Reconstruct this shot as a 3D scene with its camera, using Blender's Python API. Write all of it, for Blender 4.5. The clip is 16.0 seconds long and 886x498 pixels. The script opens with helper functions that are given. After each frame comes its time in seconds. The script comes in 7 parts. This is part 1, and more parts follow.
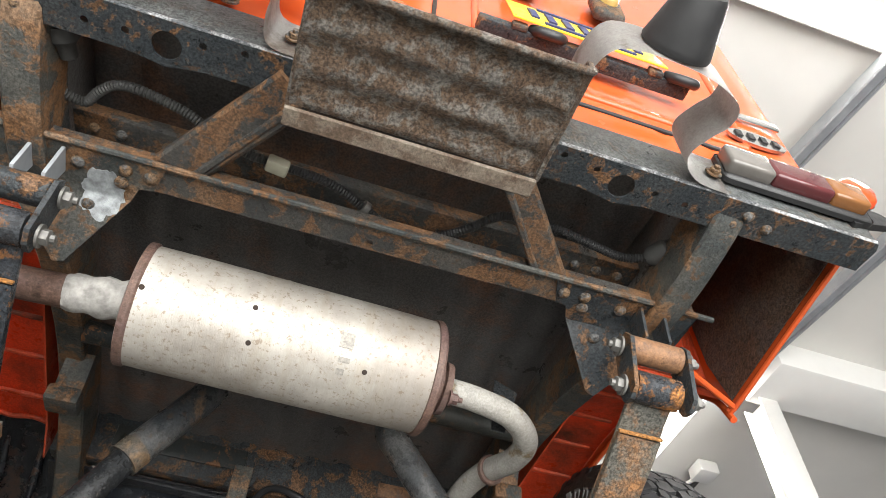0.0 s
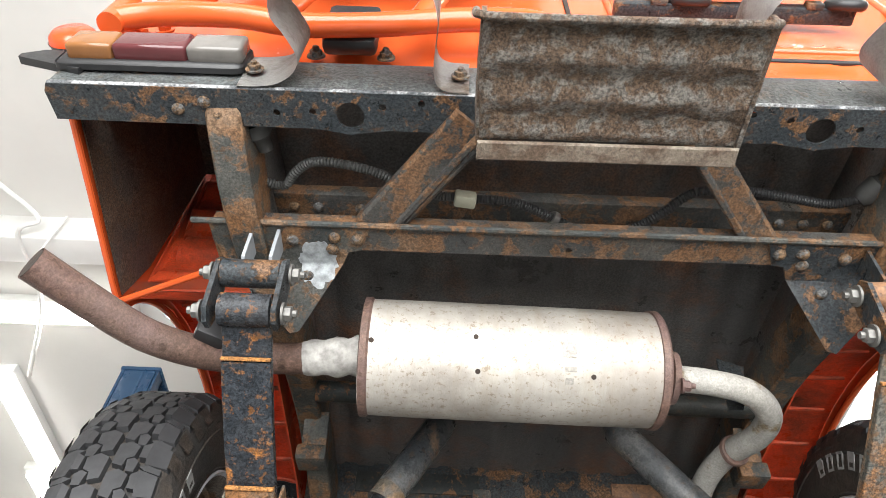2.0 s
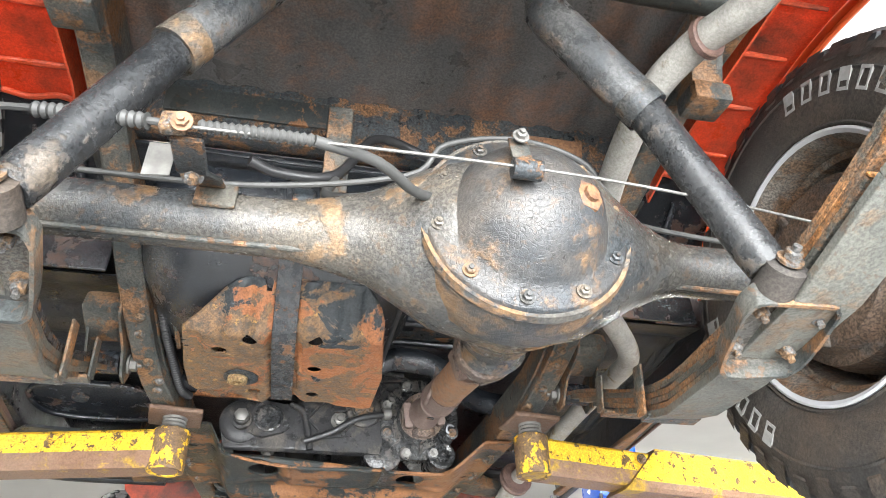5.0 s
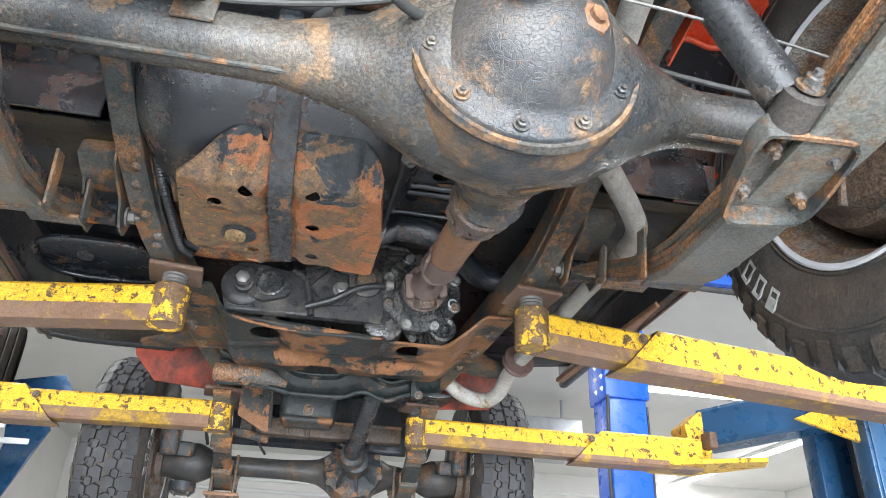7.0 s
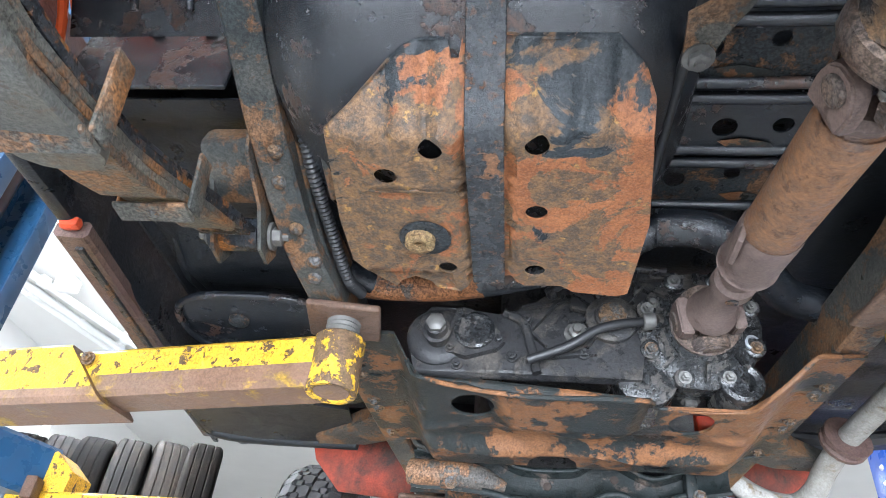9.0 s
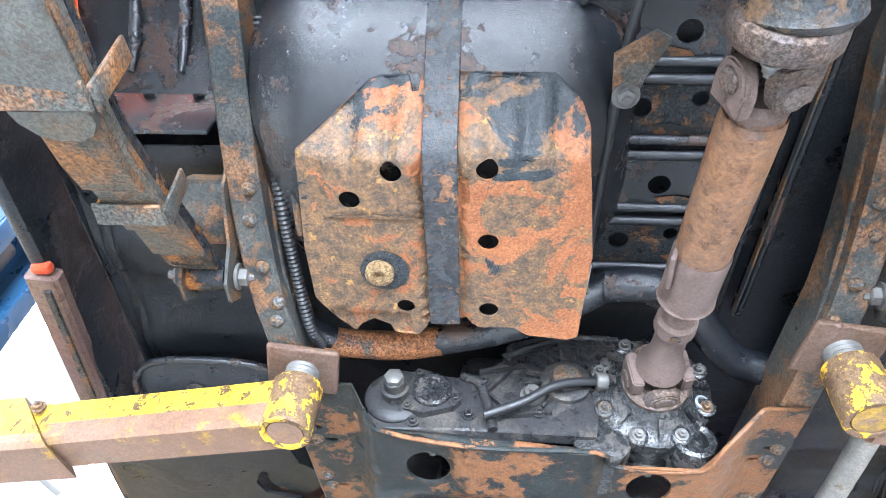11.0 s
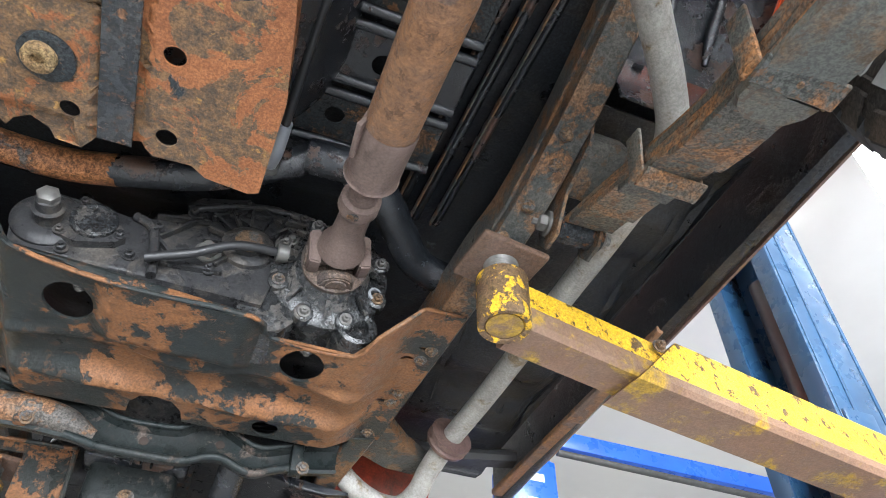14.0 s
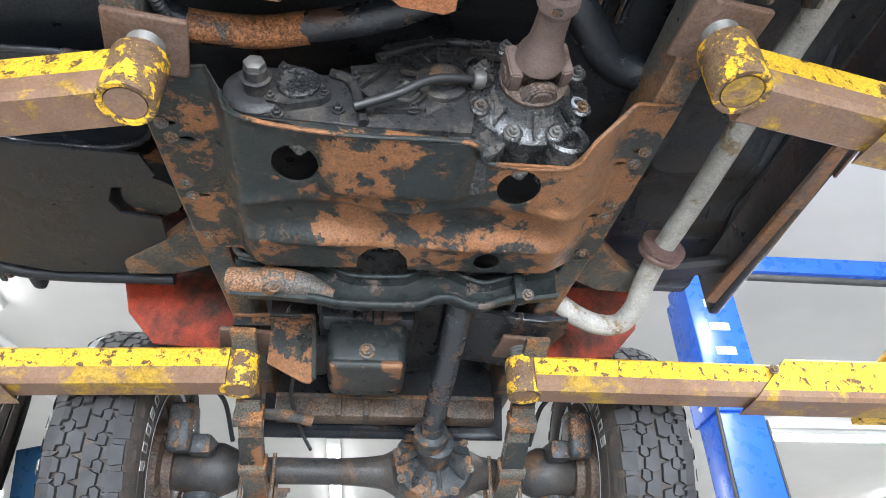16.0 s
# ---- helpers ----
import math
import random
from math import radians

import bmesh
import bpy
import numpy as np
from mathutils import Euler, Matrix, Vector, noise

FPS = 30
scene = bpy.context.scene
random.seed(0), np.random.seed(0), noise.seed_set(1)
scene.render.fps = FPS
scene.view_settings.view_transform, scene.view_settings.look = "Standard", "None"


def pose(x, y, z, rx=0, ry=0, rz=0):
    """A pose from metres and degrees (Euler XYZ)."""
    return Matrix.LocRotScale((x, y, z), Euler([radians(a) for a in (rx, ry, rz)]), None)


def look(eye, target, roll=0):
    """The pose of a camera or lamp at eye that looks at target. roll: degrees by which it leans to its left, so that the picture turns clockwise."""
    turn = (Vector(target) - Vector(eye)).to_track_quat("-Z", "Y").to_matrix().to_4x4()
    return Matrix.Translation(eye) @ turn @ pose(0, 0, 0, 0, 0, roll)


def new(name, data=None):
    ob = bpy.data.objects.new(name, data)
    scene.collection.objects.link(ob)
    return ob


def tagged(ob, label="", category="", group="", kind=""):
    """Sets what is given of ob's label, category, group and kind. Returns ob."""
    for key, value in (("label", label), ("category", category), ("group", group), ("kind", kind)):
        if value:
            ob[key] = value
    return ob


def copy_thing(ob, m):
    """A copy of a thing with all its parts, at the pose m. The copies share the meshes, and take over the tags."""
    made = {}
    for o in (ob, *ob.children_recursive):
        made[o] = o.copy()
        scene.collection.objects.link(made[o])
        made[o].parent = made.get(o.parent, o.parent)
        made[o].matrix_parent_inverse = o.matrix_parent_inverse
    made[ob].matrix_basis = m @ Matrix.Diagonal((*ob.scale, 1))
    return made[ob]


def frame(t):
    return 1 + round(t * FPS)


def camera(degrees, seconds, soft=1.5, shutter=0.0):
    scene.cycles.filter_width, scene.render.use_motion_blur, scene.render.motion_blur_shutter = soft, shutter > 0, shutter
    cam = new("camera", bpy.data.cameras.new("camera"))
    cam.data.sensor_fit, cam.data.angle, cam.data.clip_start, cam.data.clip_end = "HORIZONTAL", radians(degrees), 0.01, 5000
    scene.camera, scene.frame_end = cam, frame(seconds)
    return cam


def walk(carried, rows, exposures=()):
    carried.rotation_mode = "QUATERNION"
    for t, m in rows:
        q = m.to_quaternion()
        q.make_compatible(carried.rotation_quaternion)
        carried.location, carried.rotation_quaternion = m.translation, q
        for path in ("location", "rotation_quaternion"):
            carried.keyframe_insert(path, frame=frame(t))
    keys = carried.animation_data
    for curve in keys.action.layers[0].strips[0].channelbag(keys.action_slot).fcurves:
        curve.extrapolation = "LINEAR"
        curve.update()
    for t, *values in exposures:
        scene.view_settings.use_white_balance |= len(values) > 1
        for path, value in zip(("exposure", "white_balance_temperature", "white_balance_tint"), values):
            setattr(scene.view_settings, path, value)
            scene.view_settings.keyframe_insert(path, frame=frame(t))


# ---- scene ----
cam = camera(63.8, 16.0, 0.8)
PATH = [
    (0, (-0.076, -1.069, 1.606), (0.273, 0.12, 3.177), 2.6),
    (0.5, (-0.068, -1.086, 1.612), (0.315, 0.031, 3.227), -0.1),
    (1, (-0.091, -1.088, 1.609), (0.111, 0.08, 3.22), 0.4),
    (1.5, (-0.155, -1.089, 1.605), (-0.187, 0.109, 3.207), 3.2),
    (2, (-0.174, -1.072, 1.593), (-0.202, 0.163, 3.165), 3.1),
    (2.5, (-0.143, -1.014, 1.569), (-0.089, 0.325, 3.054), 3.0),
    (3, (-0.168, -0.87, 1.587), (-0.007, 0.474, 3.059), -0.5),
    (3.5, (-0.151, -0.683, 1.707), (0.149, 0.596, 3.215), -4.7),
    (4, (-0.104, -0.571, 1.694), (0.177, 0.79, 3.133), -3.0),
    (4.5, (-0.104, -0.515, 1.687), (0.221, 1.006, 2.944), -1.6),
    (5, (-0.105, -0.488, 1.672), (0.24, 1.115, 2.817), -1.1),
    (5.2, (-0.104, -0.481, 1.667), (0.245, 1.147, 2.775), -0.9),
    (7.3, (-0.044, -0.406, 1.613), (0.253, 1.342, 2.539), 2.8),
    (7.5, (-0.046, -0.406, 1.614), (0.243, 1.345, 2.536), 3.0),
    (8, (0.0, -0.306, 1.569), (0.125, 1.47, 2.479), 1.5),
    (8.5, (-0.011, -0.058, 1.701), (-0.1, 1.711, 2.629), 6.3),
    (9, (-0.106, 0.149, 1.732), (-0.323, 1.755, 2.905), 6.1),
    (9.2, (-0.115, 0.197, 1.673), (-0.331, 1.714, 2.958), 5.5),
    (11.3, (-0.067, 0.252, 1.553), (-0.18, 1.533, 3.086), 6.5),
    (11.5, (-0.058, 0.272, 1.547), (-0.088, 1.581, 3.059), 5.5),
    (12, (-0.011, 0.312, 1.53), (0.135, 1.685, 2.977), 4.2),
    (12.5, (0.04, 0.327, 1.531), (0.384, 1.704, 2.94), 2.4),
    (13, (0.065, 0.32, 1.53), (0.503, 1.656, 2.952), 1.5),
    (13.5, (0.068, 0.311, 1.528), (0.543, 1.624, 2.96), 1.2),
    (14, (0.066, 0.314, 1.529), (0.547, 1.629, 2.958), 1.0),
    (14.5, (0.054, 0.331, 1.522), (0.548, 1.691, 2.902), -0.7),
    (15, (-0.005, 0.396, 1.479), (0.29, 1.942, 2.713), -1.7),
    (15.5, (-0.039, 0.415, 1.476), (0.192, 2.013, 2.657), -1.5),
    (16, (-0.053, 0.419, 1.469), (0.144, 2.033, 2.634), -1.5),
]
EXPOSURES = [(0, -0.68, 6750, 10), (1.0, -0.68, 6600, 10), (1.5, -0.55, 6520, 10), (2.0, -0.40, 6600, 10), (2.5, -0.30, 6600, 10), (3.5, -0.39, 6740, 10), (4.0, -0.25, 6600, 10), (4.5, 0.72, 6580, 10), (5.0, 1.09, 6450, 10), (7.5, 0.54, 6060, 10), (8.5, 0.45, 6180, 10), (9.0, 1.08, 5730, 10), (11.5, 1.95, 5480, 10), (12.5, 1.75, 5440, 10), (13.0, 1.33, 5680, 10), (13.5, 1.0, 5950, 10), (14.5, 0.9, 6130, 10), (15.0, 0.84, 6200, 10), (15.5, 0.96, 5980, 10), (16.0, 0.98, 5960, 10)]
walk(cam, [(t, look(eye, target, roll)) for t, eye, target, roll in PATH], EXPOSURES)

# ---- light ----
world = bpy.data.worlds.new("sky")
scene.world = world
world.use_nodes = True
wn = world.node_tree.nodes
sky = wn.new("ShaderNodeTexSky")
sky.sky_type, sky.sun_disc = 'NISHITA', False
sky.sun_elevation, sky.sun_rotation = radians(35), radians(200)
wn["Background"].inputs[1].default_value = 0.1
world.node_tree.links.new(sky.outputs[0], wn["Background"].inputs[0])


def area_lamp(name, place, target, sx, sy, watts, colour):
    d = bpy.data.lights.new(name, 'AREA')
    d.shape, d.size, d.size_y, d.energy, d.color = 'RECTANGLE', sx, sy, watts, colour
    ob = new(name, d)
    ob.matrix_world = look(place, target)
    return ob


# daylight through the open bay door behind the vehicle
area_lamp("bay_door_daylight", (0.3, -3.2, 1.72), (0.3, 1.0, 1.72), 4.4, 3.35, 720, (0.97, 0.99, 1.0))

# ---- materials ----


def rgb(c):
    return (*c, 1.0)


class Mat:
    """A node material in steps."""

    def __init__(self, name, rough=0.6, metal=0.0, spec=0.5):
        self.m = bpy.data.materials.new(name)
        self.m.use_nodes = True
        self.t = self.m.node_tree
        self.b = self.t.nodes["Principled BSDF"]
        self.b.inputs["Roughness"].default_value = rough
        self.b.inputs["Metallic"].default_value = metal
        self.b.inputs["Specular IOR Level"].default_value = spec
        co = self.t.nodes.new("ShaderNodeTexCoord")
        info = self.t.nodes.new("ShaderNodeObjectInfo")
        off = self.t.nodes.new("ShaderNodeVectorMath")
        off.operation = 'SCALE'
        off.inputs[0].default_value = (7.3, 3.1, 5.7)
        self.l(info.outputs["Random"], off.inputs["Scale"])
        add = self.t.nodes.new("ShaderNodeVectorMath")
        self.l(co.outputs["Object"], add.inputs[0])
        self.l(off.outputs[0], add.inputs[1])
        self.co = add.outputs[0]
        self.rand = info.outputs["Random"]

    def l(self, a, b):
        self.t.links.new(a, b)

    def noise(self, scale, detail=6, rough=0.6, stretch=None, dist=0.0):
        n = self.t.nodes.new("ShaderNodeTexNoise")
        n.inputs["Scale"].default_value, n.inputs["Detail"].default_value = scale, detail
        n.inputs["Roughness"].default_value, n.inputs["Distortion"].default_value = rough, dist
        src = self.co
        if stretch:
            mp = self.t.nodes.new("ShaderNodeMapping")
            mp.inputs["Scale"].default_value = stretch
            self.l(src, mp.inputs[0])
            src = mp.outputs[0]
        self.l(src, n.inputs["Vector"])
        return n.outputs[0]

    def ramp(self, fac, stops):
        r = self.t.nodes.new("ShaderNodeValToRGB")
        e = r.color_ramp.elements
        while len(e) < len(stops):
            e.new(0.5)
        for el, (p, c) in zip(e, stops):
            el.position, el.color = p, rgb(c) if not isinstance(c, (int, float)) else (c, c, c, 1)
        self.l(fac, r.inputs[0])
        return r.outputs[0]

    def mix(self, fac, a, b, mode='MIX'):
        n = self.t.nodes.new("ShaderNodeMix")
        n.data_type, n.blend_type = 'RGBA', mode
        for src, slot in ((fac, 0), (a, 6), (b, 7)):
            if isinstance(src, tuple):
                n.inputs[slot].default_value = rgb(src)
            elif isinstance(src, (int, float)):
                n.inputs[slot].default_value = src
            else:
                self.l(src, n.inputs[slot])
        return n.outputs[2]

    def bump(self, height, strength=0.3, dist=0.002):
        n = self.t.nodes.new("ShaderNodeBump")
        n.inputs["Strength"].default_value, n.inputs["Distance"].default_value = strength, dist
        self.l(height, n.inputs["Height"])
        prev = self.b.inputs["Normal"].links
        if prev:
            self.l(prev[0].from_socket, n.inputs["Normal"])
        self.l(n.outputs[0], self.b.inputs["Normal"])

    def colour(self, s):
        if isinstance(s, tuple):
            self.b.inputs["Base Color"].default_value = rgb(s)
        else:
            self.l(s, self.b.inputs["Base Color"])

    def rough(self, s):
        self.l(s, self.b.inputs["Roughness"])

    def metal(self, s):
        self.l(s, self.b.inputs["Metallic"])


def worn(name, paint, rust, cover, scale=14.0, dust=(0.20, 0.17, 0.135), dusty=0.25, gloss=0.35, edge=0.04, rust2=None, grain=0.5, crackle=0.0, pits=0.5, spec=0.24, specks=0.55):
    """Old paint over rust, with road dust: cover is how much of it has rusted."""
    m = Mat(name, spec=spec)
    big = m.noise(scale, 8, 0.62, dist=0.4)
    ragged = m.noise(scale * 5, 6, 0.75)
    fine = m.noise(scale * 9, 7, 0.78)
    mid = m.noise(scale * 2.3, 6, 0.65)
    tiny = m.noise(240, 3, 0.8)
    rust2 = rust2 or tuple(c * 0.45 for c in rust)
    r = m.mix(m.ramp(fine, [(0.38, 0.0), (0.62, 1.0)]), rust2, rust)
    p = m.mix(m.ramp(mid, [(0.3, 0.0), (0.75, 1.0)]), paint, tuple(min(1, c * 1.6 + 0.004) for c in paint))
    both = m.t.nodes.new("ShaderNodeMath")
    both.operation, both.inputs[1].default_value = 'MULTIPLY_ADD', 0.4
    m.l(ragged, both.inputs[0])
    m.l(big, both.inputs[2])
    at = 0.82 - cover * 0.3
    half = m.t.nodes.new("ShaderNodeMath")
    half.operation, half.inputs[1].default_value = 'MULTIPLY', 0.5
    m.l(both.outputs[0], half.inputs[0])
    mask = m.ramp(half.outputs[0], [((at - edge) / 2, 0.0), ((at + edge) / 2, 1.0)])
    c = m.mix(mask, p, r)
    dmask = m.ramp(m.noise(scale * 0.6, 7, 0.68), [(0.42, 0.0), (0.75, dusty)])
    c = m.mix(dmask, c, dust)
    c = m.mix(1.0, c, m.mix(m.ramp(tiny, [(0.40, 0.0), (0.61, 1.0)]), (1 - pits * 1.15,) * 3, (1 + pits,) * 3), 'MULTIPLY')
    speck = m.ramp(m.noise(max(60.0, scale * 5), 4, 0.62, dist=0.3), [(0.59, 0.0), (0.625, specks)])
    c = m.mix(speck, c, m.mix(mask, rust2, tuple(v * 0.42 for v in rust2)))
    m.colour(c)
    m.rough(m.mix(mask, m.ramp(mid, [(0.3, gloss), (0.7, min(1.0, gloss + 0.25))]), m.ramp(fine, [(0.35, 0.30), (0.65, 0.62)])))
    m.bump(speck, -0.5, 0.0008)
    m.bump(mask, 0.8, 0.0011)
    m.bump(fine, grain, 0.0022)
    m.bump(tiny, 0.7, 0.0009)
    m.bump(m.noise(620, 2, 0.7), 0.5, 0.0004)
    if crackle:
        v = m.t.nodes.new("ShaderNodeTexVoronoi")
        v.feature = 'DISTANCE_TO_EDGE'
        v.inputs["Scale"].default_value = 150
        m.l(m.co, v.inputs["Vector"])
        m.bump(m.ramp(v.outputs["Distance"], [(0.0, 0.0), (0.09, 1.0)]), crackle, 0.0012)
    return m.m


def plain(name, colour, rough=0.5, metal=0.0, vary=0.25, scale=20.0, bump=0.15, spec=0.5):
    m = Mat(name, rough, metal, spec)
    n = m.noise(scale, 6, 0.6)
    m.colour(m.mix(m.ramp(n, [(0.3, 0.0), (0.7, 1.0)]), tuple(c * (1 - vary) for c in colour), tuple(min(1, c * (1 + vary * 0.5)) for c in colour)))
    m.rough(m.ramp(m.noise(scale * 3, 4), [(0.3, max(0.03, rough - 0.1)), (0.7, min(1, rough + 0.12))]))
    if bump:
        m.bump(m.noise(scale * 12, 4, 0.7), bump, 0.0008)
    return m.m


def glow(name, colour, strength):
    m = Mat(name)
    m.colour((0.8, 0.8, 0.8))
    m.b.inputs["Emission Color"].default_value = rgb(colour)
    m.b.inputs["Emission Strength"].default_value = strength
    return m.m


BLACK = worn("chassis_black_paint", (0.020, 0.024, 0.027), (0.19, 0.10, 0.05), 0.2, 18, dust=(0.2, 0.18, 0.155), dusty=0.12, gloss=0.22, edge=0.02)
BUMPER = worn("bumper_grey_paint", (0.055, 0.060, 0.060), (0.17, 0.12, 0.08), 0.08, 12, dust=(0.19, 0.18, 0.165), dusty=0.3, gloss=0.26)
SCUFFGLINT = worn("scuffed_highlit_edge_steel", (0.06, 0.065, 0.07), (0.36, 0.37, 0.38), 0.45, 22, dusty=0.2, gloss=0.3, rust2=(0.2, 0.2, 0.2))
SHOCK = worn("damper_black", (0.020, 0.023, 0.026), (0.17, 0.11, 0.07), 0.06, 14, dust=(0.24, 0.23, 0.215), dusty=0.55, gloss=0.18, pits=0.35, grain=0.4, spec=0.4)
RAIL = worn("frame_rusty_paint", (0.028, 0.032, 0.032), (0.23, 0.118, 0.056), 0.33, 13, dust=(0.27, 0.235, 0.185), dusty=0.38, gloss=0.26, edge=0.03, grain=0.8, pits=0.32)
BRACE = worn("brace_rust", (0.030, 0.031, 0.031), (0.215, 0.112, 0.056), 0.34, 20, dust=(0.24, 0.205, 0.16), dusty=0.3, gloss=0.25, grain=1.0, edge=0.03, pits=0.32)
HITCH = worn("pitted_rust_steel", (0.2, 0.185, 0.165), (0.215, 0.14, 0.09), 0.5, 55, dust=(0.3, 0.22, 0.16), dusty=0.2, grain=2.2, edge=0.06, gloss=0.28, rust2=(0.13, 0.09, 0.065), specks=0.35)
SKID = worn("skid_rust_scale", (0.013, 0.016, 0.016), (0.2, 0.089, 0.037), 0.345, 4.2, dust=(0.25, 0.21, 0.16), dusty=0.14, edge=0.009, rust2=(0.135, 0.062, 0.028), grain=0.7, gloss=0.24, pits=0.24, specks=0.3)
TANK = worn("tank_black_gloss", (0.010, 0.012, 0.015), (0.10, 0.05, 0.03), 0.03, 9, dusty=0.0, gloss=0.07, pits=0.2, grain=0.6, spec=0.8, specks=0.1)
SPRING = worn("leaf_spring_dust", (0.05, 0.052, 0.047), (0.31, 0.14, 0.052), 0.30, 9, dust=(0.27, 0.225, 0.17), dusty=0.38, edge=0.06, grain=0.7, gloss=0.3)
HELPER = worn("helper_leaf_grey", (.085, .088, .080), (.20, .13, .08), .12, 8, dust=(.22, .19, .15), dusty=.35, gloss=.35, edge=.06, pits=.25, grain=.5)
SPRINGBLACK = worn("leaf_spring_black", (0.016, 0.019, 0.023), (0.40, 0.16, 0.04), 0.05, 18, dusty=0.1, gloss=0.14)
CMBLACK = worn("crossmember_green_black", (0.01, 0.0135, 0.0135), (.12, .095, .08), 0.03, 16, dust=(.16, .12, .10), dusty=0.06, gloss=.2, edge=.03, pits=.25, grain=.5, spec=0.2, specks=0.2)
FRONTAXLE = worn("front_axle_black", (.022, .022, .022), (.11, .07, .045), 0.09, 9, dust=(.14, .115, .09), dusty=.3, gloss=.25, edge=.06, pits=.25)
AXLE = worn("axle_grey_black", (0.028, 0.031, 0.033), (0.19, 0.11, 0.055), 0.12, 7, dust=(0.24, 0.19, 0.13), dusty=0.42, gloss=0.11, edge=0.03, crackle=0.10, pits=0.35, grain=0.5, spec=0.4, specks=0.35)
DIFF = worn("diff_cover_gloss", (0.020, 0.023, 0.026), (0.22, 0.13, 0.065), 0.05, 9, dust=(0.2, 0.16, 0.12), dusty=0.35, gloss=0.24, edge=0.05, crackle=0.35, pits=0.3, grain=0.4, spec=0.4, specks=0.3)
STRAP = worn("strap_black", (0.024, 0.027, 0.030), (0.26, 0.125, 0.06), 0.06, 24, dusty=0.1, gloss=0.14, edge=0.02, pits=0.35, spec=0.4)
SHOCKTUBE = worn("damper_tube", (0.01, 0.011, 0.012), (0.10, 0.08, 0.06), 0.0, 16, dust=(0.16, 0.16, 0.16), dusty=0.1, gloss=0.13, pits=0.3, grain=0.3, spec=0.5, specks=0.1)
LIP = worn("scuffed_lip", (0.17, 0.14, 0.11), (0.15, 0.10, 0.07), 0.4, 14, dust=(0.22, 0.19, 0.15), dusty=0.4, gloss=0.35, edge=0.08, pits=0.2, specks=0.2)
CAST = worn("cast_dark_aluminium", (0.021, 0.021, 0.022), (0.09, 0.08, 0.07), 0.2, 18, dust=(0.15, 0.14, 0.13), dusty=0.06, gloss=0.2, grain=0.35, pits=0.25, spec=0.3, specks=0.4)
CASTWET = worn("oily_cast_metal", (0.014, 0.015, 0.016), (0.09, 0.08, 0.07), 0.2, 22, dusty=0.05, gloss=0.08, grain=0.2, spec=0.6, specks=0.2)
PURPLEDUST = worn("dusty_purple_brown", (0.105, 0.075, 0.064), (.13, .085, .07), .12, 14, dust=(0.2, 0.15, 0.13), dusty=.3, gloss=.42, edge=.02, pits=.15, grain=.3, specks=0.15)
SHAFT = worn("prop_shaft_rust", (0.1, 0.068, 0.055), (0.27, 0.14, 0.07), 0.6, 9, dust=(0.25, 0.2, 0.165), dusty=0.2, edge=0.03, gloss=0.34, rust2=(0.13, 0.07, 0.042), grain=0.5, pits=0.15)
FLOORPAN = worn("underbody_coating", (0.058, 0.056, 0.055), (0.2, 0.095, 0.055), 0.16, 5, dust=(0.15, 0.115, 0.09), dusty=0.25, gloss=0.22, edge=0.10, rust2=(0.09, 0.05, 0.032), pits=0.3, specks=0.12, spec=0.4, grain=0.8)
WELL = worn("wheel_well_coating", (0.009, 0.011, 0.014), (0.03, 0.026, 0.024), 0.12, 6, dust=(0.07, 0.062, 0.055), dusty=0.08, gloss=0.22, spec=0.35)


def guard_skin():
    """Ochre scale and terracotta rust under the last of a slate paint."""
    m = Mat("tank_guard_rust", spec=0.35)
    tiny, small, mid = m.noise(240, 3, 0.8), m.noise(70, 5, 0.75), m.noise(22, 7, 0.7)
    c = m.mix(m.ramp(small, [(0.40, 0.0), (0.60, 1.0)]), (0.075, 0.056, 0.042), (0.205, 0.118, 0.058))
    c = m.mix(m.ramp(m.noise(48, 5, 0.7), [(0.60, 0.0), (0.66, 1.0)]), c, (0.34, 0.19, 0.06))
    xyz = m.t.nodes.new("ShaderNodeSeparateXYZ")
    co = m.t.nodes.new("ShaderNodeTexCoord")
    m.l(co.outputs["Object"], xyz.inputs[0])

    def lean(src, axis, gain):
        n = m.t.nodes.new("ShaderNodeMath")
        n.operation, n.inputs[1].default_value = 'MULTIPLY_ADD', gain
        m.l(xyz.outputs[axis], n.inputs[0])
        m.l(src, n.inputs[2])
        return n.outputs[0]

    patch = m.ramp(lean(m.noise(10, 9, 0.66, dist=0.5), 0, 0.32), [(0.485, 0.0), (0.50, 1.0)])
    terra = m.mix(m.ramp(mid, [(0.35, 0.0), (0.65, 1.0)]), (0.22, 0.082, 0.034), (0.34, 0.135, 0.055))
    c = m.mix(patch, c, terra)
    slate = m.ramp(lean(m.noise(8, 9, 0.64, dist=0.6), 1, -0.5), [(0.205, 0.0), (0.225, 1.0)])
    c = m.mix(slate, c, (0.032, 0.038, 0.042))
    c = m.mix(1.0, c, m.mix(m.ramp(tiny, [(0.38, 0.0), (0.64, 1.0)]), (0.64,) * 3, (1.26,) * 3), 'MULTIPLY')
    m.colour(c)
    m.rough(m.mix(slate, m.ramp(small, [(0.35, 0.3), (0.65, 0.58)]), (0.26,) * 3))
    m.bump(slate, 0.5, 0.0007)
    m.bump(patch, 0.4, 0.0005)
    m.bump(small, 0.9, 0.0028)
    m.bump(tiny, 0.7, 0.0010)
    m.bump(m.noise(620, 2, 0.7), 0.5, 0.0004)
    return m.m


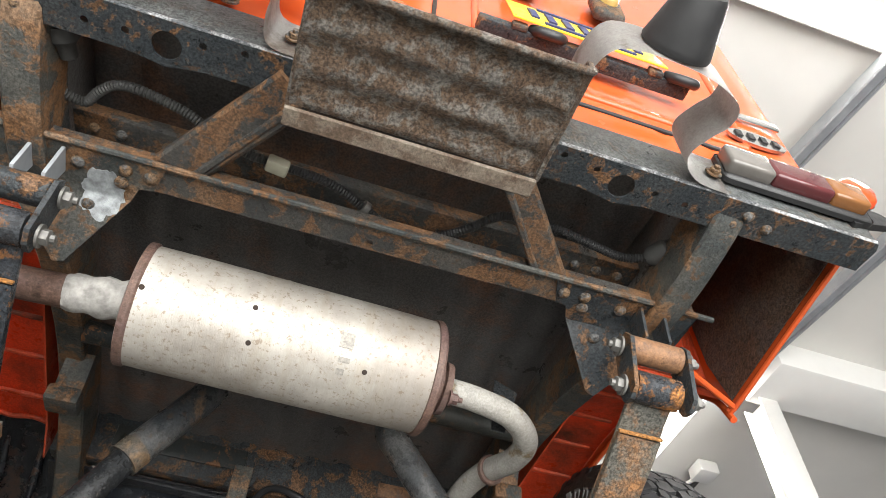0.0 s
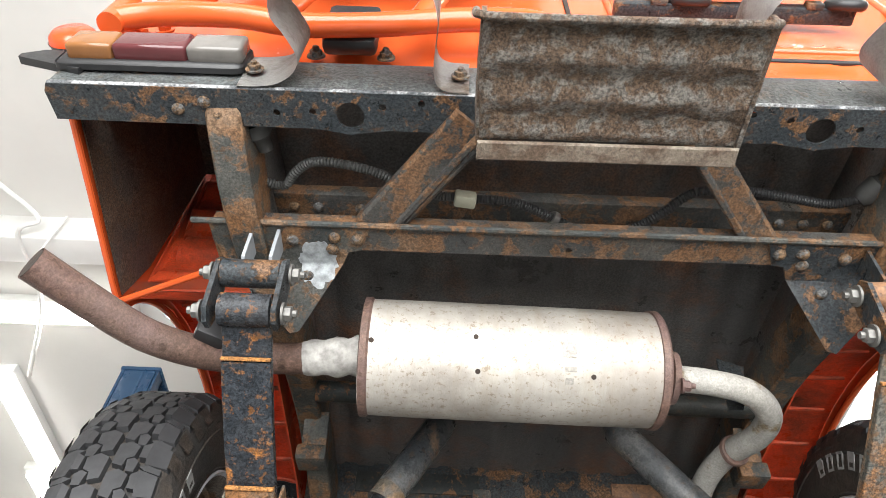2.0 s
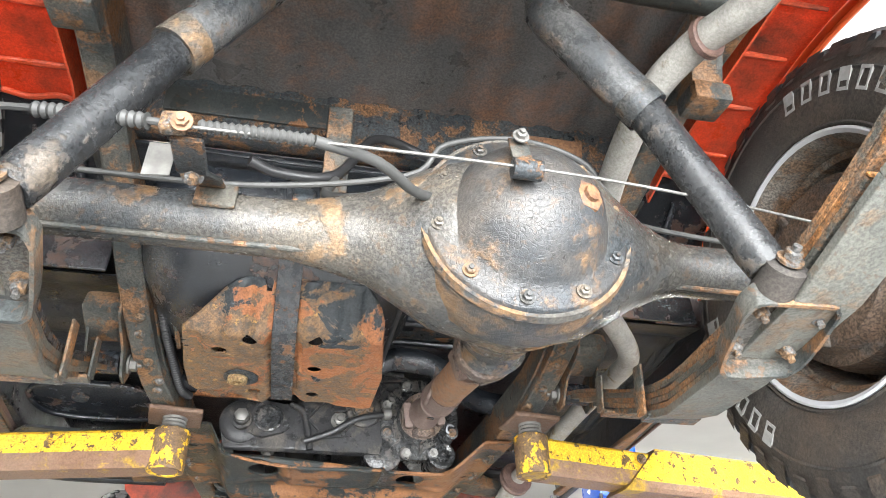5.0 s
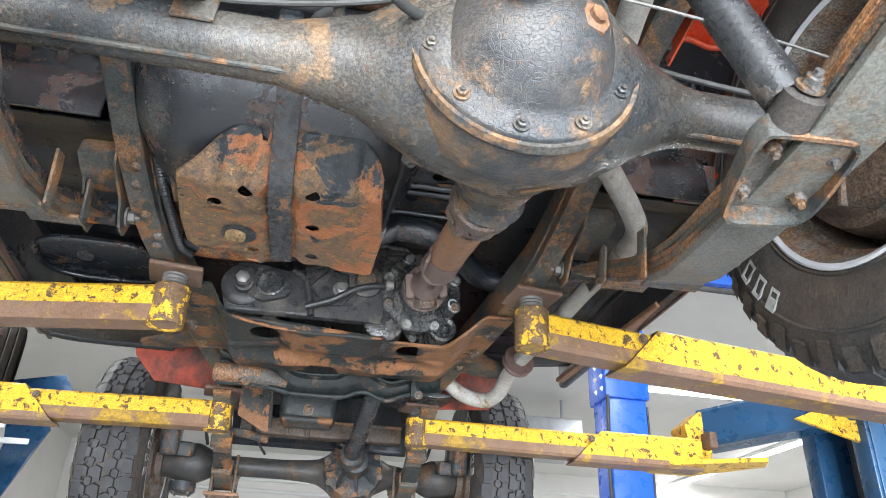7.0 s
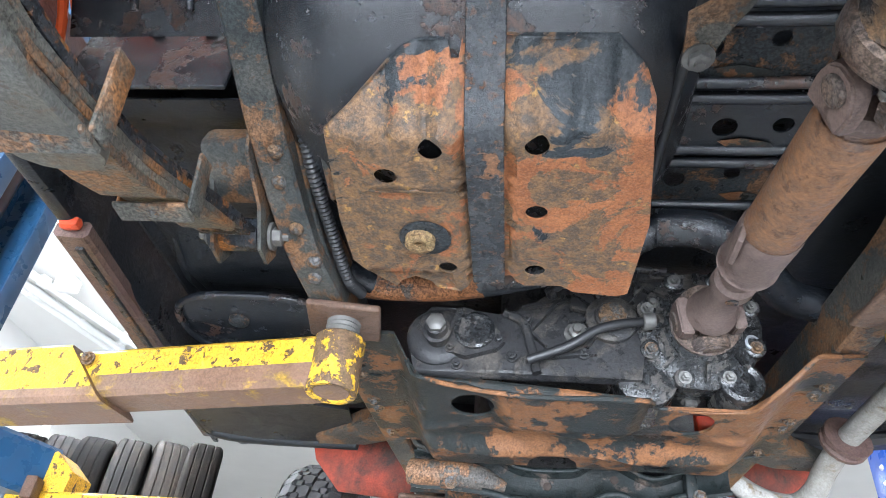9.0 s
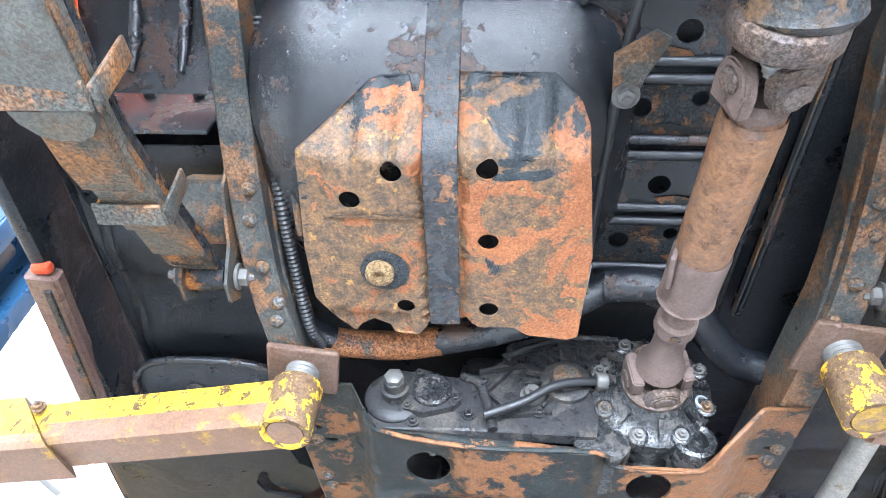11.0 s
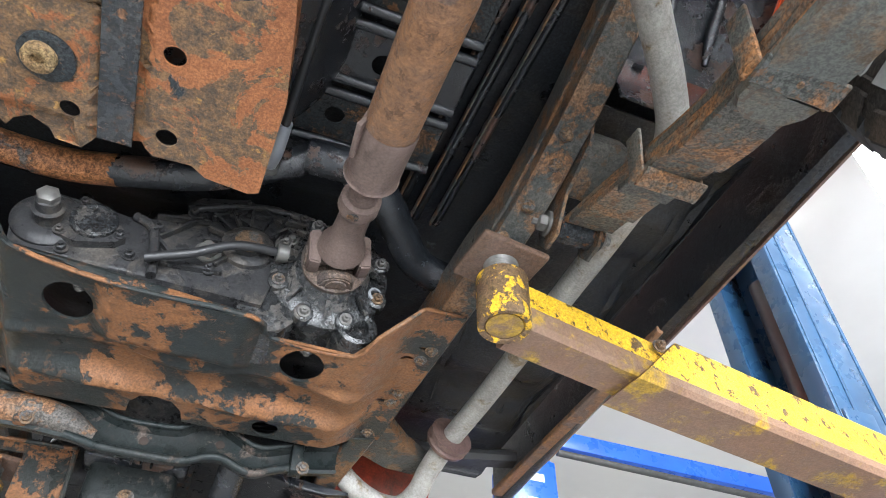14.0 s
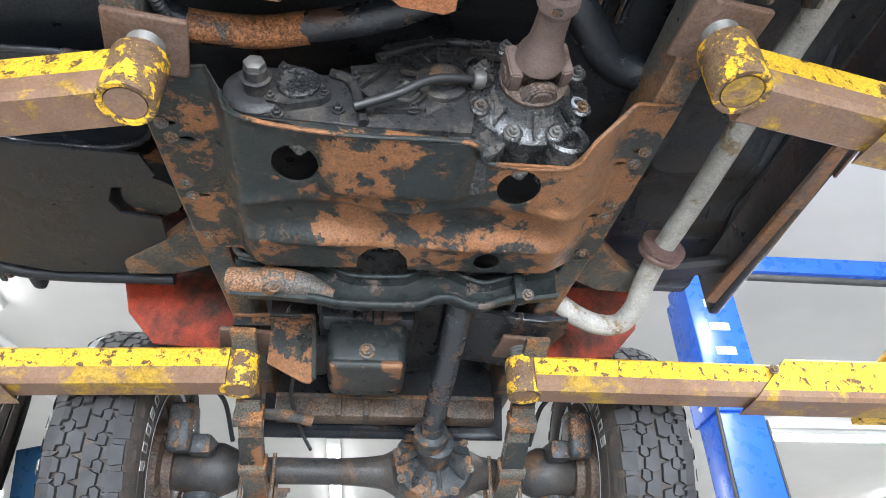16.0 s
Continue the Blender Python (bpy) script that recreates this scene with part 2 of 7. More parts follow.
TANKSKID = guard_skin()
ORANGE = plain("orange_body_paint", (0.56, 0.088, 0.022), 0.16, 0, 0.10, 6, 0.0)
# orange underside paint with the front wing's shade put into its colour, plus grime
ORANGESHADED = worn("shaded_grimy_orange_wing_paint", (0.36, 0.042, 0.016), (0.07, 0.035, 0.025), 0.30, 4, dust=(0.10, 0.05, 0.04), dusty=0.4, gloss=0.3, edge=0.14, pits=0.15, grain=0.3, specks=0.2)
ORANGEDULL = worn("orange_underside_paint", (0.48, 0.056, 0.017), (0.16, 0.045, 0.028), 0.14, 5, dust=(0.30, 0.12, 0.08), dusty=0.3, gloss=0.2, edge=0.12, pits=0.15, grain=0.3, specks=0.15)
RUBBER = worn("tyre_rubber", (0.026, 0.025, 0.024), (0.075, 0.058, 0.046), 0.25, 6, dust=(0.14, 0.11, 0.085), dusty=0.3, gloss=0.55, edge=0.12, pits=0.25, grain=0.4, specks=0.15)
RUBBERTREAD = plain("tyre_tread_rubber", (0.030, 0.030, 0.032), 0.7, 0, 0.4, 12, 0.3)
BLACKPLASTIC = plain("black_plastic", (0.02, 0.02, 0.021), 0.45)
STRAND = plain("dull_wire_strand", (0.16, 0.155, 0.145), 0.55, 0.4, 0.5, 300, 0.6)
HOSE = plain("grey_conduit", (0.05, 0.05, 0.048), 0.6, 0, 0.4, 20)
CHROME = plain("brushed_stainless", (0.55, 0.54, 0.53), 0.2, 0.95, 0.08, 9, 0.0)
HOOP = worn("dull_brushed_steel", (0.25, 0.245, 0.235), (.13, .085, .055), 0.2, 7, dust=(0.25, 0.22, 0.19), dusty=.3, gloss=.3, edge=.10, pits=.1, grain=.15, spec=0.5, specks=0.1)
ZINC = plain("zinc_bolt", (0.15, 0.145, 0.135), 0.45, 0.4, 0.4, 60)
BOLTRUST = worn("bolt_rust", (0.075, 0.076, 0.076), (0.20, 0.12, 0.065), 0.45, 60, dusty=0.25, gloss=0.3)
JOINT = worn("greasy_joint_steel", (0.075, 0.060, 0.054), (0.15, 0.105, 0.08), 0.4, 22, dusty=0.25, gloss=0.3)
PIPE = worn("aluminised_pipe", (0.25, 0.24, 0.22), (0.26, 0.19, 0.11), 0.02, 14, dust=(0.25, 0.21, 0.165), dusty=0.25, gloss=0.34, pits=0.15, specks=0.12)
PIPERUST = worn("pipe_brown_rust", (0.085, 0.052, 0.048), (0.16, 0.095, 0.072), 0.4, 9, dust=(0.22, 0.17, 0.14), dusty=0.35, gloss=0.3, edge=0.12, pits=0.18, grain=0.4)
YELLOW = worn("chipped_yellow_paint", (0.52, 0.305, 0.016), (0.12, 0.07, 0.04), 0.13, 50.0, dust=(0.42, 0.3, 0.1), dusty=0.22, gloss=0.26, edge=0.012, pits=0.25, specks=0.45)
YELLOWWORN = worn("flaked_yellow_paint", (0.52, 0.305, 0.016), (0.15, 0.09, 0.055), 0.5, 34, dust=(0.42, 0.3, 0.1), dusty=0.22, gloss=0.26, edge=0.012, pits=0.25)
ARMBROWN = worn("bare_brown_steel", (0.135, 0.078, 0.05), (0.44, 0.27, 0.03), 0.16, 9, dusty=0.3, gloss=0.35, pits=0.15, specks=0.25, grain=0.3)
PADSTEEL = worn("pad_brown_steel", (0.095, 0.058, 0.043), (0.14, 0.082, 0.055), 0.5, 20, dusty=0.2, gloss=0.4, pits=0.15, specks=0.2)
BLUE = plain("blue_enamel", (0.02, 0.10, 0.52), 0.3, 0, 0.15, 4, 0.0)
BLUEDARK = plain("blue_grey_enamel", (0.018, 0.062, 0.135), 0.3, 0, 0.3, 5, 0.0)
WHITEWALL = plain("white_wall_paint", (0.68, 0.67, 0.64), 0.6, 0, 0.06, 1.5, 0.05)
WHITEPAINT = plain("white_gloss_paint", (0.76, 0.76, 0.74), 0.4, 0, 0.05, 3, 0.0)
CONCRETE = plain("sealed_concrete", (0.27, 0.27, 0.265), 0.55, 0, 0.3, 2, 0.2)
STEELGREY = plain("galvanised_steel", (0.34, 0.36, 0.38), 0.45, 0.4, 0.2, 10, 0.0)
RIMGRIME = worn("rim_brown_grime", (0.10, 0.09, 0.08), (0.16, 0.09, 0.05), 0.35, 12, dust=(0.20, 0.16, 0.12), dusty=0.5, gloss=0.4)
RIM = plain("grey_painted_rim", (0.50, 0.51, 0.53), 0.45, 0.3, 0.15, 10, 0.1)
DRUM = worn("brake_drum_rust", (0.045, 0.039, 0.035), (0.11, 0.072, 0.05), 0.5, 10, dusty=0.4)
TUBE = glow("fluorescent_tube", (1.0, 0.99, 0.95), 14)


def muffler_skin():
    m = Mat("muffler_aluminised_steel", 0.38, 0.4, 0.5)
    n = m.noise(9, 7, 0.68)
    c = m.mix(m.ramp(n, [(0.34, 0.0), (0.66, 1.0)]), (0.30, 0.272, 0.24), (0.48, 0.45, 0.405))
    streak = m.noise(6, 6, 0.65, stretch=(7, 0.5, 0.5))
    c = m.mix(m.ramp(streak, [(0.5, 0.0), (0.7, 0.5)]), c, (0.33, 0.28, 0.21))
    # a smoky stain towards the inlet end
    co = m.t.nodes.new("ShaderNodeTexCoord")
    xyz = m.t.nodes.new("ShaderNodeSeparateXYZ")
    m.l(co.outputs["Object"], xyz.inputs[0])
    add = m.t.nodes.new("ShaderNodeMath")
    add.operation, add.inputs[1].default_value = 'MULTIPLY_ADD', 0.12
    m.l(m.noise(14, 6, 0.7), add.inputs[0])
    m.l(xyz.outputs[0], add.inputs[2])
    c = m.mix(m.ramp(add.outputs[0], [(0.10, 0.0), (0.20, 0.6)]), c, (0.21, 0.18, 0.155))
    spots = m.noise(120, 4, 0.75)
    c = m.mix(m.ramp(spots, [(0.56, 0.0), (0.64, 0.7)]), c, (0.20, 0.15, 0.10))
    m.colour(c)
    m.rough(m.ramp(m.noise(40, 5, 0.7), [(0.3, 0.40), (0.7, 0.62)]))
    m.bump(m.noise(70, 5, 0.65, stretch=(1, .35, .35)), 0.6, 0.0016)
    m.bump(m.noise(260, 3, 0.7), 0.4, 0.0006)
    return m.m


MUFFLER = muffler_skin()

# ---- mesh helpers ----


def mesh_of(name, bm, material, smooth=None):
    bmesh.ops.recalc_face_normals(bm, faces=bm.faces)
    me = bpy.data.meshes.new(name)
    bm.to_mesh(me)
    bm.free()
    for k in (material if isinstance(material, (list, tuple)) else [material]):
        me.materials.append(k)
    if smooth is not None:
        me.shade_smooth()
        me.set_sharp_from_angle(angle=radians(smooth))
    return me


def part(name, bm, material, parent, label="", smooth=40, m=None):
    """Link a bmesh as one mesh object under a thing or a part."""
    ob = new(name, mesh_of(name, bm, material, smooth))
    ob.parent = parent
    if m is not None:
        ob.matrix_basis = m
    if label:
        ob["label"] = label
    return ob


def share(name, ob, parent, m):
    """Another piece on the same mesh."""
    o = new(name, ob.data)
    o.parent, o.matrix_basis = parent, m
    return o


def thing(name, label, category, group="", kind="", at=(0, 0, 0)):
    ob = new(name)
    ob.empty_display_size = 0.05
    ob.location = at
    return tagged(ob, label, category, group, kind)


def structure(name, bm, material, label, category="", smooth=40):
    ob = new(name, mesh_of(name, bm, material, smooth))
    return tagged(ob, label, category or name.split("_")[0], "", "structure")


def box(bm, c, s, rot=None, bevel=0.0, seg=2):
    """A box with its edges rounded, by centre and size."""
    b2 = bmesh.new()
    bmesh.ops.create_cube(b2, size=1.0)
    bmesh.ops.scale(b2, vec=s, verts=b2.verts)
    if bevel:
        bmesh.ops.bevel(b2, geom=b2.edges[:], offset=bevel, segments=seg, affect='EDGES', profile=0.5)
    m = Matrix.Translation(c)
    if rot is not None:
        m = m @ (rot if isinstance(rot, Matrix) else Euler([radians(a) for a in rot]).to_matrix().to_4x4())
    b2.transform(m)
    merge(bm, b2)
    return bm


def merge(bm, b2):
    me = bpy.data.meshes.new("tmp")
    b2.to_mesh(me)
    b2.free()
    bm.from_mesh(me)
    bpy.data.meshes.remove(me)


def frame_of(d):
    d = Vector(d).normalized()
    a = Vector((0, 0, 1)) if abs(d.z) < 0.9 else Vector((1, 0, 0))
    u = d.cross(a).normalized()
    return u, d.cross(u).normalized()


def smooth_path(pts, steps=6):
    """A soft curve through the points."""
    p = [Vector(q) for q in pts]
    if len(p) < 3 or steps < 2:
        return p
    ext = [p[0] * 2 - p[1]] + p + [p[-1] * 2 - p[-2]]
    out = []
    for i in range(1, len(ext) - 2):
        a, b, c, d = ext[i - 1:i + 3]
        for k in range(steps):
            t = k / steps
            out.append(0.5 * ((2 * b) + (c - a) * t + (2 * a - 5 * b + 4 * c - d) * t * t + (3 * b - a - 3 * c + d) * t ** 3))
    out.append(p[-1])
    return out


def tube(bm, pts, r, seg=12, steps=6, caps=True, rings=0.0, ripple=0.0):
    """A tube along a curve; r is a number or one radius a point. rings: pitch of corrugations."""
    path = smooth_path(pts, steps)
    n = len(path)
    rad = [r] * n if isinstance(r, (int, float)) else [float(np.interp(i / (n - 1) * (len(r) - 1), range(len(r)), r)) for i in range(n)]
    if rings:
        dist = [0.0]
        for a, b in zip(path, path[1:]):
            dist.append(dist[-1] + (b - a).length)
        k = max(2, int(dist[-1] / rings * 2))
        s = np.linspace(0, dist[-1], k + 1)
        path = [Vector([float(np.interp(v, dist, [q[j] for q in path])) for j in range(3)]) for v in s]
        rad = [rad[0] * (1 + (ripple if i % 2 else -ripple)) for i in range(k + 1)]
        n = len(path)
    loops, u = [], None
    for i in range(n):
        d = path[min(i + 1, n - 1)] - path[max(i - 1, 0)]
        d = d.normalized() if d.length else Vector((0, 0, 1))
        if u is None:
            u, v = frame_of(d)
        else:
            u = (u - d * u.dot(d)).normalized()
            v = d.cross(u)
        loops.append([bm.verts.new(path[i] + (u * math.cos(2 * math.pi * k / seg) + v * math.sin(2 * math.pi * k / seg)) * rad[i]) for k in range(seg)])
    for a, b in zip(loops, loops[1:]):
        for k in range(seg):
            bm.faces.new((a[k], a[(k + 1) % seg], b[(k + 1) % seg], b[k]))
    if caps:
        bm.faces.new(loops[0])
        bm.faces.new(loops[-1][::-1])
    return bm


def cyl(bm, p0, p1, r0, r1=None, seg=20):
    return tube(bm, [p0, p1], [r0, r1 if r1 is not None else r0], seg, 1)


def lathe(bm, profile, at, axis, seg=32, open_ends=False):
    """Turn (distance along the axis, radius) pairs round an axis."""
    d = Vector(axis).normalized()
    u, v = frame_of(d)
    at = Vector(at)
    loops = []
    for h, r in profile:
        loops.append([bm.verts.new(at + d * h + (u * math.cos(2 * math.pi * k / seg) + v * math.sin(2 * math.pi * k / seg)) * max(r, 1e-4)) for k in range(seg)])
    for a, b in zip(loops, loops[1:]):
        for k in range(seg):
            bm.faces.new((a[k], a[(k + 1) % seg], b[(k + 1) % seg], b[k]))
    if not open_ends:
        bm.faces.new(loops[0])
        bm.faces.new(loops[-1][::-1])
    return bm


def ring(cx, cy, r, n=20, ry=None):
    return [(cx + r * math.cos(2 * math.pi * k / n), cy + (ry or r) * math.sin(2 * math.pi * k / n)) for k in range(n)]


def sheet(bm, outline, holes, thick, place, bend=None, fine=0.035):
    """A plate cut from a flat outline with holes; place maps (u, v, w) into the world; bend(u, v) lifts it."""
    b2 = bmesh.new()
    edges = []
    for loop in (outline, *holes):
        vs = [b2.verts.new((u, v, 0)) for u, v in loop]
        edges += [b2.edges.new((vs[i], vs[(i + 1) % len(vs)])) for i in range(len(vs))]
    bmesh.ops.triangle_fill(b2, edges=edges, use_beauty=True)
    if bend:
        for _ in range(6):
            long = [e for e in b2.edges if e.calc_length() > fine and not e.is_boundary]
            if not long:
                break
            bmesh.ops.subdivide_edges(b2, edges=long, cuts=1)
            bmesh.ops.triangulate(b2, faces=b2.faces[:])
    geo = bmesh.ops.extrude_face_region(b2, geom=b2.faces[:])
    for v in [g for g in geo["geom"] if isinstance(g, bmesh.types.BMVert)]:
        v.co.z += thick
    for v in b2.verts:
        w = v.co.z + (bend(v.co.x, v.co.y) if bend else 0.0)
        v.co = place(v.co.x, v.co.y, w)
    merge(bm, b2)
    return bm


def beam(bm, pts, w, h, up=(0, 0, 1), bevel=0.0):
    """A bar of rectangular section along a line of points (the middle of its underside)."""
    p = [Vector(q) for q in pts]
    loops = []
    upv = Vector(up)
    for i in range(len(p)):
        d = (p[min(i + 1, len(p) - 1)] - p[max(i - 1, 0)]).normalized()
        side = d.cross(upv).normalized()
        top = side.cross(d).normalized()
        c = bevel
        ww = w[i] if isinstance(w, (list, tuple)) else w
        hh = h[i] if isinstance(h, (list, tuple)) else h
        sec = [(-ww / 2 + c, 0), (ww / 2 - c, 0), (ww / 2, c), (ww / 2, hh - c), (ww / 2 - c, hh), (-ww / 2 + c, hh), (-ww / 2, hh - c), (-ww / 2, c)] if c else [(-ww / 2, 0), (ww / 2, 0), (ww / 2, hh), (-ww / 2, hh)]
        loops.append([bm.verts.new(p[i] + side * a + top * b) for a, b in sec])
    n = len(loops[0])
    for a, b in zip(loops, loops[1:]):
        for k in range(n):
            bm.faces.new((a[k], a[(k + 1) % n], b[(k + 1) % n], b[k]))
    bm.faces.new(loops[0])
    bm.faces.new(loops[-1][::-1])
    return bm


def hexbolt(bm, at, axis, r=0.009, h=0.008, washer=True):
    """A hexagon head on a washer; axis points out of the surface."""
    d = Vector(axis).normalized()
    if washer:
        lathe(bm, [(0, r * 1.45), (h * 0.25, r * 1.45)], at, d, 14)
    lathe(bm, [(h * 0.2, r), (h * 0.9, r), (h, r * 0.82)], at, d, 6)
    lathe(bm, [(h, r * 0.5), (h * 1.45, r * 0.5)], at, d, 8)
    return bm


def rivet(bm, at, axis, r=0.009):
    return lathe(bm, [(0, r), (r * 0.3, r * 0.95), (r * 0.6, r * 0.7), (r * 0.75, 0.001)], at, axis, 12)


def bolt_part(parent, at, axis, r=0.009, h=0.008, mat=None, washer=True, name="bolt"):
    return part(name, hexbolt(bmesh.new(), at, axis, r, h, washer), mat or BOLTRUST, parent)


def rivet_part(parent, at, axis, r=0.009, mat=None):
    return part("rivet", rivet(bmesh.new(), at, axis, r), mat or BOLTRUST, parent)


def wire(parent, name, pts, r, mat, label="", **k):
    return part(name, tube(bmesh.new(), pts, r, **k), mat, parent, label)

# ---- the bay ----
XL, XR, YB, YF, ZC = -4.4, 10.4, -3.5, 14.2, 4.48
XM, YM = (XL + XR) / 2, (YB + YF) / 2
structure("floor", box(bmesh.new(), (XM, YM, -0.1), (XR - XL + .4, YF - YB + .4, 0.2)), CONCRETE, "grey sealed concrete workshop floor", "floor")
structure("ceiling", box(bmesh.new(), (XM, YM, ZC + 0.1), (XR - XL + .4, YF - YB + .4, 0.2)), WHITEWALL, "white painted workshop ceiling", "ceiling")
for nm, c, s in (("wall_west", (XL - 0.1, YM, ZC / 2), (0.2, YF - YB, ZC)), ("wall_east", (XR + 0.1, YM, ZC / 2), (0.2, YF - YB, ZC)),
                 ("wall_north", (XM, YF + 0.1, ZC / 2), (XR - XL, 0.2, ZC))):
    structure(nm, box(bmesh.new(), c, s), WHITEWALL, "white painted workshop wall", "wall")
bm = bmesh.new()
box(bm, ((XL - 2.0) / 2, YB - 0.1, ZC / 2), (-2.0 - XL, 0.2, ZC))
box(bm, ((XR + 2.8) / 2, YB - 0.1, ZC / 2), (XR - 2.8, 0.2, ZC))
box(bm, (0.4, YB - 0.1, ZC - 0.5), (4.8, 0.2, 1.0))
structure("wall_south", bm, WHITEWALL, "white workshop wall with open bay door", "wall")

# ---- the vehicle ----
car = thing("off_road_vehicle", "small orange off-road vehicle with rusty chassis raised on lift", "vehicle")
SIDES = (-1, 1)


def mir(s, pts):
    return [(s * x, y, z) for x, y, z in pts]


def flat(z):
    return lambda u, v, w: Vector((u, v, z + w))


def rear(y):
    return lambda u, v, w: Vector((u, y + w, v))


# ladder frame
RAILPTS = [(.50, -.628, 2.482), (.498, -.585, 2.462), (.49, -.45, 2.44), (.478, -.3, 2.45), (.468, -.1, 2.50), (.462, .1, 2.53), (.46, .3, 2.53), (.455, .5, 2.49),
           (.452, .62, 2.45), (.44, .78, 2.375), (.42, .95, 2.31), (.40, 1.05, 2.287), (.385, 1.27, 2.282), (.362, 1.53, 2.28), (.325, 1.8, 2.262), (.315, 2.1, 2.262), (.31, 2.6, 2.30)]
for s in SIDES:
    pts = smooth_path(mir(s, RAILPTS), 3)
    fr = part("frame_rail", beam(bmesh.new(), pts, 0.05, 0.09, bevel=0.004), RAIL, car, "frame rail with flaking black paint over rust")
    up_ = [p for p in pts if p.y < .6]
    part("rail_top_web", beam(bmesh.new(), [p + Vector((0, 0, .088)) for p in up_], .03, [2.66 - p.z - .088 for p in up_]), FLOORPAN, fr)
    for x, y, z in ((.428, .805, 2.362), (.432, .85, 2.348), (.418, .915, 2.32), (.405, 1.0, 2.295), (.40, .97, 2.303)):
        rivet_part(fr, (s * x, y, z), (0, -.25, -1), .011)

# rear crossmember: a channel with holes in its lower flange
outline = [(-.735, -.642), (.735, -.642), (.74, -.63), (.735, -.588)]
for c in (.322, -.322):
    outline += [(c + .05, -.586), (c + .022, -.582), (c, -.578), (c - .022, -.582), (c - .05, -.586)]
outline += [(-.735, -.588), (-.74, -.63)]
holes = []
for c in (-.322, .322):
    holes.append(ring(c, -.608, .0195, 20))
    for dx, y in ((-.098, -.629), (-.045, -.622), (.052, -.612), (.102, -.609)):
        holes.append(ring(c + dx * (1 if c > 0 else -1), y, .0052, 10))
cm = part("rear_crossmember", sheet(bmesh.new(), outline, holes, .004, flat(2.473)), BLACK, car, "black rear crossmember, scuffed, with row of holes")
part("rear_face", box(bmesh.new(), (0, -.640, 2.523), (1.47, .006, .088), None, .002), BUMPER, cm, "grey-black bumper face with bubbled paint")
# pale patches paint the highlight along the rounded corner, together with its scuffs
part("folded_corner", cyl(bmesh.new(), (-.735, -.638, 2.479), (.735, -.638, 2.479), .006, seg=12), SCUFFGLINT, cm, "folded corner with scuffs and painted highlight")
part("upper_flange", box(bmesh.new(), (0, -.617, 2.566), (1.46, .05, .005), None, .001), BUMPER, cm)
for s in SIDES:
    for x, y, r in ((.506, -.601, .009), (.522, -.622, .009), (.56, -.61, .009)):
        rivet_part(cm, (s * x, y, 2.473), (0, 0, -1), r)
    bm = sheet(bmesh.new(), [(.70, 2.50), (.80, 2.535), (.80, 2.545), (.77, 2.56), (.69, 2.555)], [], .012, lambda u, v, w, s=s: Vector((s * u, -.652 + w, v)))
    part("end_cap", bm, BLACKPLASTIC, cm, "black rubber bumper end cap")

# second crossmember with gussets and braces
bm = bmesh.new()
sheet(bm, [(-.34, -.432), (.34, -.432), (.34, -.386), (-.34, -.386)], [ring(.004, -.40, .005, 10)], .003, flat(2.456))
box(bm, (0, -.432, 2.467), (1.08, .004, .026))
c2 = part("second_crossmember", bm, BRACE, car, "rusty angle crossmember")
part("top_edge", cyl(bmesh.new(), (-.57, -.436, 2.452), (.57, -.436, 2.452), .005, seg=8), RAIL, c2)


def gz(v):
    return 2.452 - max(0.0, v + .36) * .85


for s in SIDES:
    out = [(s * .30, -.43), (s * .545, -.43), (s * .53, -.34), (s * .50, -.335), (s * .455, -.30), (s * .425, -.275), (s * .41, -.278), (s * .345, -.36), (s * .335, -.385), (s * .315, -.388)]
    bm = sheet(bmesh.new(), out, [], .005, lambda u, v, w: Vector((u, v, gz(v) + w)), bend=lambda u, v: 0.0)
    g = part("gusset", bm, BLACK if s > 0 else RAIL, c2, "riveted gusset plate" + (" with daub of silver paint" if s < 0 else ""))
    for x, y in ((.32, -.41), (.355, -.412), (.36, -.39), (.50, -.405), (.42, -.405), (.40, -.345)):
        rivet_part(g, (s * x, y, gz(y)), (0, 0, -1), .010)
    bm = beam(bmesh.new(), [(s * .297, -.418, 2.458), (s * .15, -.605, 2.462)], .066 if s < 0 else .046, .022, bevel=.005)
    b = part("diagonal_brace", bm, BRACE, c2, "heavily rusted diagonal brace")
    part("flange", beam(bmesh.new(), [(s * .272, -.418, 2.4545), (s * .135, -.60, 2.458)], .012, .02, bevel=.003), BRACE, b)
    # spring shackle
    sx = s * .463
    sk = part("spring_hanger", lathe(bmesh.new(), [(-.044, .019), (-.042, .021), (.042, .021), (.044, .019)], (sx, -.402, 2.372), (1, 0, 0), 24), BLACK if s < 0 else SHAFT, car, "greasy spring hanger tube with shackle plates")
    for dx in (-.018, .022):
        part("fin", sheet(bmesh.new(), [(-.425, 2.45), (-.385, 2.45), (-.388, 2.39), (-.40, 2.38), (-.42, 2.39)], [], .005, lambda u, v, w, dx=dx: Vector((sx + dx + w, u, v))), STEELGREY if s < 0 else BLACK, sk)
    for dx in (-.05, .045):
        o = [(a + .0, b) for a, b in [(-.425, 2.375), (-.415, 2.392), (-.395, 2.392), (-.378, 2.38), (-.366, 2.31), (-.372, 2.288), (-.39, 2.282), (-.408, 2.292)]]
        part("shackle_plate", sheet(bmesh.new(), o, [], .007, lambda u, v, w, dx=dx: Vector((sx + dx + w, u, v))), BLACK, sk)
    for z, y in ((2.372, -.402), (2.306, -.388)):
        for d in (-1, 1):
            bolt_part(sk, (sx + d * .056, y, z), (d, 0, 0), .011, .014, ZINC)
daub = []
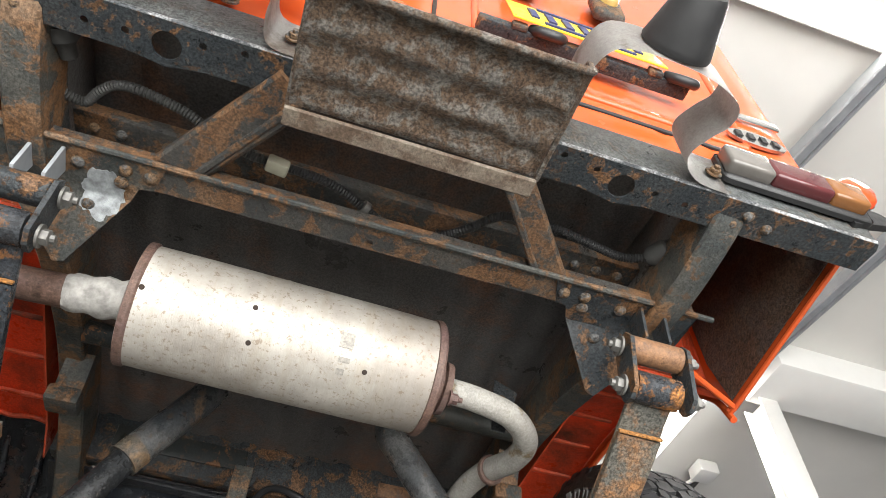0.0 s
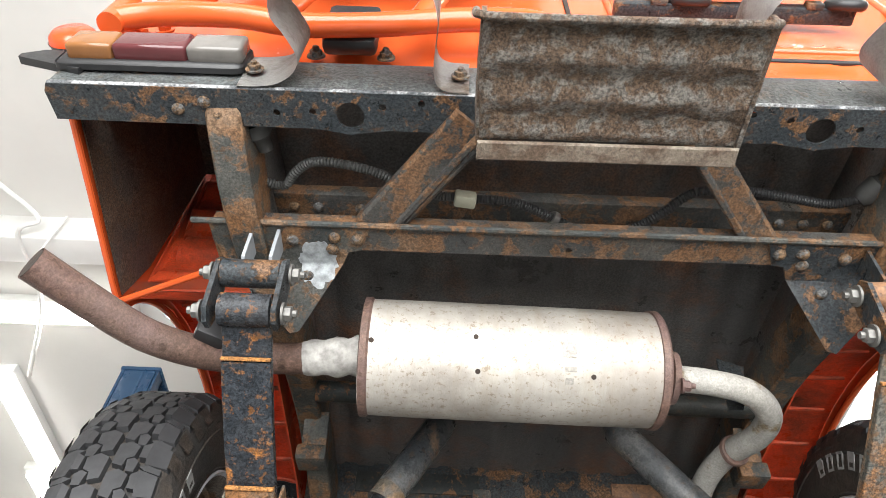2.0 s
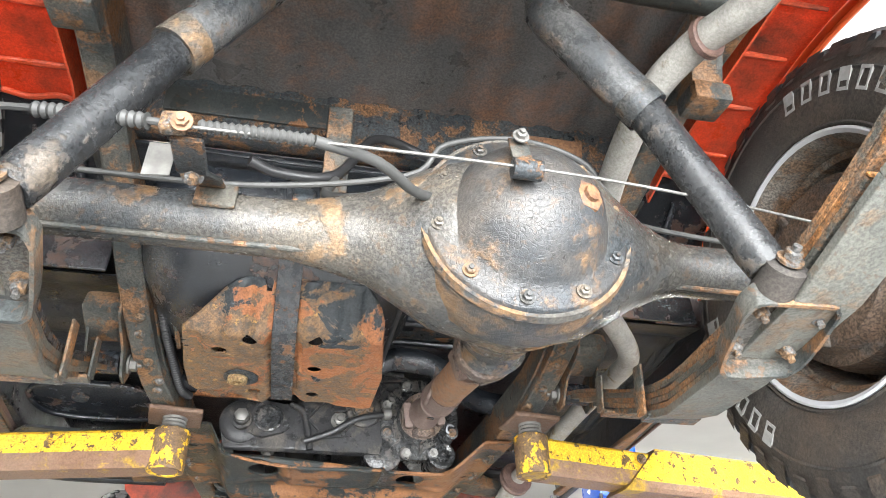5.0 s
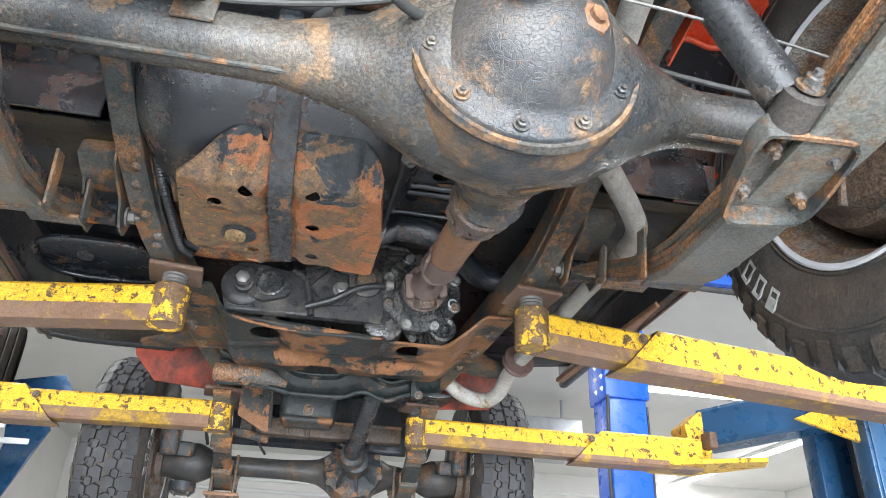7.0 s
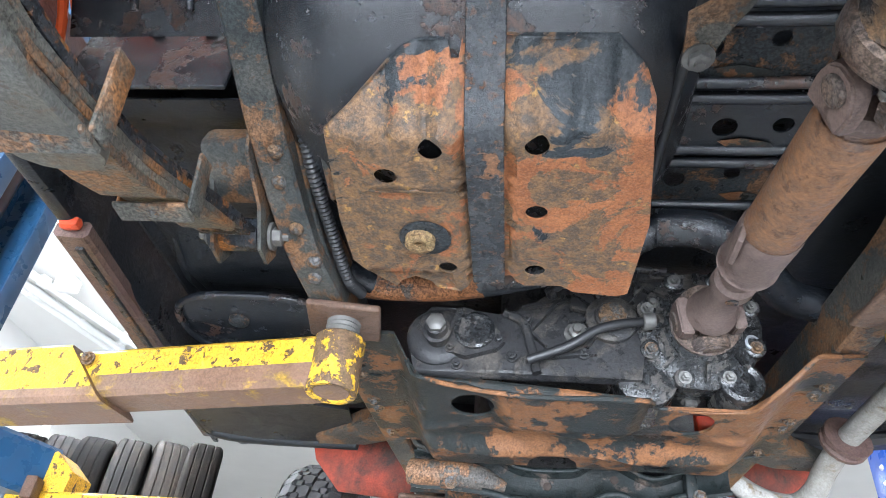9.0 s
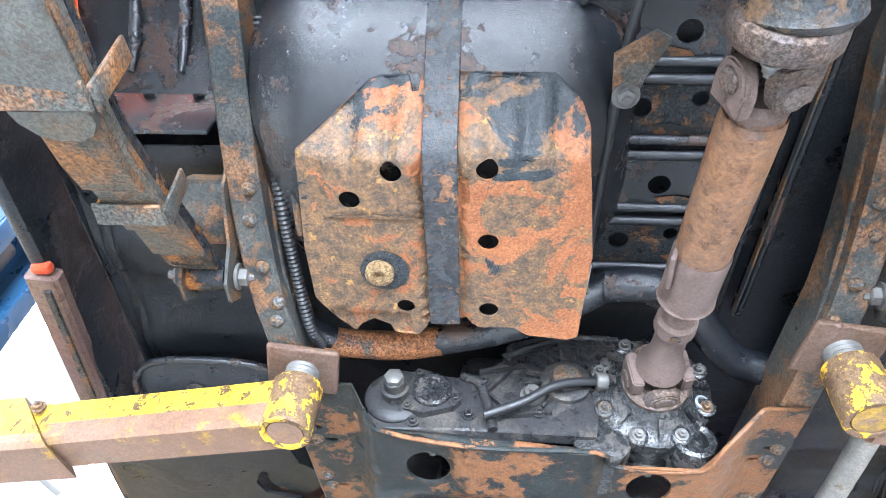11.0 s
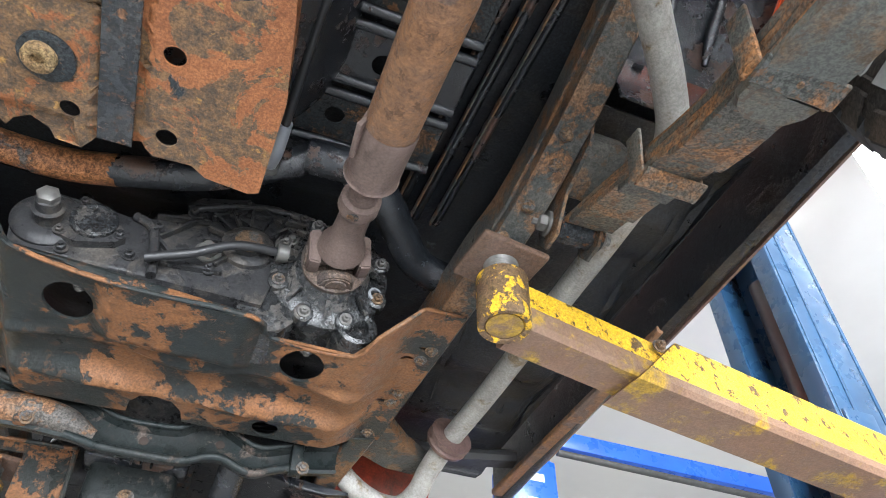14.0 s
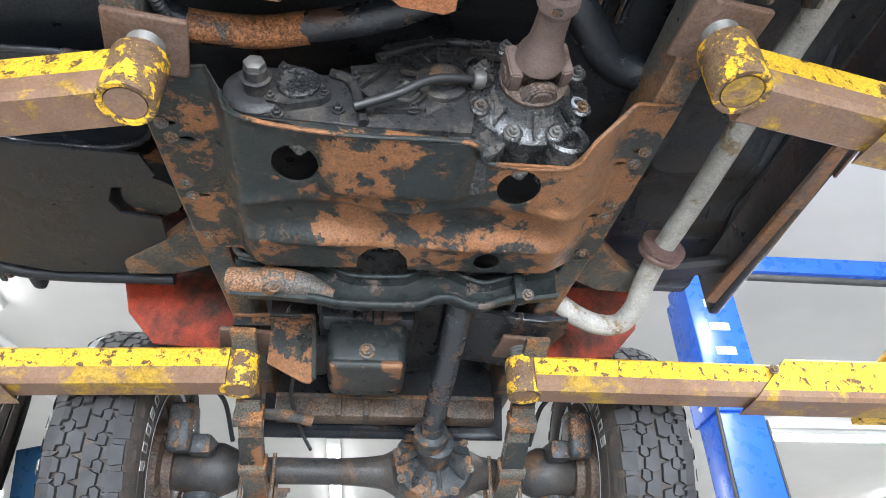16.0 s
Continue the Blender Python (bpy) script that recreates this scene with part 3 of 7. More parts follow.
for k in range(56):
    a = 2 * math.pi * k / 56
    r = 1 + .30 * noise.noise((math.cos(a) * 1.7, math.sin(a) * 1.7, 3)) + .22 * noise.noise((math.cos(a) * 7, math.sin(a) * 7, 8))
    daub.append((-.384 + .030 * r * math.cos(a), -.366 + .034 * r * math.sin(a)))
bm = sheet(bmesh.new(), daub, [], .001, lambda u, v, w: Vector((u, v, gz(v) - .0015 - w)), bend=lambda u, v: 0.0, fine=.008)
part("silver_paint_daub", bm, plain("silver_daub", (0.33, 0.35, 0.36), 0.5, 0.2, 0.55, 70, 1.0), c2, "daub of silver paint")
# body crossbar behind it, with the wiring
cb = part("body_crossbar", box(bmesh.new(), (0, -.392, 2.575), (1.0, .05, .03), bevel=.004), BRACE, car, "rusty body crossbar")
part("lower_lip", box(bmesh.new(), (0, -.366, 2.558), (1.0, .008, .03), bevel=.002), BLACK, cb)
for x in (-.44, -.40, -.33, -.29, .36, .40, .44):
    rivet_part(cb, (x, -.392, 2.56), (0, 0, -1), .009)
hz = 2.52
wl = wire(car, "wiring_conduit", [(-.505, -.56, 2.53), (-.49, -.50, hz), (-.477, -.47, hz), (-.444, -.452, 2.53), (-.425, -.475, 2.53), (-.40, -.495, 2.53), (-.36, -.503, hz), (-.30, -.49, hz), (-.257, -.468, hz), (-.20, -.45, hz), (-.165, -.449, hz)], .0072, HOSE, "dusty corrugated wiring conduit", seg=10, rings=.005, ripple=.12)
wr = wire(car, "wiring_conduit", [(-.15, -.447, hz), (-.08, -.441, hz), (-.015, -.413, hz), (.033, -.394, 2.515), (.104, -.401, 2.515), (.152, -.431, hz), (.198, -.465, 2.53), (.275, -.471, 2.53), (.338, -.463, 2.53), (.41, -.453, 2.53), (.455, -.465, 2.53)], .0072, BLACKPLASTIC, "black corrugated wiring conduit", seg=10, rings=.005, ripple=.12)
part("connector", box(bmesh.new(), (-.158, -.448, 2.515), (.034, .022, .022), (0, 0, 8), .004), plain("dirty_cream_plastic", (.35, .34, .26), .6), wl, "dirty cream wire connector")
part("clip", lathe(bmesh.new(), [(-.005, .012), (.005, .012)], (-.015, -.413, hz), (.9, .5, 0), 12), ZINC, wr)
pl = part("lamp_socket", lathe(bmesh.new(), [(0, .012), (.01, .018), (.035, .02), (.04, .015), (.06, .013)], (.452, -.462, 2.53), (.55, -.6, .1), 16), HOSE, car, "grey lamp socket plug")
for k in range(3):
    wire(pl, "lead", [(.485, -.50, 2.535), (.49 + .006 * k, -.53, 2.54), (.484 + .008 * k, -.575, 2.55)], .0022, STEELGREY, seg=6, steps=4)
part("lamp_socket", lathe(bmesh.new(), [(0, .02), (.02, .022), (.03, .014), (.05, .012)], (-.47, -.575, 2.51), (.2, .9, .1), 16), HOSE, car, "grey lamp socket plug")

# tow step: a ribbed tray behind the crossmember
def tray(u, v, w):
    return Vector((u, -.645 - v, 2.357 - v * .07 + w))
bm = sheet(bmesh.new(), [(-.147, 0), (.160, 0), (.165, .08), (.163, .152), (-.150, .152), (-.152, .08)], [], .005, tray,
           bend=lambda u, v: .0055 * math.sin((v - .02) * 125) * min(1, (v - .0) * 60) + .0025 * noise.noise((u * 45, v * 45, 1)))
hs = part("tow_step", bm, HITCH, car, "pitted rusty steel tow step")
part("front_lip", beam(bmesh.new(), [(-.150, -.634, 2.345), (.163, -.635, 2.345)], .026, .006, bevel=.002), LIP, hs, "scuffed tan lip")
part("rear_lip", tube(bmesh.new(), [(-.158, -.80, 2.36), (-.153, -.80, 2.347), (-.10, -.80, 2.343), (.12, -.80, 2.343), (.158, -.80, 2.345), (.17, -.797, 2.356)], .005, 8, 4), HITCH, hs)
for x in (-.152, .164):
    part("side_flange", sheet(bmesh.new(), [(-.64, 2.36), (-.80, 2.35), (-.80, 2.375), (-.72, 2.44), (-.64, 2.46)], [], .006, lambda u, v, w, x=x: Vector((x + w, u, v))), HITCH, hs)

# muffler
MA, MB = Vector((-.315, -.196, 2.412)), Vector((.168, -.182, 2.418))
MD = (MB - MA).normalized()
ml = (MB - MA).length
bm = lathe(bmesh.new(), [(0.0, .05), (.002, .090), (.004, .0955), (ml * .22, .0965), (ml * .44, .0965), (ml * .448, .0975), (ml * .456, .0965), (ml * .8, .0965), (ml - .004, .0955), (ml - .002, .090), (ml, .05)], MA, MD, 72)
muf = part("muffler", bm, MUFFLER, car, "silver aluminised muffler with rusty seams", smooth=50)
for t0 in (.003, ml - .007):
    part("seam", lathe(bmesh.new(), [(t0 - .006, .092), (t0 - .004, .0985), (t0 + .006, .0990), (t0 + .010, .0955)], MA, MD, 72), PIPERUST, muf, "rusty rolled seam")
DARK = plain("dark_hole", (0.03, 0.02, 0.015), 0.9)


def muf_point(along, angle, r=.0968):
    """A place on the muffler's skin; the angle runs from straight down to the rear."""
    return MA + MD * along + Vector((0, -math.sin(radians(angle)), -math.cos(radians(angle)))) * r


for al, an in ((.182, 70), (.186, 38), (.02, 62), (.365, 38)):
    p = muf_point(al, an)
    part("drain_hole", lathe(bmesh.new(), [(-.001, .0042), (.0008, .0040), (.001, .001)], p, p - (MA + MD * al), 14), DARK, muf)
bm = bmesh.new()
for al, an, a, b in ((.328, 62, .011, .012), (.33, 44, .009, .004), (.328, 33, .006, .005)):
    p = muf_point(al, an, .0972)
    nn = (p - (MA + MD * al)).normalized()
    box(bm, p - nn * .0002, (a * 2, b * 2, .0008), Matrix((MD, nn.cross(MD), nn)).transposed().to_4x4())
part("worn_label", bm, plain("label_grey", (.30, .28, .25), .6, .2, .4, 200), muf, "worn grey label mark")

# exhaust pipes
tp_ = wire(car, "tail_pipe", [(-.757, -.437, 2.337), (-.70, -.365, 2.342), (-.64, -.285, 2.355), (-.57, -.225, 2.378), (-.50, -.20, 2.394), (-.42, -.197, 2.40), (-.385, -.197, 2.403)], .026, PIPERUST, "brown heat-tinted tail pipe", seg=20, caps=False)
part("inner_bore", tube(bmesh.new(), [(-.757, -.437, 2.337), (-.70, -.365, 2.342), (-.66, -.31, 2.35)], .0235, 20, 5), DARK, tp_)
part("hanger_block", box(bmesh.new(), (-.555, -.255, 2.40), (.05, .03, .05), (0, 0, 30), .006), BLACKPLASTIC, tp_, "rubber exhaust hanger")
bm = tube(bmesh.new(), [(-.415, -.197, 2.400), (-.40, -.197, 2.402), (-.38, -.197, 2.404), (-.36, -.197, 2.406), (-.34, -.197, 2.408), (-.325, -.196, 2.411), (-.312, -.196, 2.412)], [.027, .031, .029, .034, .030, .035, .030], 20, 5)
for v in bm.verts:
    v.co += v.co.normalized() * .003 * noise.noise(v.co * 90)
part("exhaust_wrap", bm, plain("white_repair_paste", (0.40, 0.385, 0.36), 0.85, 0, 0.45, 60, 1.0), muf, "lumpy white repair paste")
fl = part("exhaust_flange", lathe(bmesh.new(), [(.0, .036), (.003, .047), (.012, .048), (.014, .038), (.021, .037), (.023, .046), (.034, .044), (.037, .030)], (.168, -.178, 2.408), (1, .05, -.05), 24), PIPERUST, car, "rusty bolted exhaust flange")
for a in (60, 240):
    bolt_part(fl, (.20, -.178 + .044 * math.cos(radians(a)), 2.408 + .044 * math.sin(radians(a))), (1, 0, 0), .009, .016, PIPERUST)
EX = [(.20, -.178, 2.405), (.26, -.175, 2.402), (.33, -.16, 2.395), (.375, -.11, 2.392), (.378, -.04, 2.40), (.355, .05, 2.425), (.335, .14, 2.425), (.335, .26, 2.405), (.355, .38, 2.395), (.385, .535, 2.366), (.44, .603, 2.350), (.492, .660, 2.338), (.540, .724, 2.328), (.563, .79, 2.332), (.572, .88, 2.342), (.576, .98, 2.348), (.576, 1.1, 2.352), (.566, 1.4, 2.342), (.549, 1.56, 2.326)]
ex = wire(car, "exhaust_pipe", EX, .022, PIPE, "silver exhaust pipe arched over axle", seg=20)
part("bracket", sheet(bmesh.new(), [(.31, 2.40), (.335, 2.40), (.365, 2.50), (.32, 2.52)], [], .004, rear(-.11)), BLACK, ex)
part("clamp", lathe(bmesh.new(), [(-.006, .027), (-.004, .029), (.004, .029), (.006, .027)], (.362, .03, 2.42), (-.3, .9, .3), 20), PIPERUST, ex, "rusty pipe clamp")
pf = part("pipe_flange", lathe(bmesh.new(), [(-.012, .028), (-.01, .048), (.0, .048), (.002, .04), (.010, .048), (.018, .046), (.02, .028)], (.547, 1.567, 2.325), (-.2, .95, -.25), 18), PIPERUST, ex, "rusty pipe flange")
wire(car, "down_pipe", [(.546, 1.575, 2.323), (.533, 1.66, 2.295), (.527, 1.715, 2.270), (.505, 1.765, 2.256), (.46, 1.775, 2.258), (.41, 1.765, 2.272), (.36, 1.75, 2.30)], .0235, PIPE, "pale exhaust down pipe", seg=20)

# rear axle
AY, AZ = .275, 2.222
bm = tube(bmesh.new(), [(-.62, AY, AZ), (-.30, AY, AZ), (-.14, AY, AZ), (-.04, AY, AZ), (.05, AY, AZ), (.15, AY, AZ), (.25, AY, AZ), (.33, AY, AZ), (.40, AY, AZ), (.62, AY, AZ)], [.037, .037, .039, .062, .112, .136, .112, .062, .038, .037], 32, 5)
axle = part("rear_axle", bm, AXLE, car, "grey rear axle casing with rusty patches", smooth=60)
bm = lathe(bmesh.new(), [(.07, .136), (.03, .140), (.0, .134), (-.012, .132), (-.016, .128), (-.018, .108), (-.03, .100), (-.06, .084), (-.082, .058), (-.094, .03), (-.096, .004)], (.15, .20, 2.212), (0, 1, 0), 56)
dc = part("differential_cover", bm, DIFF, axle, "domed black differential cover", smooth=60)
for k in range(10):
    a = radians(12 + 36 * k)
    bolt_part(dc, (.15 + .118 * math.cos(a), .182, 2.212 + .118 * math.sin(a)), (0, -1, 0), .0068, .007, AXLE)
bolt_part(dc, (.20, .128, 2.205), (.35, -.9, -.05), .021, .013, SHAFT, name="filler_plug")
bt = part("cable_bracket", box(bmesh.new(), (.117, .098, 2.235), (.024, .004, .07), (-15, 0, 0), .001), RAIL, dc)
bolt_part(bt, (.117, .094, 2.262), (0, -1, 0), .007, .008, ZINC)
part("clamp", lathe(bmesh.new(), [(-.017, .006), (-.017, .0125), (.017, .0125), (.017, .006)], (.117, .085, 2.203), (1, 0, 0), 16), BLACK, bt)
bm = tube(bmesh.new(), [(.165, .33, 2.205), (.17, .40, 2.195), (.176, .455, 2.188), (.178, .475, 2.187), (.179, .49, 2.186)], [.112, .07, .05, .055, .045], 28, 4)
part("pinion_housing", bm, AXLE, axle, "rusty pinion housing")
wire(axle, "brake_line", [(-.45, .25, 2.262), (-.2, .245, 2.264), (.0, .22, 2.29), (.05, .20, 2.335), (.15, .19, 2.352), (.25, .20, 2.33), (.31, .24, 2.275), (.55, .26, 2.265)], .004, HOSE, "thin brake line", seg=8)
for x0, x1 in ((-.60, -.06), (.36, .60)):
    part("weld_seam", tube(bmesh.new(), [(x0, AY - .012, AZ - .0355), ((x0 + x1) / 2, AY - .012, AZ - .0365), (x1, AY - .012, AZ - .037)], .004, 8, 4), RAIL, axle, "dusty weld seam")
part("cover_flange", lathe(bmesh.new(), [(-.004, .126), (-.006, .138), (.004, .141), (.010, .138)], (.15, .196, 2.212), (0, 1, 0), 56), AXLE, axle, "scaly cover flange")
part("bracket_tab", box(bmesh.new(), (-.235, .236, 2.235), (.05, .006, .04), (-10, 0, 0), .002), RAIL, axle)
# hand brake cable over the axle
hb = wire(car, "handbrake_cable", [(-.60, .13, 2.215), (-.45, .095, 2.207), (-.33, .078, 2.197), (-.26, .066, 2.187)], .004, HOSE, "handbrake cable", seg=8)
part("cable_boot", tube(bmesh.new(), [(-.40, .088, 2.203), (-.345, .080, 2.198), (-.285, .070, 2.190)], .0078, 12, 4, rings=.008, ripple=.16), HOSE, hb, "ribbed rubber cable boot")
part("cable_boot", tube(bmesh.new(), [(-.235, .064, 2.186), (-.17, .064, 2.187), (-.12, .066, 2.188)], .0064, 12, 4, rings=.007, ripple=.2), HOSE, hb, "ribbed rubber cable boot")
part("cable_housing", tube(bmesh.new(), [(-.12, .066, 2.188), (-.05, .10, 2.20), (.0, .16, 2.215), (.04, .20, 2.24)], .0065, 12, 4), HOSE, hb)
part("steel_strand", tube(bmesh.new(), [(-.25, .058, 2.178), (.117, .082, 2.203), (.35, .10, 2.206), (.56, .13, 2.21)], .0019, 6, 3), STRAND, hb, "twisted steel cable strand")
eq = part("equaliser", box(bmesh.new(), (-.258, .062, 2.184), (.026, .014, .024), (0, 0, -5), .004), BOLTRUST, hb, "rusty cable equaliser")
bolt_part(eq, (-.248, .052, 2.178), (0, -1, -.3), .0075, .008, SHAFT)
hs_ = part("strap", beam(bmesh.new(), [(-.246, .078, 2.176), (-.245, .131, 2.178), (-.243, .20, 2.228), (-.242, .245, 2.250)], .034, .006, bevel=.002), BLACK, hb, "black bracket bolted to axle")
bolt_part(hs_, (-.245, .135, 2.180), (0, -.3, -1), .0085, .010, BOLTRUST)
part("tab", sheet(bmesh.new(), [(-.292, 2.160), (-.264, 2.163), (-.264, 2.205), (-.292, 2.205)], [], .002, rear(.118)), ZINC, hb)

# propeller shaft to the transfer case
P0, P1 = Vector((.172, .50, 2.186)), Vector((.183, 1.11, 2.322))
PA = (P1 - P0).normalized()
shaft = part("rear_propeller_shaft", tube(bmesh.new(), [P0.lerp(P1, k) for k in (.12, .15, .17, .52, .54)], [.028, .031, .034, .034, .033], 32, 2), SHAFT, car, "rusty brown propeller shaft")
part("slip_joint", tube(bmesh.new(), [P0.lerp(P1, k) for k in (.50, .51, .60, .655, .665, .67, .70, .75, .755, .79, .80, .82)], [.034, .0365, .0365, .037, .039, .030, .022, .0215, .029, .030, .024, .021], 32, 2), PURPLEDUST, shaft, "dusty purple-brown slip joint")
part("weld_patch", box(bmesh.new(), P0.lerp(P1, .545) + Vector((-.034, 0, -.012)), (.008, .06, .024), (10, 25, 0), .003), PURPLEDUST, shaft)
part("dust_spot", sheet(bmesh.new(), ring(.0, .0, .009, 10, .006), [], .002, lambda u, v, w: P0.lerp(P1, .78) + Vector((-.006 + u, v, -.031 - w))), BLACK, shaft)


def joint(at, d, parent, r=.05, spin=0, cap=True):
    """A universal joint: a bolted flange with a forked yoke, a cross, and the shaft's own yoke."""
    at, d = Vector(at), Vector(d).normalized()
    u, v = frame_of(d)
    c, s_ = math.cos(radians(spin)), math.sin(radians(spin))
    u, v = u * c + v * s_, v * c - u * s_
    j = part("universal_joint", lathe(bmesh.new(), [(-.020, r * .9), (-.016, r * .98), (-.004, r), (.006, r), (.009, r * .96), (.010, r * .6), (.018, r * .55)], at, -d, 36), JOINT, parent, "greasy universal joint")
    o = at - d * .048
    for w, side in ((u, 1), (v, -1)):
        n_ = w.cross(d)
        for k in (-1, 1):
            b2 = bmesh.new()
            # ear: broad at its root, rounded over the bearing cap
            prof = [(-r * .50, .034), (-r * .52, .008), (-r * .40, -.012), (-r * .18, -.021), (r * .18, -.021), (r * .40, -.012), (r * .52, .008), (r * .50, .034)]
            lo = [b2.verts.new(o + w * k * r * .50 + n_ * a + d * (b * side)) for a, b in prof]
            hi = [b2.verts.new(o + w * k * r * .80 + n_ * a * .9 + d * (b * side)) for a, b in prof]
            b2.faces.new(lo)
            b2.faces.new(hi[::-1])
            for i in range(8):
                b2.faces.new((lo[i], lo[(i + 1) % 8], hi[(i + 1) % 8], hi[i]))
            bmesh.ops.recalc_face_normals(b2, faces=b2.faces[:])
            bmesh.ops.bevel(b2, geom=b2.edges[:], offset=.0025, segments=2, affect='EDGES')
            ear = part("yoke", b2, JOINT if side > 0 else PURPLEDUST, j)
            part("bearing_cap", lathe(bmesh.new(), [(0, r * .27), (.003, r * .27), (.004, r * .22), (.003, r * .10)], o + w * k * r * .80, w * k, 18), JOINT, ear)
    for w in (u, v):
        part("cross", lathe(bmesh.new(), [(-r * .5, r * .24), (r * .5, r * .24)], o, w, 14), JOINT, j)
    part("yoke_neck", lathe(bmesh.new(), [(.026, r * .50), (.034, r * .62), (.050, r * .58), (.070, r * .44), (.100, r * .40), (.140, r * .38)], o, -d, 28), PURPLEDUST, j)
    for k in range(4):
        a = radians(45 + 90 * k)
        bolt_part(j, at + (u * math.cos(a) + v * math.sin(a)) * r * .82 - d * .009, -d, .0065, .011, ZINC)
    return j


joint((.186, 1.182, 2.341), PA, shaft, .061, 82)
joint((.172, .492, 2.186), -PA, shaft, .052, 110)

# fuel tank and guard
bm = box(bmesh.new(), (0, .79, 2.543), (.84, .50, .42), bevel=.2, seg=14)
for v in bm.verts:
    v.co.x = v.co.x * .68 - .165
tank = part("fuel_tank", bm, TANK, car, "glossy black fuel tank", smooth=60)


def guard_z(v):
    return 2.288 + max(0.0, .70 - v)


out = [(-.328, .695), (-.30, .672), (-.24, .617), (-.225, .613), (-.19, .612), (-.186, .63), (-.178, .63), (-.174, .61), (-.115, .608), (-.01, .61), (.02, .635), (.032, .665), (.05, .85), (.044, 1.005), (.03, 1.012), (-.03, 1.005), (-.05, .99),
       (-.10, .992), (-.118, .982), (-.172, .992), (-.19, 1.012), (-.225, 1.016), (-.232, 1.0), (-.255, .988), (-.275, 1.0), (-.285, 1.015), (-.31, .99), (-.336, .94), (-.338, .85)]
out = [(u, v if v > .70 else .70 - (.70 - v) * .81) for u, v in out]
hl = [ring(-.21, .721, .014, 16), ring(-.266, .763, .014, 16), ring(-.091, .719, .014, 16), ring(-.088, .831, .014, 16), ring(-.086, .956, .014, 16), ring(-.205, .954, .013, 16)]


def guard_bend(u, v):
    b = 0.0
    if -.178 < u < -.118:
        b += .010
    if -.295 < u < -.182 and .70 < v < .79:
        b -= .006
    if v > .97 and u < -.2:
        b += .008
    low = max(0.0, min(1.0, (.735 - v) / .03))
    for x in (-.262, -.215, -.085, -.045, -.005):
        b += low * .009 * math.exp(-((u - x) / .009) ** 2)
    return b


bm = sheet(bmesh.new(), out, hl, .004, lambda u, v, w: Vector((u, v, guard_z(v) + w)), bend=guard_bend, fine=.014)
guard = part("tank_guard", bm, TANKSKID, car, "flaking rusty fuel tank guard plate", smooth=55)
bm = beam(bmesh.new(), smooth_path([(-.149, .985, 2.2855), (-.149, .85, 2.2845), (-.149, .71, 2.2845), (-.149, .66, 2.323), (-.149, .627, 2.356), (-.149, .60, 2.385), (-.149, .573, 2.420), (-.149, .553, 2.46), (-.149, .541, 2.50), (-.149, .536, 2.56)], 3), .044, .004, bevel=.001)
part("tank_strap", bm, STRAP, guard, "black tank strap")
part("pressed_edge", beam(bmesh.new(), [(-.29, .79, 2.2835), (-.185, .79, 2.2835)], .008, .006, bevel=.002), TANKSKID, guard)
bm = lathe(bmesh.new(), [(.0, .034), (.003, .034), (.004, .03)], (-.23, .884, 2.287), (0, 0, -1), 24)
part("plug_recess", bm, BLACK, guard)
bm = lathe(bmesh.new(), [(.0, .020), (.010, .020), (.012, .016), (.011, .008), (.006, .007)], (-.236, .883, 2.284), (0, 0, -1), 20)
part("drain_plug", bm, worn("brassy_plug", (.22, .15, .07), (.3, .19, .09), .4, 60), guard, "brassy drain plug")

# crossing tube ahead of the tank and the hose beside it
ct = wire(car, "frame_cross_tube", [(-.40, 1.075, 2.362), (-.34, 1.12, 2.365), (-.24, 1.128, 2.37), (-.14, 1.11, 2.375), (-.05, 1.09, 2.385), (.03, 1.06, 2.40), (.11, 1.03, 2.43)], .0245, TANK, "black and rust-brown cross tube", seg=20)
part("rusty_sleeve", tube(bmesh.new(), [(-.38, 1.10, 2.364), (-.34, 1.12, 2.365), (-.24, 1.128, 2.37), (-.165, 1.116, 2.374)], .0252, 20, 6), worn("sleeve_rust", (.06, .05, .045), (.36, .15, .06), .85, 16, edge=.03, dusty=.2), ct, "rust-brown tube section")
wire(car, "frame_cross_tube", [(.10, 1.02, 2.42), (.166, 1.012, 2.41), (.231, 1.047, 2.40), (.275, 1.10, 2.395), (.325, 1.155, 2.39), (.39, 1.172, 2.385), (.42, 1.165, 2.385)], .029, TANK, "glossy black cross tube", seg=20)
wire(car, "fuel_conduit", [(-.405, .60, 2.475), (-.398, .72, 2.42), (-.385, .82, 2.36), (-.375, .92, 2.335), (-.362, 1.02, 2.31), (-.352, 1.08, 2.32)], .0085, BLACKPLASTIC, "ribbed black hose clipped along rail", seg=10, rings=.007, ripple=.14)
wire(car, "fuel_line", [(-.42, .68, 2.44), (-.375, .70, 2.42), (-.362, .78, 2.36), (-.355, .86, 2.33)], .005, RAIL, "thin steel fuel line", seg=8)
rod = wire(car, "shift_cable", [(.10, .45, 2.42), (.075, .60, 2.39), (.062, .75, 2.37), (.055, .9, 2.36), (.05, 1.0, 2.37), (.045, 1.06, 2.40)], .007, BLACKPLASTIC, "black linkage cable", seg=10)
part("ferrule", tube(bmesh.new(), [(.054, .93, 2.362), (.050, .99, 2.367), (.047, 1.03, 2.38)], [.010, .012, .009], 12, 4), STEELGREY, rod, "silver cable ferrule")
part("clip", lathe(bmesh.new(), [(-.008, .016), (.008, .016)], (.046, 1.03, 2.385), (0, 1, .3), 12), ZINC, rod)
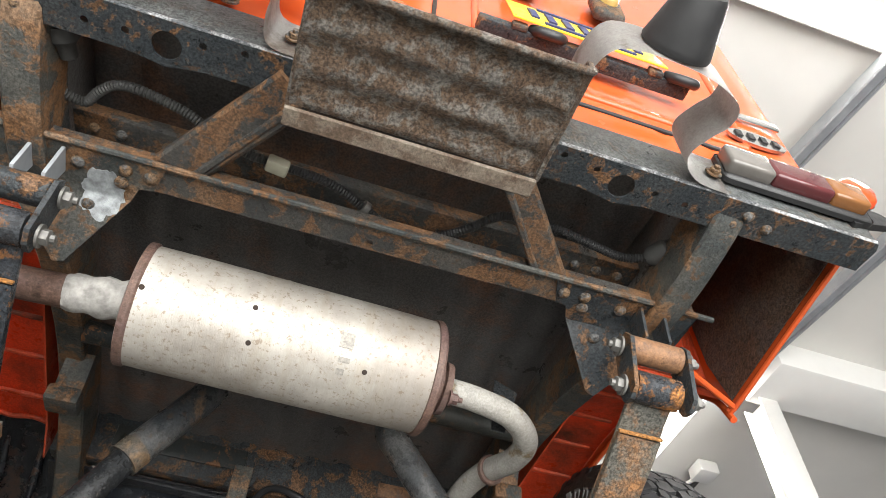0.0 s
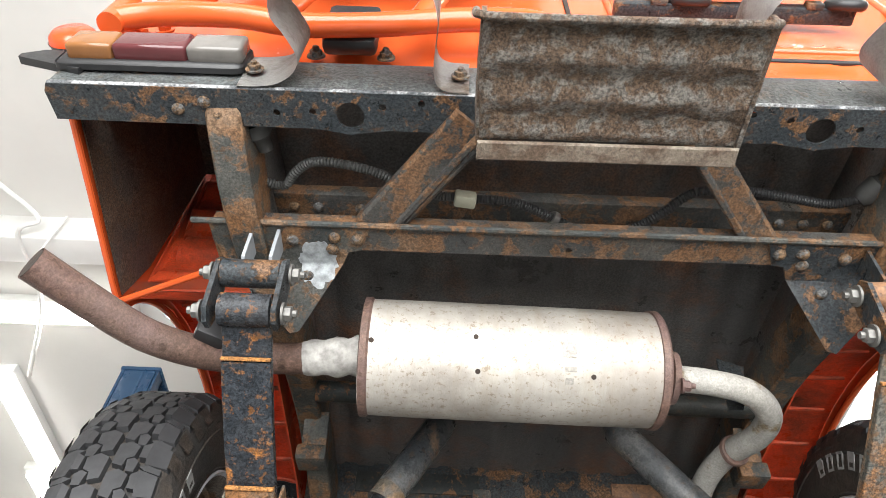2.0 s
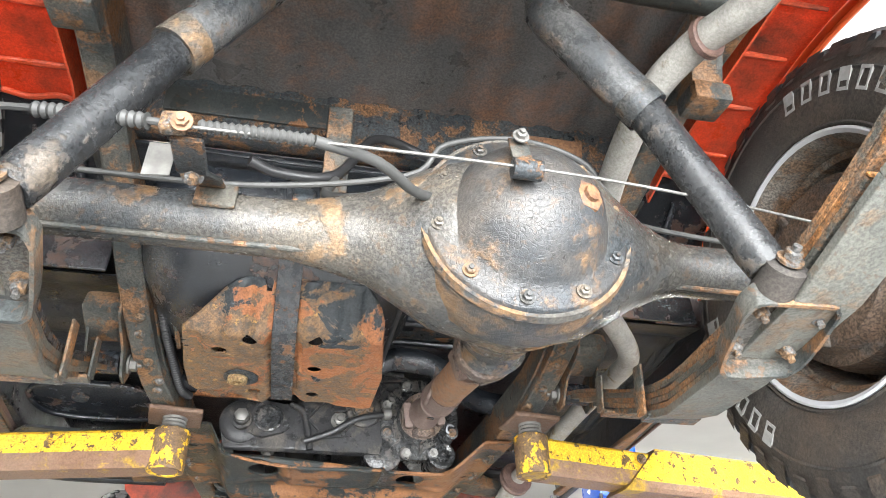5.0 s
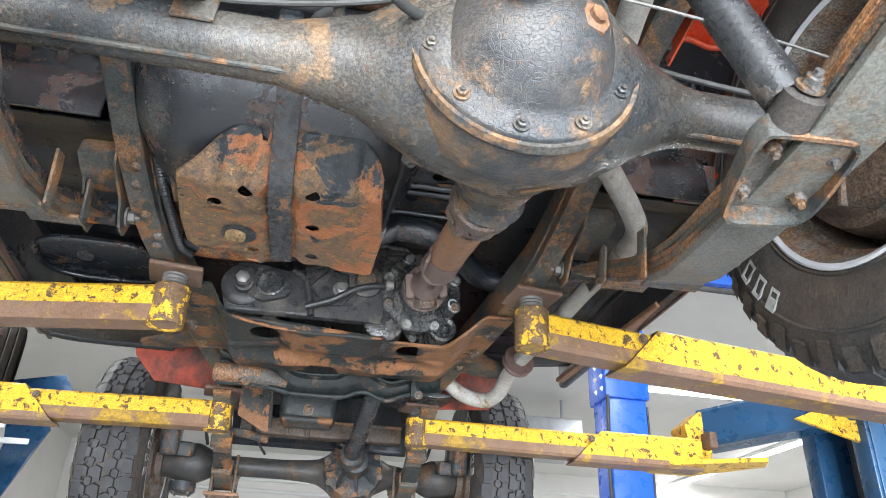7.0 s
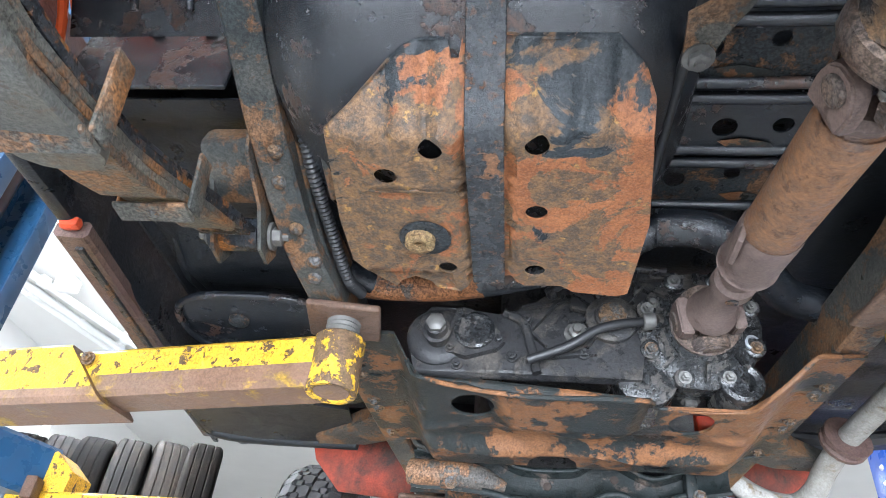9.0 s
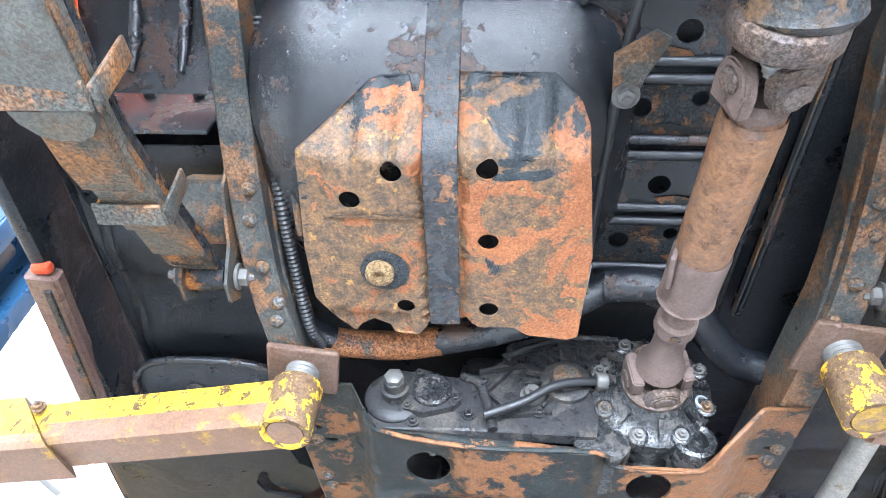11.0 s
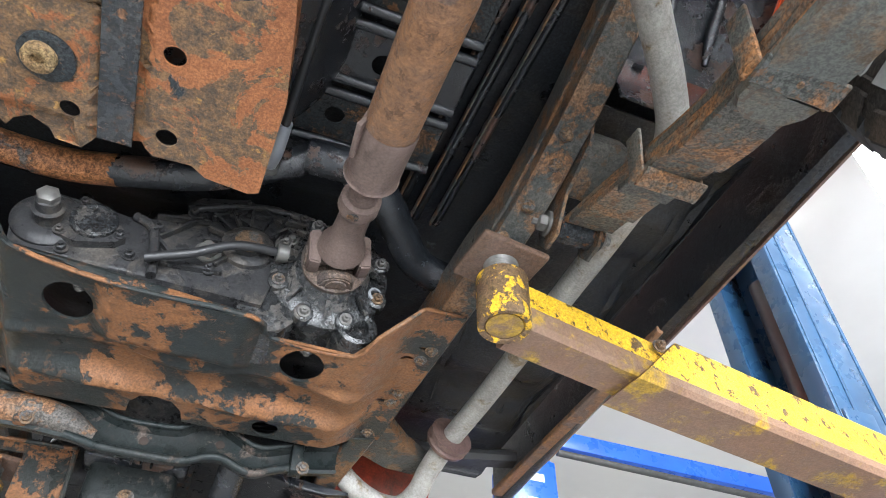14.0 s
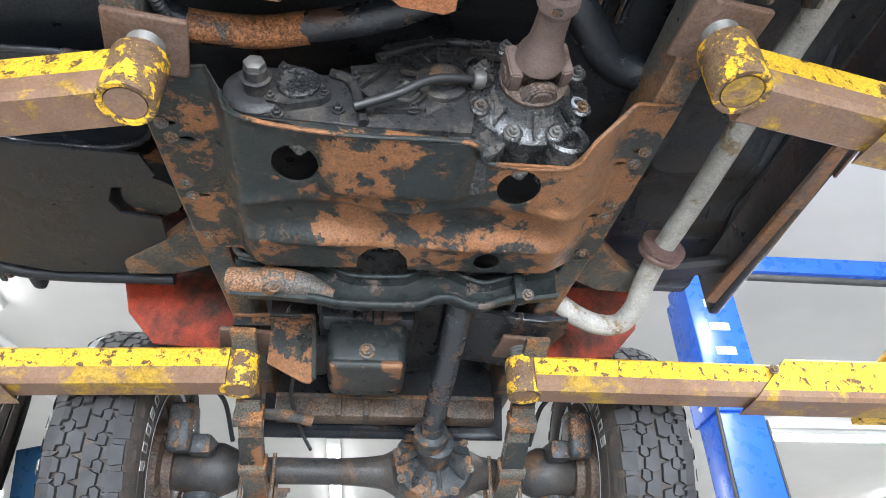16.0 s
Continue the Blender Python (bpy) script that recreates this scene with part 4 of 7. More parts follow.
ab = part("cable_bracket", sheet(bmesh.new(), [(.055, .60), (.10, .57), (.12, .58), (.095, .63), (.085, .67), (.06, .665)], [], .006, flat(2.36)), RAIL, car, "rusty cable bracket")
bolt_part(ab, (.075, .652, 2.36), (0, 0, -1), .012, .012, ZINC)

# transfer case and its guard
FACE = 1.195


def face(u, v, w):
    return Vector((u, FACE - w, v))


tcz = 2.335
bm = bmesh.new()
body = [(-.275, 2.25), (-.288, 2.30), (-.282, 2.34), (-.255, 2.372), (-.20, 2.372), (-.14, 2.362), (-.10, 2.372), (-.05, 2.412), (.01, 2.44), (.07, 2.462), (.14, 2.462), (.18, 2.44), (.14, 2.41), (.105, 2.37), (.10, 2.31), (.09, 2.25)]
sheet(bm, body, [], -.02, face, bend=lambda u, v: .008 * noise.noise((u * 9, v * 9, 2)), fine=.02)
tc = part("transfer_case", bm, CAST, car, "grimy dark cast transfer case", smooth=50)
# end lobe with its post, a bolted cover, a shaft boss
part("end_lobe", lathe(bmesh.new(), [(-.05, .054), (.004, .052), (.010, .046), (.012, .030), (.0125, .002)], face(-.240, 2.312, 0), (0, -1, 0), 32), CAST, tc)
post = part("breather_post", lathe(bmesh.new(), [(0, .020), (.028, .019), (.030, .023), (.032, .023), (.034, .018), (.050, .0175), (.053, .013)], face(-.238, 2.306, .004), (0, -1, 0), 24), CAST, tc)
part("post_cap", lathe(bmesh.new(), [(0, .0165), (.012, .0165), (.015, .012), (.0155, .002)], face(-.238, 2.306, .052), (0, -1, 0), 6), ZINC, post, "pale hexagon cap")
cov = part("cover_plate", sheet(bmesh.new(), [(-.212, 2.350), (-.200, 2.364), (-.180, 2.358), (-.135, 2.318), (-.128, 2.302), (-.140, 2.288), (-.19, 2.272), (-.222, 2.280), (-.228, 2.305)], [], .016, face), CAST, tc)
part("cover_rim", lathe(bmesh.new(), [(.0, .034), (.006, .034), (.008, .029), (.003, .026), (.003, .002)], face(-.178, 2.318, .016), (0, -1, 0), 30), CASTWET, cov)
for x, z in ((-.203, 2.352), (-.137, 2.304), (-.216, 2.285)):
    bolt_part(cov, face(x, z, .016), (0, -1, 0), .0062, .008, CAST)
boss = part("shaft_boss", lathe(bmesh.new(), [(-.01, .045), (.010, .043), (.014, .036), (.015, .028), (.019, .027), (.021, .024), (.022, .002)], face(.047, 2.356, 0), (0, -1, 0), 32), CAST, tc)
part("boss_plug", lathe(bmesh.new(), [(.020, .0235), (.024, .0225), (.0255, .018), (.026, .002)], face(.047, 2.356, 0), (0, -1, 0), 28), BOLTRUST, boss, "brown shaft plug")
for k in range(12):
    a = radians(-20 + 23 * k)
    L = .085 if k < 8 else .07
    part("rib", beam(bmesh.new(), [face(.047 + .042 * math.cos(a), 2.356 + .042 * math.sin(a), .004), face(.047 + L * math.cos(a), 2.356 + L * math.sin(a), .002)], .0045, .010, up=(0, -1, 0)), CAST, tc)
for x0, z0, x1, z1 in ((-.12, 2.36, -.06, 2.30), (-.10, 2.372, -.02, 2.39), (-.085, 2.33, -.03, 2.40), (-.02, 2.40, .03, 2.44), (.05, 2.455, .13, 2.40), (.03, 2.43, .14, 2.44), (.10, 2.46, .085, 2.39), (-.06, 2.28, .02, 2.29), (.0, 2.42, .06, 2.40)):
    part("rib", beam(bmesh.new(), [face(x0, z0, .0), face(x1, z1, .0)], .0045, .011, up=(0, -1, 0)), CAST, tc)
part("case_seam", tube(bmesh.new(), [face(-.13, 2.362, .004), face(-.10, 2.345, .007), (-.085, FACE - .008, 2.30), (-.075, FACE - .008, 2.25)], .008, 10, 4), CAST, tc)
part("case_seam", tube(bmesh.new(), [face(-.06, 2.405, .006), face(.0, 2.437, .006), face(.07, 2.458, .006), face(.145, 2.455, .006)], .007, 10, 5), CAST, tc)
part("inspection_cover", sheet(bmesh.new(), [(-.055, 2.425), (-.045, 2.437), (.03, 2.462), (.045, 2.455), (.035, 2.440), (-.03, 2.418)], [], .010, face), CAST, tc)
hx = bolt_part(tc, face(-.010, 2.328, .0), (0, -1, 0), .0145, .016, ZINC, name="drain_bolt")
for x, z, r in ((-.092, 2.350, .0075), (-.094, 2.337, .006), (-.05, 2.40, .0065), (.028, 2.452, .006), (.125, 2.452, .0075), (-.115, 2.28, .0075), (.0, 2.29, .007), (-.205, 2.262, .007)):
    bolt_part(tc, face(x, z, .004), (0, -1, 0), r, .010, CAST)
wire(tc, "speed_cable", [face(-.09, 2.262, .03), face(-.03, 2.283, .04), face(.03, 2.318, .045), face(.10, 2.340, .03), face(.125, 2.346, .015)], .0075, BLACKPLASTIC, "black speedometer cable", seg=12)
part("cable_clamp", lathe(bmesh.new(), [(-.010, .0125), (-.008, .0145), (.008, .0145), (.010, .0125)], face(.102, 2.341, .03), (1, .1, .15), 16), ZINC, tc, "bright cable clamp nut")
part("cable_elbow", tube(bmesh.new(), [face(.112, 2.343, .028), face(.130, 2.349, .015), face(.140, 2.352, -.01)], .012, 14, 4), CASTWET, tc)
bolt_part(tc, face(.112, 2.378, .012), (0, -1, 0), .010, .016, ZINC)
# output housing round the shaft
OH = Vector((.186, FACE - .012, 2.340))
oh = part("output_housing", lathe(bmesh.new(), [(-.08, .100), (-.004, .098), (.0, .092), (.003, .080), (.014, .064), (.024, .058), (.030, .052), (.036, .046)], OH, -PA, 44), CASTWET, tc, "oily wet output housing")
u, v = frame_of(PA)
for k in range(8):
    a = radians(20 + 45 * k)
    e = u * math.cos(a) + v * math.sin(a)
    part("bolt_ear", lathe(bmesh.new(), [(-.02, .017), (.006, .016), (.008, .013)], OH + e * .088, -PA, 16), CASTWET, oh)
    bolt_part(oh, OH + e * .088 - PA * .008, -PA, .0072, .011, ZINC if k % 3 else BOLTRUST)
    e = u * math.cos(a + .39) + v * math.sin(a + .39)
    part("rib", beam(bmesh.new(), [OH + e * .088 - PA * .002, OH + e * .060 - PA * .022], .006, .010, up=-PA), CASTWET, oh)
part("seal_collar", lathe(bmesh.new(), [(.028, .053), (.040, .055), (.044, .050)], OH, -PA, 36), JOINT, oh)
part("lower_lobe", lathe(bmesh.new(), [(-.10, .05), (-.012, .048), (-.008, .040), (-.007, .002)], (.10, FACE, 2.262), (0, -1, 0), 28), CASTWET, tc)
part("lower_lobe", lathe(bmesh.new(), [(-.10, .035), (-.004, .034), (.0, .028), (-.004, .020), (-.03, .018)], (.245, FACE, 2.258), (0, -1, 0), 24), CASTWET, tc)
part("pipe_stub", lathe(bmesh.new(), [(-.03, .013), (.012, .013), (.013, .009), (.0, .008)], (.262, FACE - .005, 2.318), (.2, -1, -.1), 18), STEELGREY, tc, "bright hollow pipe stub")

GO = [(-.415, 1.135), (-.30, 1.115), (-.275, 1.12), (-.262, 1.14), (-.254, 1.155), (.083, 1.165), (.10, 1.19), (.118, 1.225), (.249, 1.225), (.262, 1.20), (.275, 1.165), (.335, 1.13), (.41, 1.135), (.385, 1.545), (.335, 1.55),
      (.29, 1.530), (.10, 1.535), (.03, 1.535), (.014, 1.535), (.010, 1.497), (-.007, 1.468), (-.034, 1.457), (-.061, 1.468), (-.078, 1.497), (-.082, 1.535), (-.12, 1.54), (-.25, 1.54), (-.27, 1.53), (-.30, 1.555), (-.375, 1.56)]


def plate_z(u, v):
    """Height of the guard: flanges on the rails, a belly between them with pressed bulges."""
    side = -.262 if u < 0 else .27
    k = min(1.0, max(0.0, (abs(u) - abs(side)) / (.045 if u < 0 else .085)))
    k = k * k * (3 - 2 * k)
    z = 2.217 + (2.274 - 2.217) * k
    belly = 1 - k
    hump = max(0.0, min(1.0, (.125 - abs(u + .02)) / .03)) * max(0.0, min(1.0, (1.325 - v) / .03))
    z -= belly * .021 * hump
    z += belly * .018 * math.tanh(2.5 * math.sin((v - 1.345) * 34 - .5 * math.cos(u * 22))) * max(0.0, min(1.0, (v - 1.33) / .03)) * max(0.0, min(1.0, (1.46 - v) / .02))
    z += belly * max(0.0, v - 1.45) * .08
    return z


hl = [ring(-.178, 1.25, .036, 24, .043), ring(.179, 1.281, .036, 24, .043), ring(.159, 1.498, .024, 20, .030)]
for s in SIDES:
    for x, y in ((.375, 1.235), (.352, 1.268), (.37, 1.375), (.348, 1.408), (.352, 1.52)):
        hl.append(ring(s * x, y, .012, 10, .006))
bm = sheet(bmesh.new(), GO, hl, .005, flat(0), bend=plate_z, fine=.016)
tp = part("transfer_case_guard", bm, SKID, car, "flaking rusty transfer case guard plate", smooth=60)
part("rolled_lip", tube(bmesh.new(), [(x, y, plate_z(x, y) + .001) for x, y in ((-.275, 1.12), (-.254, 1.156), (-.10, 1.16), (.083, 1.166), (.118, 1.226), (.249, 1.226), (.275, 1.166), (.335, 1.131))], .004, 8, 3), SKID, tp)
for s in SIDES:
    for x, y in ((.376, 1.265), (.367, 1.408), (.357, 1.524), (.385, 1.235), (.372, 1.375)):
        bolt_part(tp, (s * x, y, 2.274), (0, 0, -1), .008, .007)

for x, y in ((-.178, 1.25), (.179, 1.281), (-.034, 1.496)):
    sump = part("sump_boss", lathe(bmesh.new(), [(0, .018), (.012, .020), (.05, .024), (.09, .026)], (x, y, 2.262), (0, 0, 1), 24), CASTWET, tc)
    bolt_part(sump, (x + .004, y + .004, 2.262), (0, 0, -1), .011, .012, ZINC)
for k in range(6):
    a = radians(60 * k)
    part("drain_rib", box(bmesh.new(), (-.034 + .026 * math.cos(a), 1.50 + .026 * math.sin(a), 2.262), (.02, .007, .012), (0, 0, 60 * k), .002), CASTWET, tc)

# centre crossmember: a flat stamped face between two rolled, waving edges
UP = [(-.345, 2.292), (-.318, 2.262), (-.25, 2.252), (-.164, 2.262), (-.119, 2.239), (-.075, 2.228), (.012, 2.232), (.05, 2.254), (.084, 2.259), (.123, 2.239), (.162, 2.224), (.201, 2.233), (.26, 2.255), (.325, 2.266)]
LO = [(-.345, 2.195), (-.30, 2.185), (-.235, 2.184), (-.156, 2.178), (-.113, 2.169), (-.03, 2.168), (.035, 2.171), (.067, 2.185), (.10, 2.190), (.133, 2.177), (.165, 2.173), (.211, 2.192), (.265, 2.199), (.325, 2.21)]
up_c, lo_c = smooth_path([(x, 1.585, z) for x, z in UP], 5), smooth_path([(x, 1.592, z) for x, z in LO], 5)
bm = bmesh.new()
rows_ = []
for i in range(67):
    x = -.314 + .63 * i / 66
    zu, zl = float(np.interp(x, [p.x for p in up_c], [p.z for p in up_c])), float(np.interp(x, [p.x for p in lo_c], [p.z for p in lo_c]))
    sec = [(1.645, zu + .004), (1.578, zu + .003), (1.572, zu - .003), (1.590, zu - .010), (1.592, (zu + zl) / 2), (1.590, zl + .010), (1.576, zl + .002), (1.580, zl - .004), (1.605, zl + .003)]
    rows_.append([bm.verts.new((x, y, z)) for y, z in sec])
for a, b in zip(rows_, rows_[1:]):
    for k in range(8):
        bm.faces.new((a[k], a[k + 1], b[k + 1], b[k]))
xm = part("centre_crossmember", bm, CMBLACK, car, "dark green-black stamped crossmember with waving edges", smooth=60)
part("upper_edge", tube(bmesh.new(), [(p.x, 1.572, p.z) for p in up_c[6:-4:3]], .0055, 10, 4), CMBLACK, xm)
part("lower_edge", tube(bmesh.new(), [(p.x, 1.574, p.z) for p in lo_c[14:-4:3]], .0075, 10, 4), CMBLACK, xm)
part("rusty_end", tube(bmesh.new(), [(-.318, 1.585, 2.215), (-.29, 1.580, 2.212), (-.22, 1.578, 2.213), (-.17, 1.584, 2.206), (-.125, 1.596, 2.196)], [.026, .027, .027, .025, .012], 18, 5), worn("flaked_tube_rust", (.05, .046, .042), (.25, .125, .06), .55, 18, edge=.02, dusty=.35, gloss=.35), xm, "flaked rusty tube end")
part("end_lip", tube(bmesh.new(), [(-.318, 1.566, 2.300), (-.316, 1.566, 2.278), (-.300, 1.566, 2.262), (-.25, 1.565, 2.256), (-.17, 1.567, 2.264)], .006, 10, 5), SKID, xm, "rusty folded lip")
for x, z0, z1, mt in ((-.243, 2.192, 2.246, SKID), (.236, 2.195, 2.250, CMBLACK)):
    part("clamp", box(bmesh.new(), (x, 1.575, (z0 + z1) / 2), (.022, .030, z1 - z0 + .02), None, .004), mt, xm)
    for z in (z0 - .004, z1):
        bolt_part(xm, (x + .012, 1.558, z), (0, -1, -.2), .0085, .011, BOLTRUST)
for x, z in ((-.04, 2.203), (.093, 2.224)):
    part("slot", lathe(bmesh.new(), [(0, .0085), (.0015, .008), (.002, .001)], (x, 1.5915, z), (0, -1, 0), 16), DARK, xm)

# engine underside
pan = part("oil_pan", box(bmesh.new(), (-.055, 1.90, 2.222), (.175, .21, .125), (6, 0, 0), .024, 3), CMBLACK, car, "black oil pan with rusty bottom edge")
part("pan_rust", box(bmesh.new(), (-.055, 1.876, 2.164), (.158, .16, .020), (6, 0, 0), .010, 3), SKID, pan, "rusty pan bottom")
part("pan_step", box(bmesh.new(), (-.055, 1.80, 2.272), (.205, .06, .05), None, .010), TANK, pan)
part("pan_flange", box(bmesh.new(), (-.055, 1.90, 2.298), (.225, .26, .014), (4, 0, 0), .004), BLACK, pan)
for k in range(4):
    part("bell_rib", box(bmesh.new(), (-.085 + .02 * k, 1.768, 2.262), (.005, .012, .04), None, .002), TANK, pan)
bolt_part(pan, (-.055, 1.793, 2.182), (0, -1, -.2), .012, .014, BOLTRUST, name="drain_bolt")
for k in range(6):
    bolt_part(pan, (-.15 + .04 * k, 1.785, 2.296), (0, 0, -1), .006, .008, BLACK)
part("bell_housing", lathe(bmesh.new(), [(0, .15), (.10, .17), (.18, .175), (.19, .13)], (-.03, 1.55, 2.42), (0, 1, 0), 32), CAST, car, "dark cast bell housing")
part("gearbox", box(bmesh.new(), (-.03, 1.45, 2.42), (.22, .34, .16), None, .03, 3), CAST, car, "dark cast gearbox")
part("engine_block", box(bmesh.new(), (-.02, 2.0, 2.47), (.32, .55, .25), None, .02), CAST, car, "dark engine block")
part("splash_shield", sheet(bmesh.new(), [(.165, 1.76), (.38, 1.74), (.39, 1.80), (.33, 1.98), (.15, 2.0)], [], .006, flat(2.262), bend=lambda u, v: .02 * math.sin(u * 14)), TANK, car, "black splash shield")
part("engine_bay_cover", sheet(bmesh.new(), [(-.64, 1.94), (.64, 1.94), (.60, 2.85), (-.60, 2.85)], [], .006, flat(2.66), bend=lambda u, v: .01 * math.sin(u * 30)), WELL, car, "dark underside of engine bay")
part("radiator_shield", sheet(bmesh.new(), [(-.31, 2.15), (.31, 2.15), (.34, 2.66), (-.34, 2.66)], [], .006, rear(2.215), bend=lambda u, v: .008 * math.sin(u * 40)), WELL, car, "dark dusty radiator shield")
part("steering_box", box(bmesh.new(), (-.20, 2.02, 2.33), (.14, .16, .12), (0, 10, 8), .025, 3), CAST, car, "dark steering box")
part("engine_side_cover", box(bmesh.new(), (.20, 1.93, 2.36), (.16, .28, .08), (0, -8, 0), .02, 3), WELL, car, "dark engine side cover")
for x0, x1, y0, z0 in ((-.30, -.13, 1.72, 2.33), (.02, .30, 2.02, 2.36)):
    part("engine_mount", box(bmesh.new(), ((x0 + x1) / 2, y0 + .05, z0 + .04), (x1 - x0, .12, .09), (8, 0, 5), .02, 3), CAST, car, "dark cast engine mount")
fx = part("front_crossmember", box(bmesh.new(), (.0, 2.17, 2.205), (.56, .06, .055), None, .008), DRUM, car, "brown rusty front crossmember")
for x in (-.12, -.05, .16):
    part("rib", box(bmesh.new(), (x, 2.135, 2.195), (.014, .03, .045), None, .003), DRUM, fx)
part("upper_flange", box(bmesh.new(), (.0, 2.145, 2.232), (.56, .02, .012), None, .003), BRACE, fx)
wire(car, "steering_damper", [(-.30, 2.12, 2.17), (-.24, 2.10, 2.16), (-.18, 2.11, 2.15)], .014, BRACE, "rusty link rod", seg=12)
wire(car, "brake_hose", [(-.22, 1.98, 2.26), (-.235, 2.08, 2.20), (-.21, 2.18, 2.15), (-.19, 2.25, 2.13)], .005, BLACKPLASTIC, "black brake hose", seg=8)
plate = part("stone_plate", sheet(bmesh.new(), [(-.345, 2.262), (-.19, 2.265), (-.176, 2.255), (-.163, 2.118), (-.17, 2.108), (-.185, 2.110), (-.262, 2.152), (-.264, 2.242), (-.345, 2.240)], [], .005, rear(1.80), bend=lambda u, v: 0), SKID, car, "brown rusty bracket plate")
part("edge", tube(bmesh.new(), [(-.345, 1.795, 2.262), (-.19, 1.795, 2.265), (-.174, 1.795, 2.255), (-.162, 1.795, 2.116)], .005, 8, 4), SKID, plate)
for s in SIDES:
    out = [(.36, 1.50), (.47, 1.62), (.56, 1.69), (.56, 1.73), (.45, 1.72), (.345, 1.66)]
    part("body_outrigger", sheet(bmesh.new(), [(s * x, y) for x, y in out], [], .03, flat(2.315)), RAIL, car, "rusty body outrigger bracket")

# wheels
LETTER = plain("white_tyre_letter", (.27, .27, .26), .7, 0, .3, 60)


def make_wheel(name, label):
    w = new(name, mesh_of("rim", lathe(bmesh.new(), [(-.074, .196), (-.090, .204), (-.097, .203), (-.0985, .199), (-.094, .193)], (0, 0, 0), (1, 0, 0), 56, True), RIM, 40))
    part("rim_barrel", lathe(bmesh.new(), [(-.094, .193), (-.086, .188), (-.078, .184), (-.070, .180), (-.050, .178), (-.046, .168), (.02, .160), (.03, .10), (.035, .06), (.05, .05)], (0, 0, 0), (1, 0, 0), 56, True), RIMGRIME, w, "rim barrel caked with brown grime")
    w["label"] = label
    half = [(.074, .196), (.092, .202), (.099, .214), (.1045, .235), (.1055, .262), (.101, .290), (.0925, .312), (.086, .324), (.078, .3325), (.04, .336)]
    bm = lathe(bmesh.new(), [(-a, r) for a, r in half] + [(a, r) for a, r in half[::-1]], (0, 0, 0), (1, 0, 0), 96, True)
    ty = part("tyre", bm, RUBBER, w, "black all-terrain tyre", smooth=50)
    for sx in (-1, 1):
        for r0, x0 in ((.208, .0975), (.284, .1035)):
            part("side_ring", lathe(bmesh.new(), [(sx * x0, r0 - .003), (sx * (x0 + .002), r0), (sx * x0, r0 + .003)], (0, 0, 0), (1, 0, 0), 72, True), RUBBER, ty)
    rnd = random.Random(5)
    bm = bmesh.new()

    def block(poly, base=.332, crown=.3475):
        top, bot = [], []
        cx, ca = sum(p[0] for p in poly) / len(poly), sum(p[1] for p in poly) / len(poly)
        for x, a in [(cx + (x - cx) * 1.1, ca + (a - ca) * 1.1) for x, a in poly]:
            drop = max(0.0, abs(x) - .055) ** 2 * 16
            top.append(bm.verts.new((x, (crown - drop) * math.sin(a), (crown - drop) * math.cos(a))))
            xb, ab = cx + (x - cx) * 1.08, ca + (a - ca) * 1.08
            bot.append(bm.verts.new((xb, (base - drop) * math.sin(ab), (base - drop) * math.cos(ab))))
        n_ = len(poly)
        bm.faces.new(top)
        for i in range(n_):
            bm.faces.new((top[i], bot[i], bot[(i + 1) % n_], top[(i + 1) % n_]))

    n = 40
    st = 2 * math.pi / n
    for k in range(n):
        a = st * k
        j = rnd.uniform(-.05, .05) * st
        # two zigzag centre rows of paired hooks, and shoulder blocks of two lengths
        for m_, ph in ((-1, 0.0), (1, .5)):
            o = a + ph * st + j
            hook = [(.005, .02), (.020, -.10), (.036, .06), (.034, .42), (.024, .50), (.022, .74), (.006, .66)]
            block([(m_ * x, o + t_ * st) for x, t_ in hook])
            tooth = [(.027, .56), (.037, .50), (.045, .62), (.043, .94), (.031, .92)]
            block([(m_ * x, o + t_ * st) for x, t_ in tooth])
            e = .084 if k % 2 else .079
            shoulder = [(.044, .04), (.056, -.08), (e, -.02), (e + .001, .60), (.058, .66), (.056, .46), (.045, .44)]
            block([(m_ * x, o + t_ * st) for x, t_ in shoulder])
            lug = [(.050, .74), (.062, .70), (.080, .74), (.080, .90), (.060, .88)]
            block([(m_ * x, o + t_ * st) for x, t_ in lug], crown=.3455)
    part("tread", bm, RUBBERTREAD, ty, "chunky grey tread blocks", smooth=None)["kind"] = "stuff"
    bm = bmesh.new()
    for sx in (-1, 1):
        for k in range(n):
            a = st * (k + (.5 if sx > 0 else 0))
            r1 = .296 if k % 2 else .304
            sec = [(.0855, .334), (.0925, .318), (.0985, r1 + .004), (.0975, r1)]
            for (xa, ra), (xb, rb) in zip(sec, sec[1:]):
                bm.faces.new([bm.verts.new((sx * x, r * math.sin(a + d), r * math.cos(a + d))) for x, r, d in ((xa + .003, ra, 0), (xa + .003, ra, .62 * st), (xb + .003, rb, .55 * st), (xb + .003, rb, .07 * st))])
    part("shoulder_tread", bm, RUBBER, ty, smooth=None)["kind"] = "stuff"
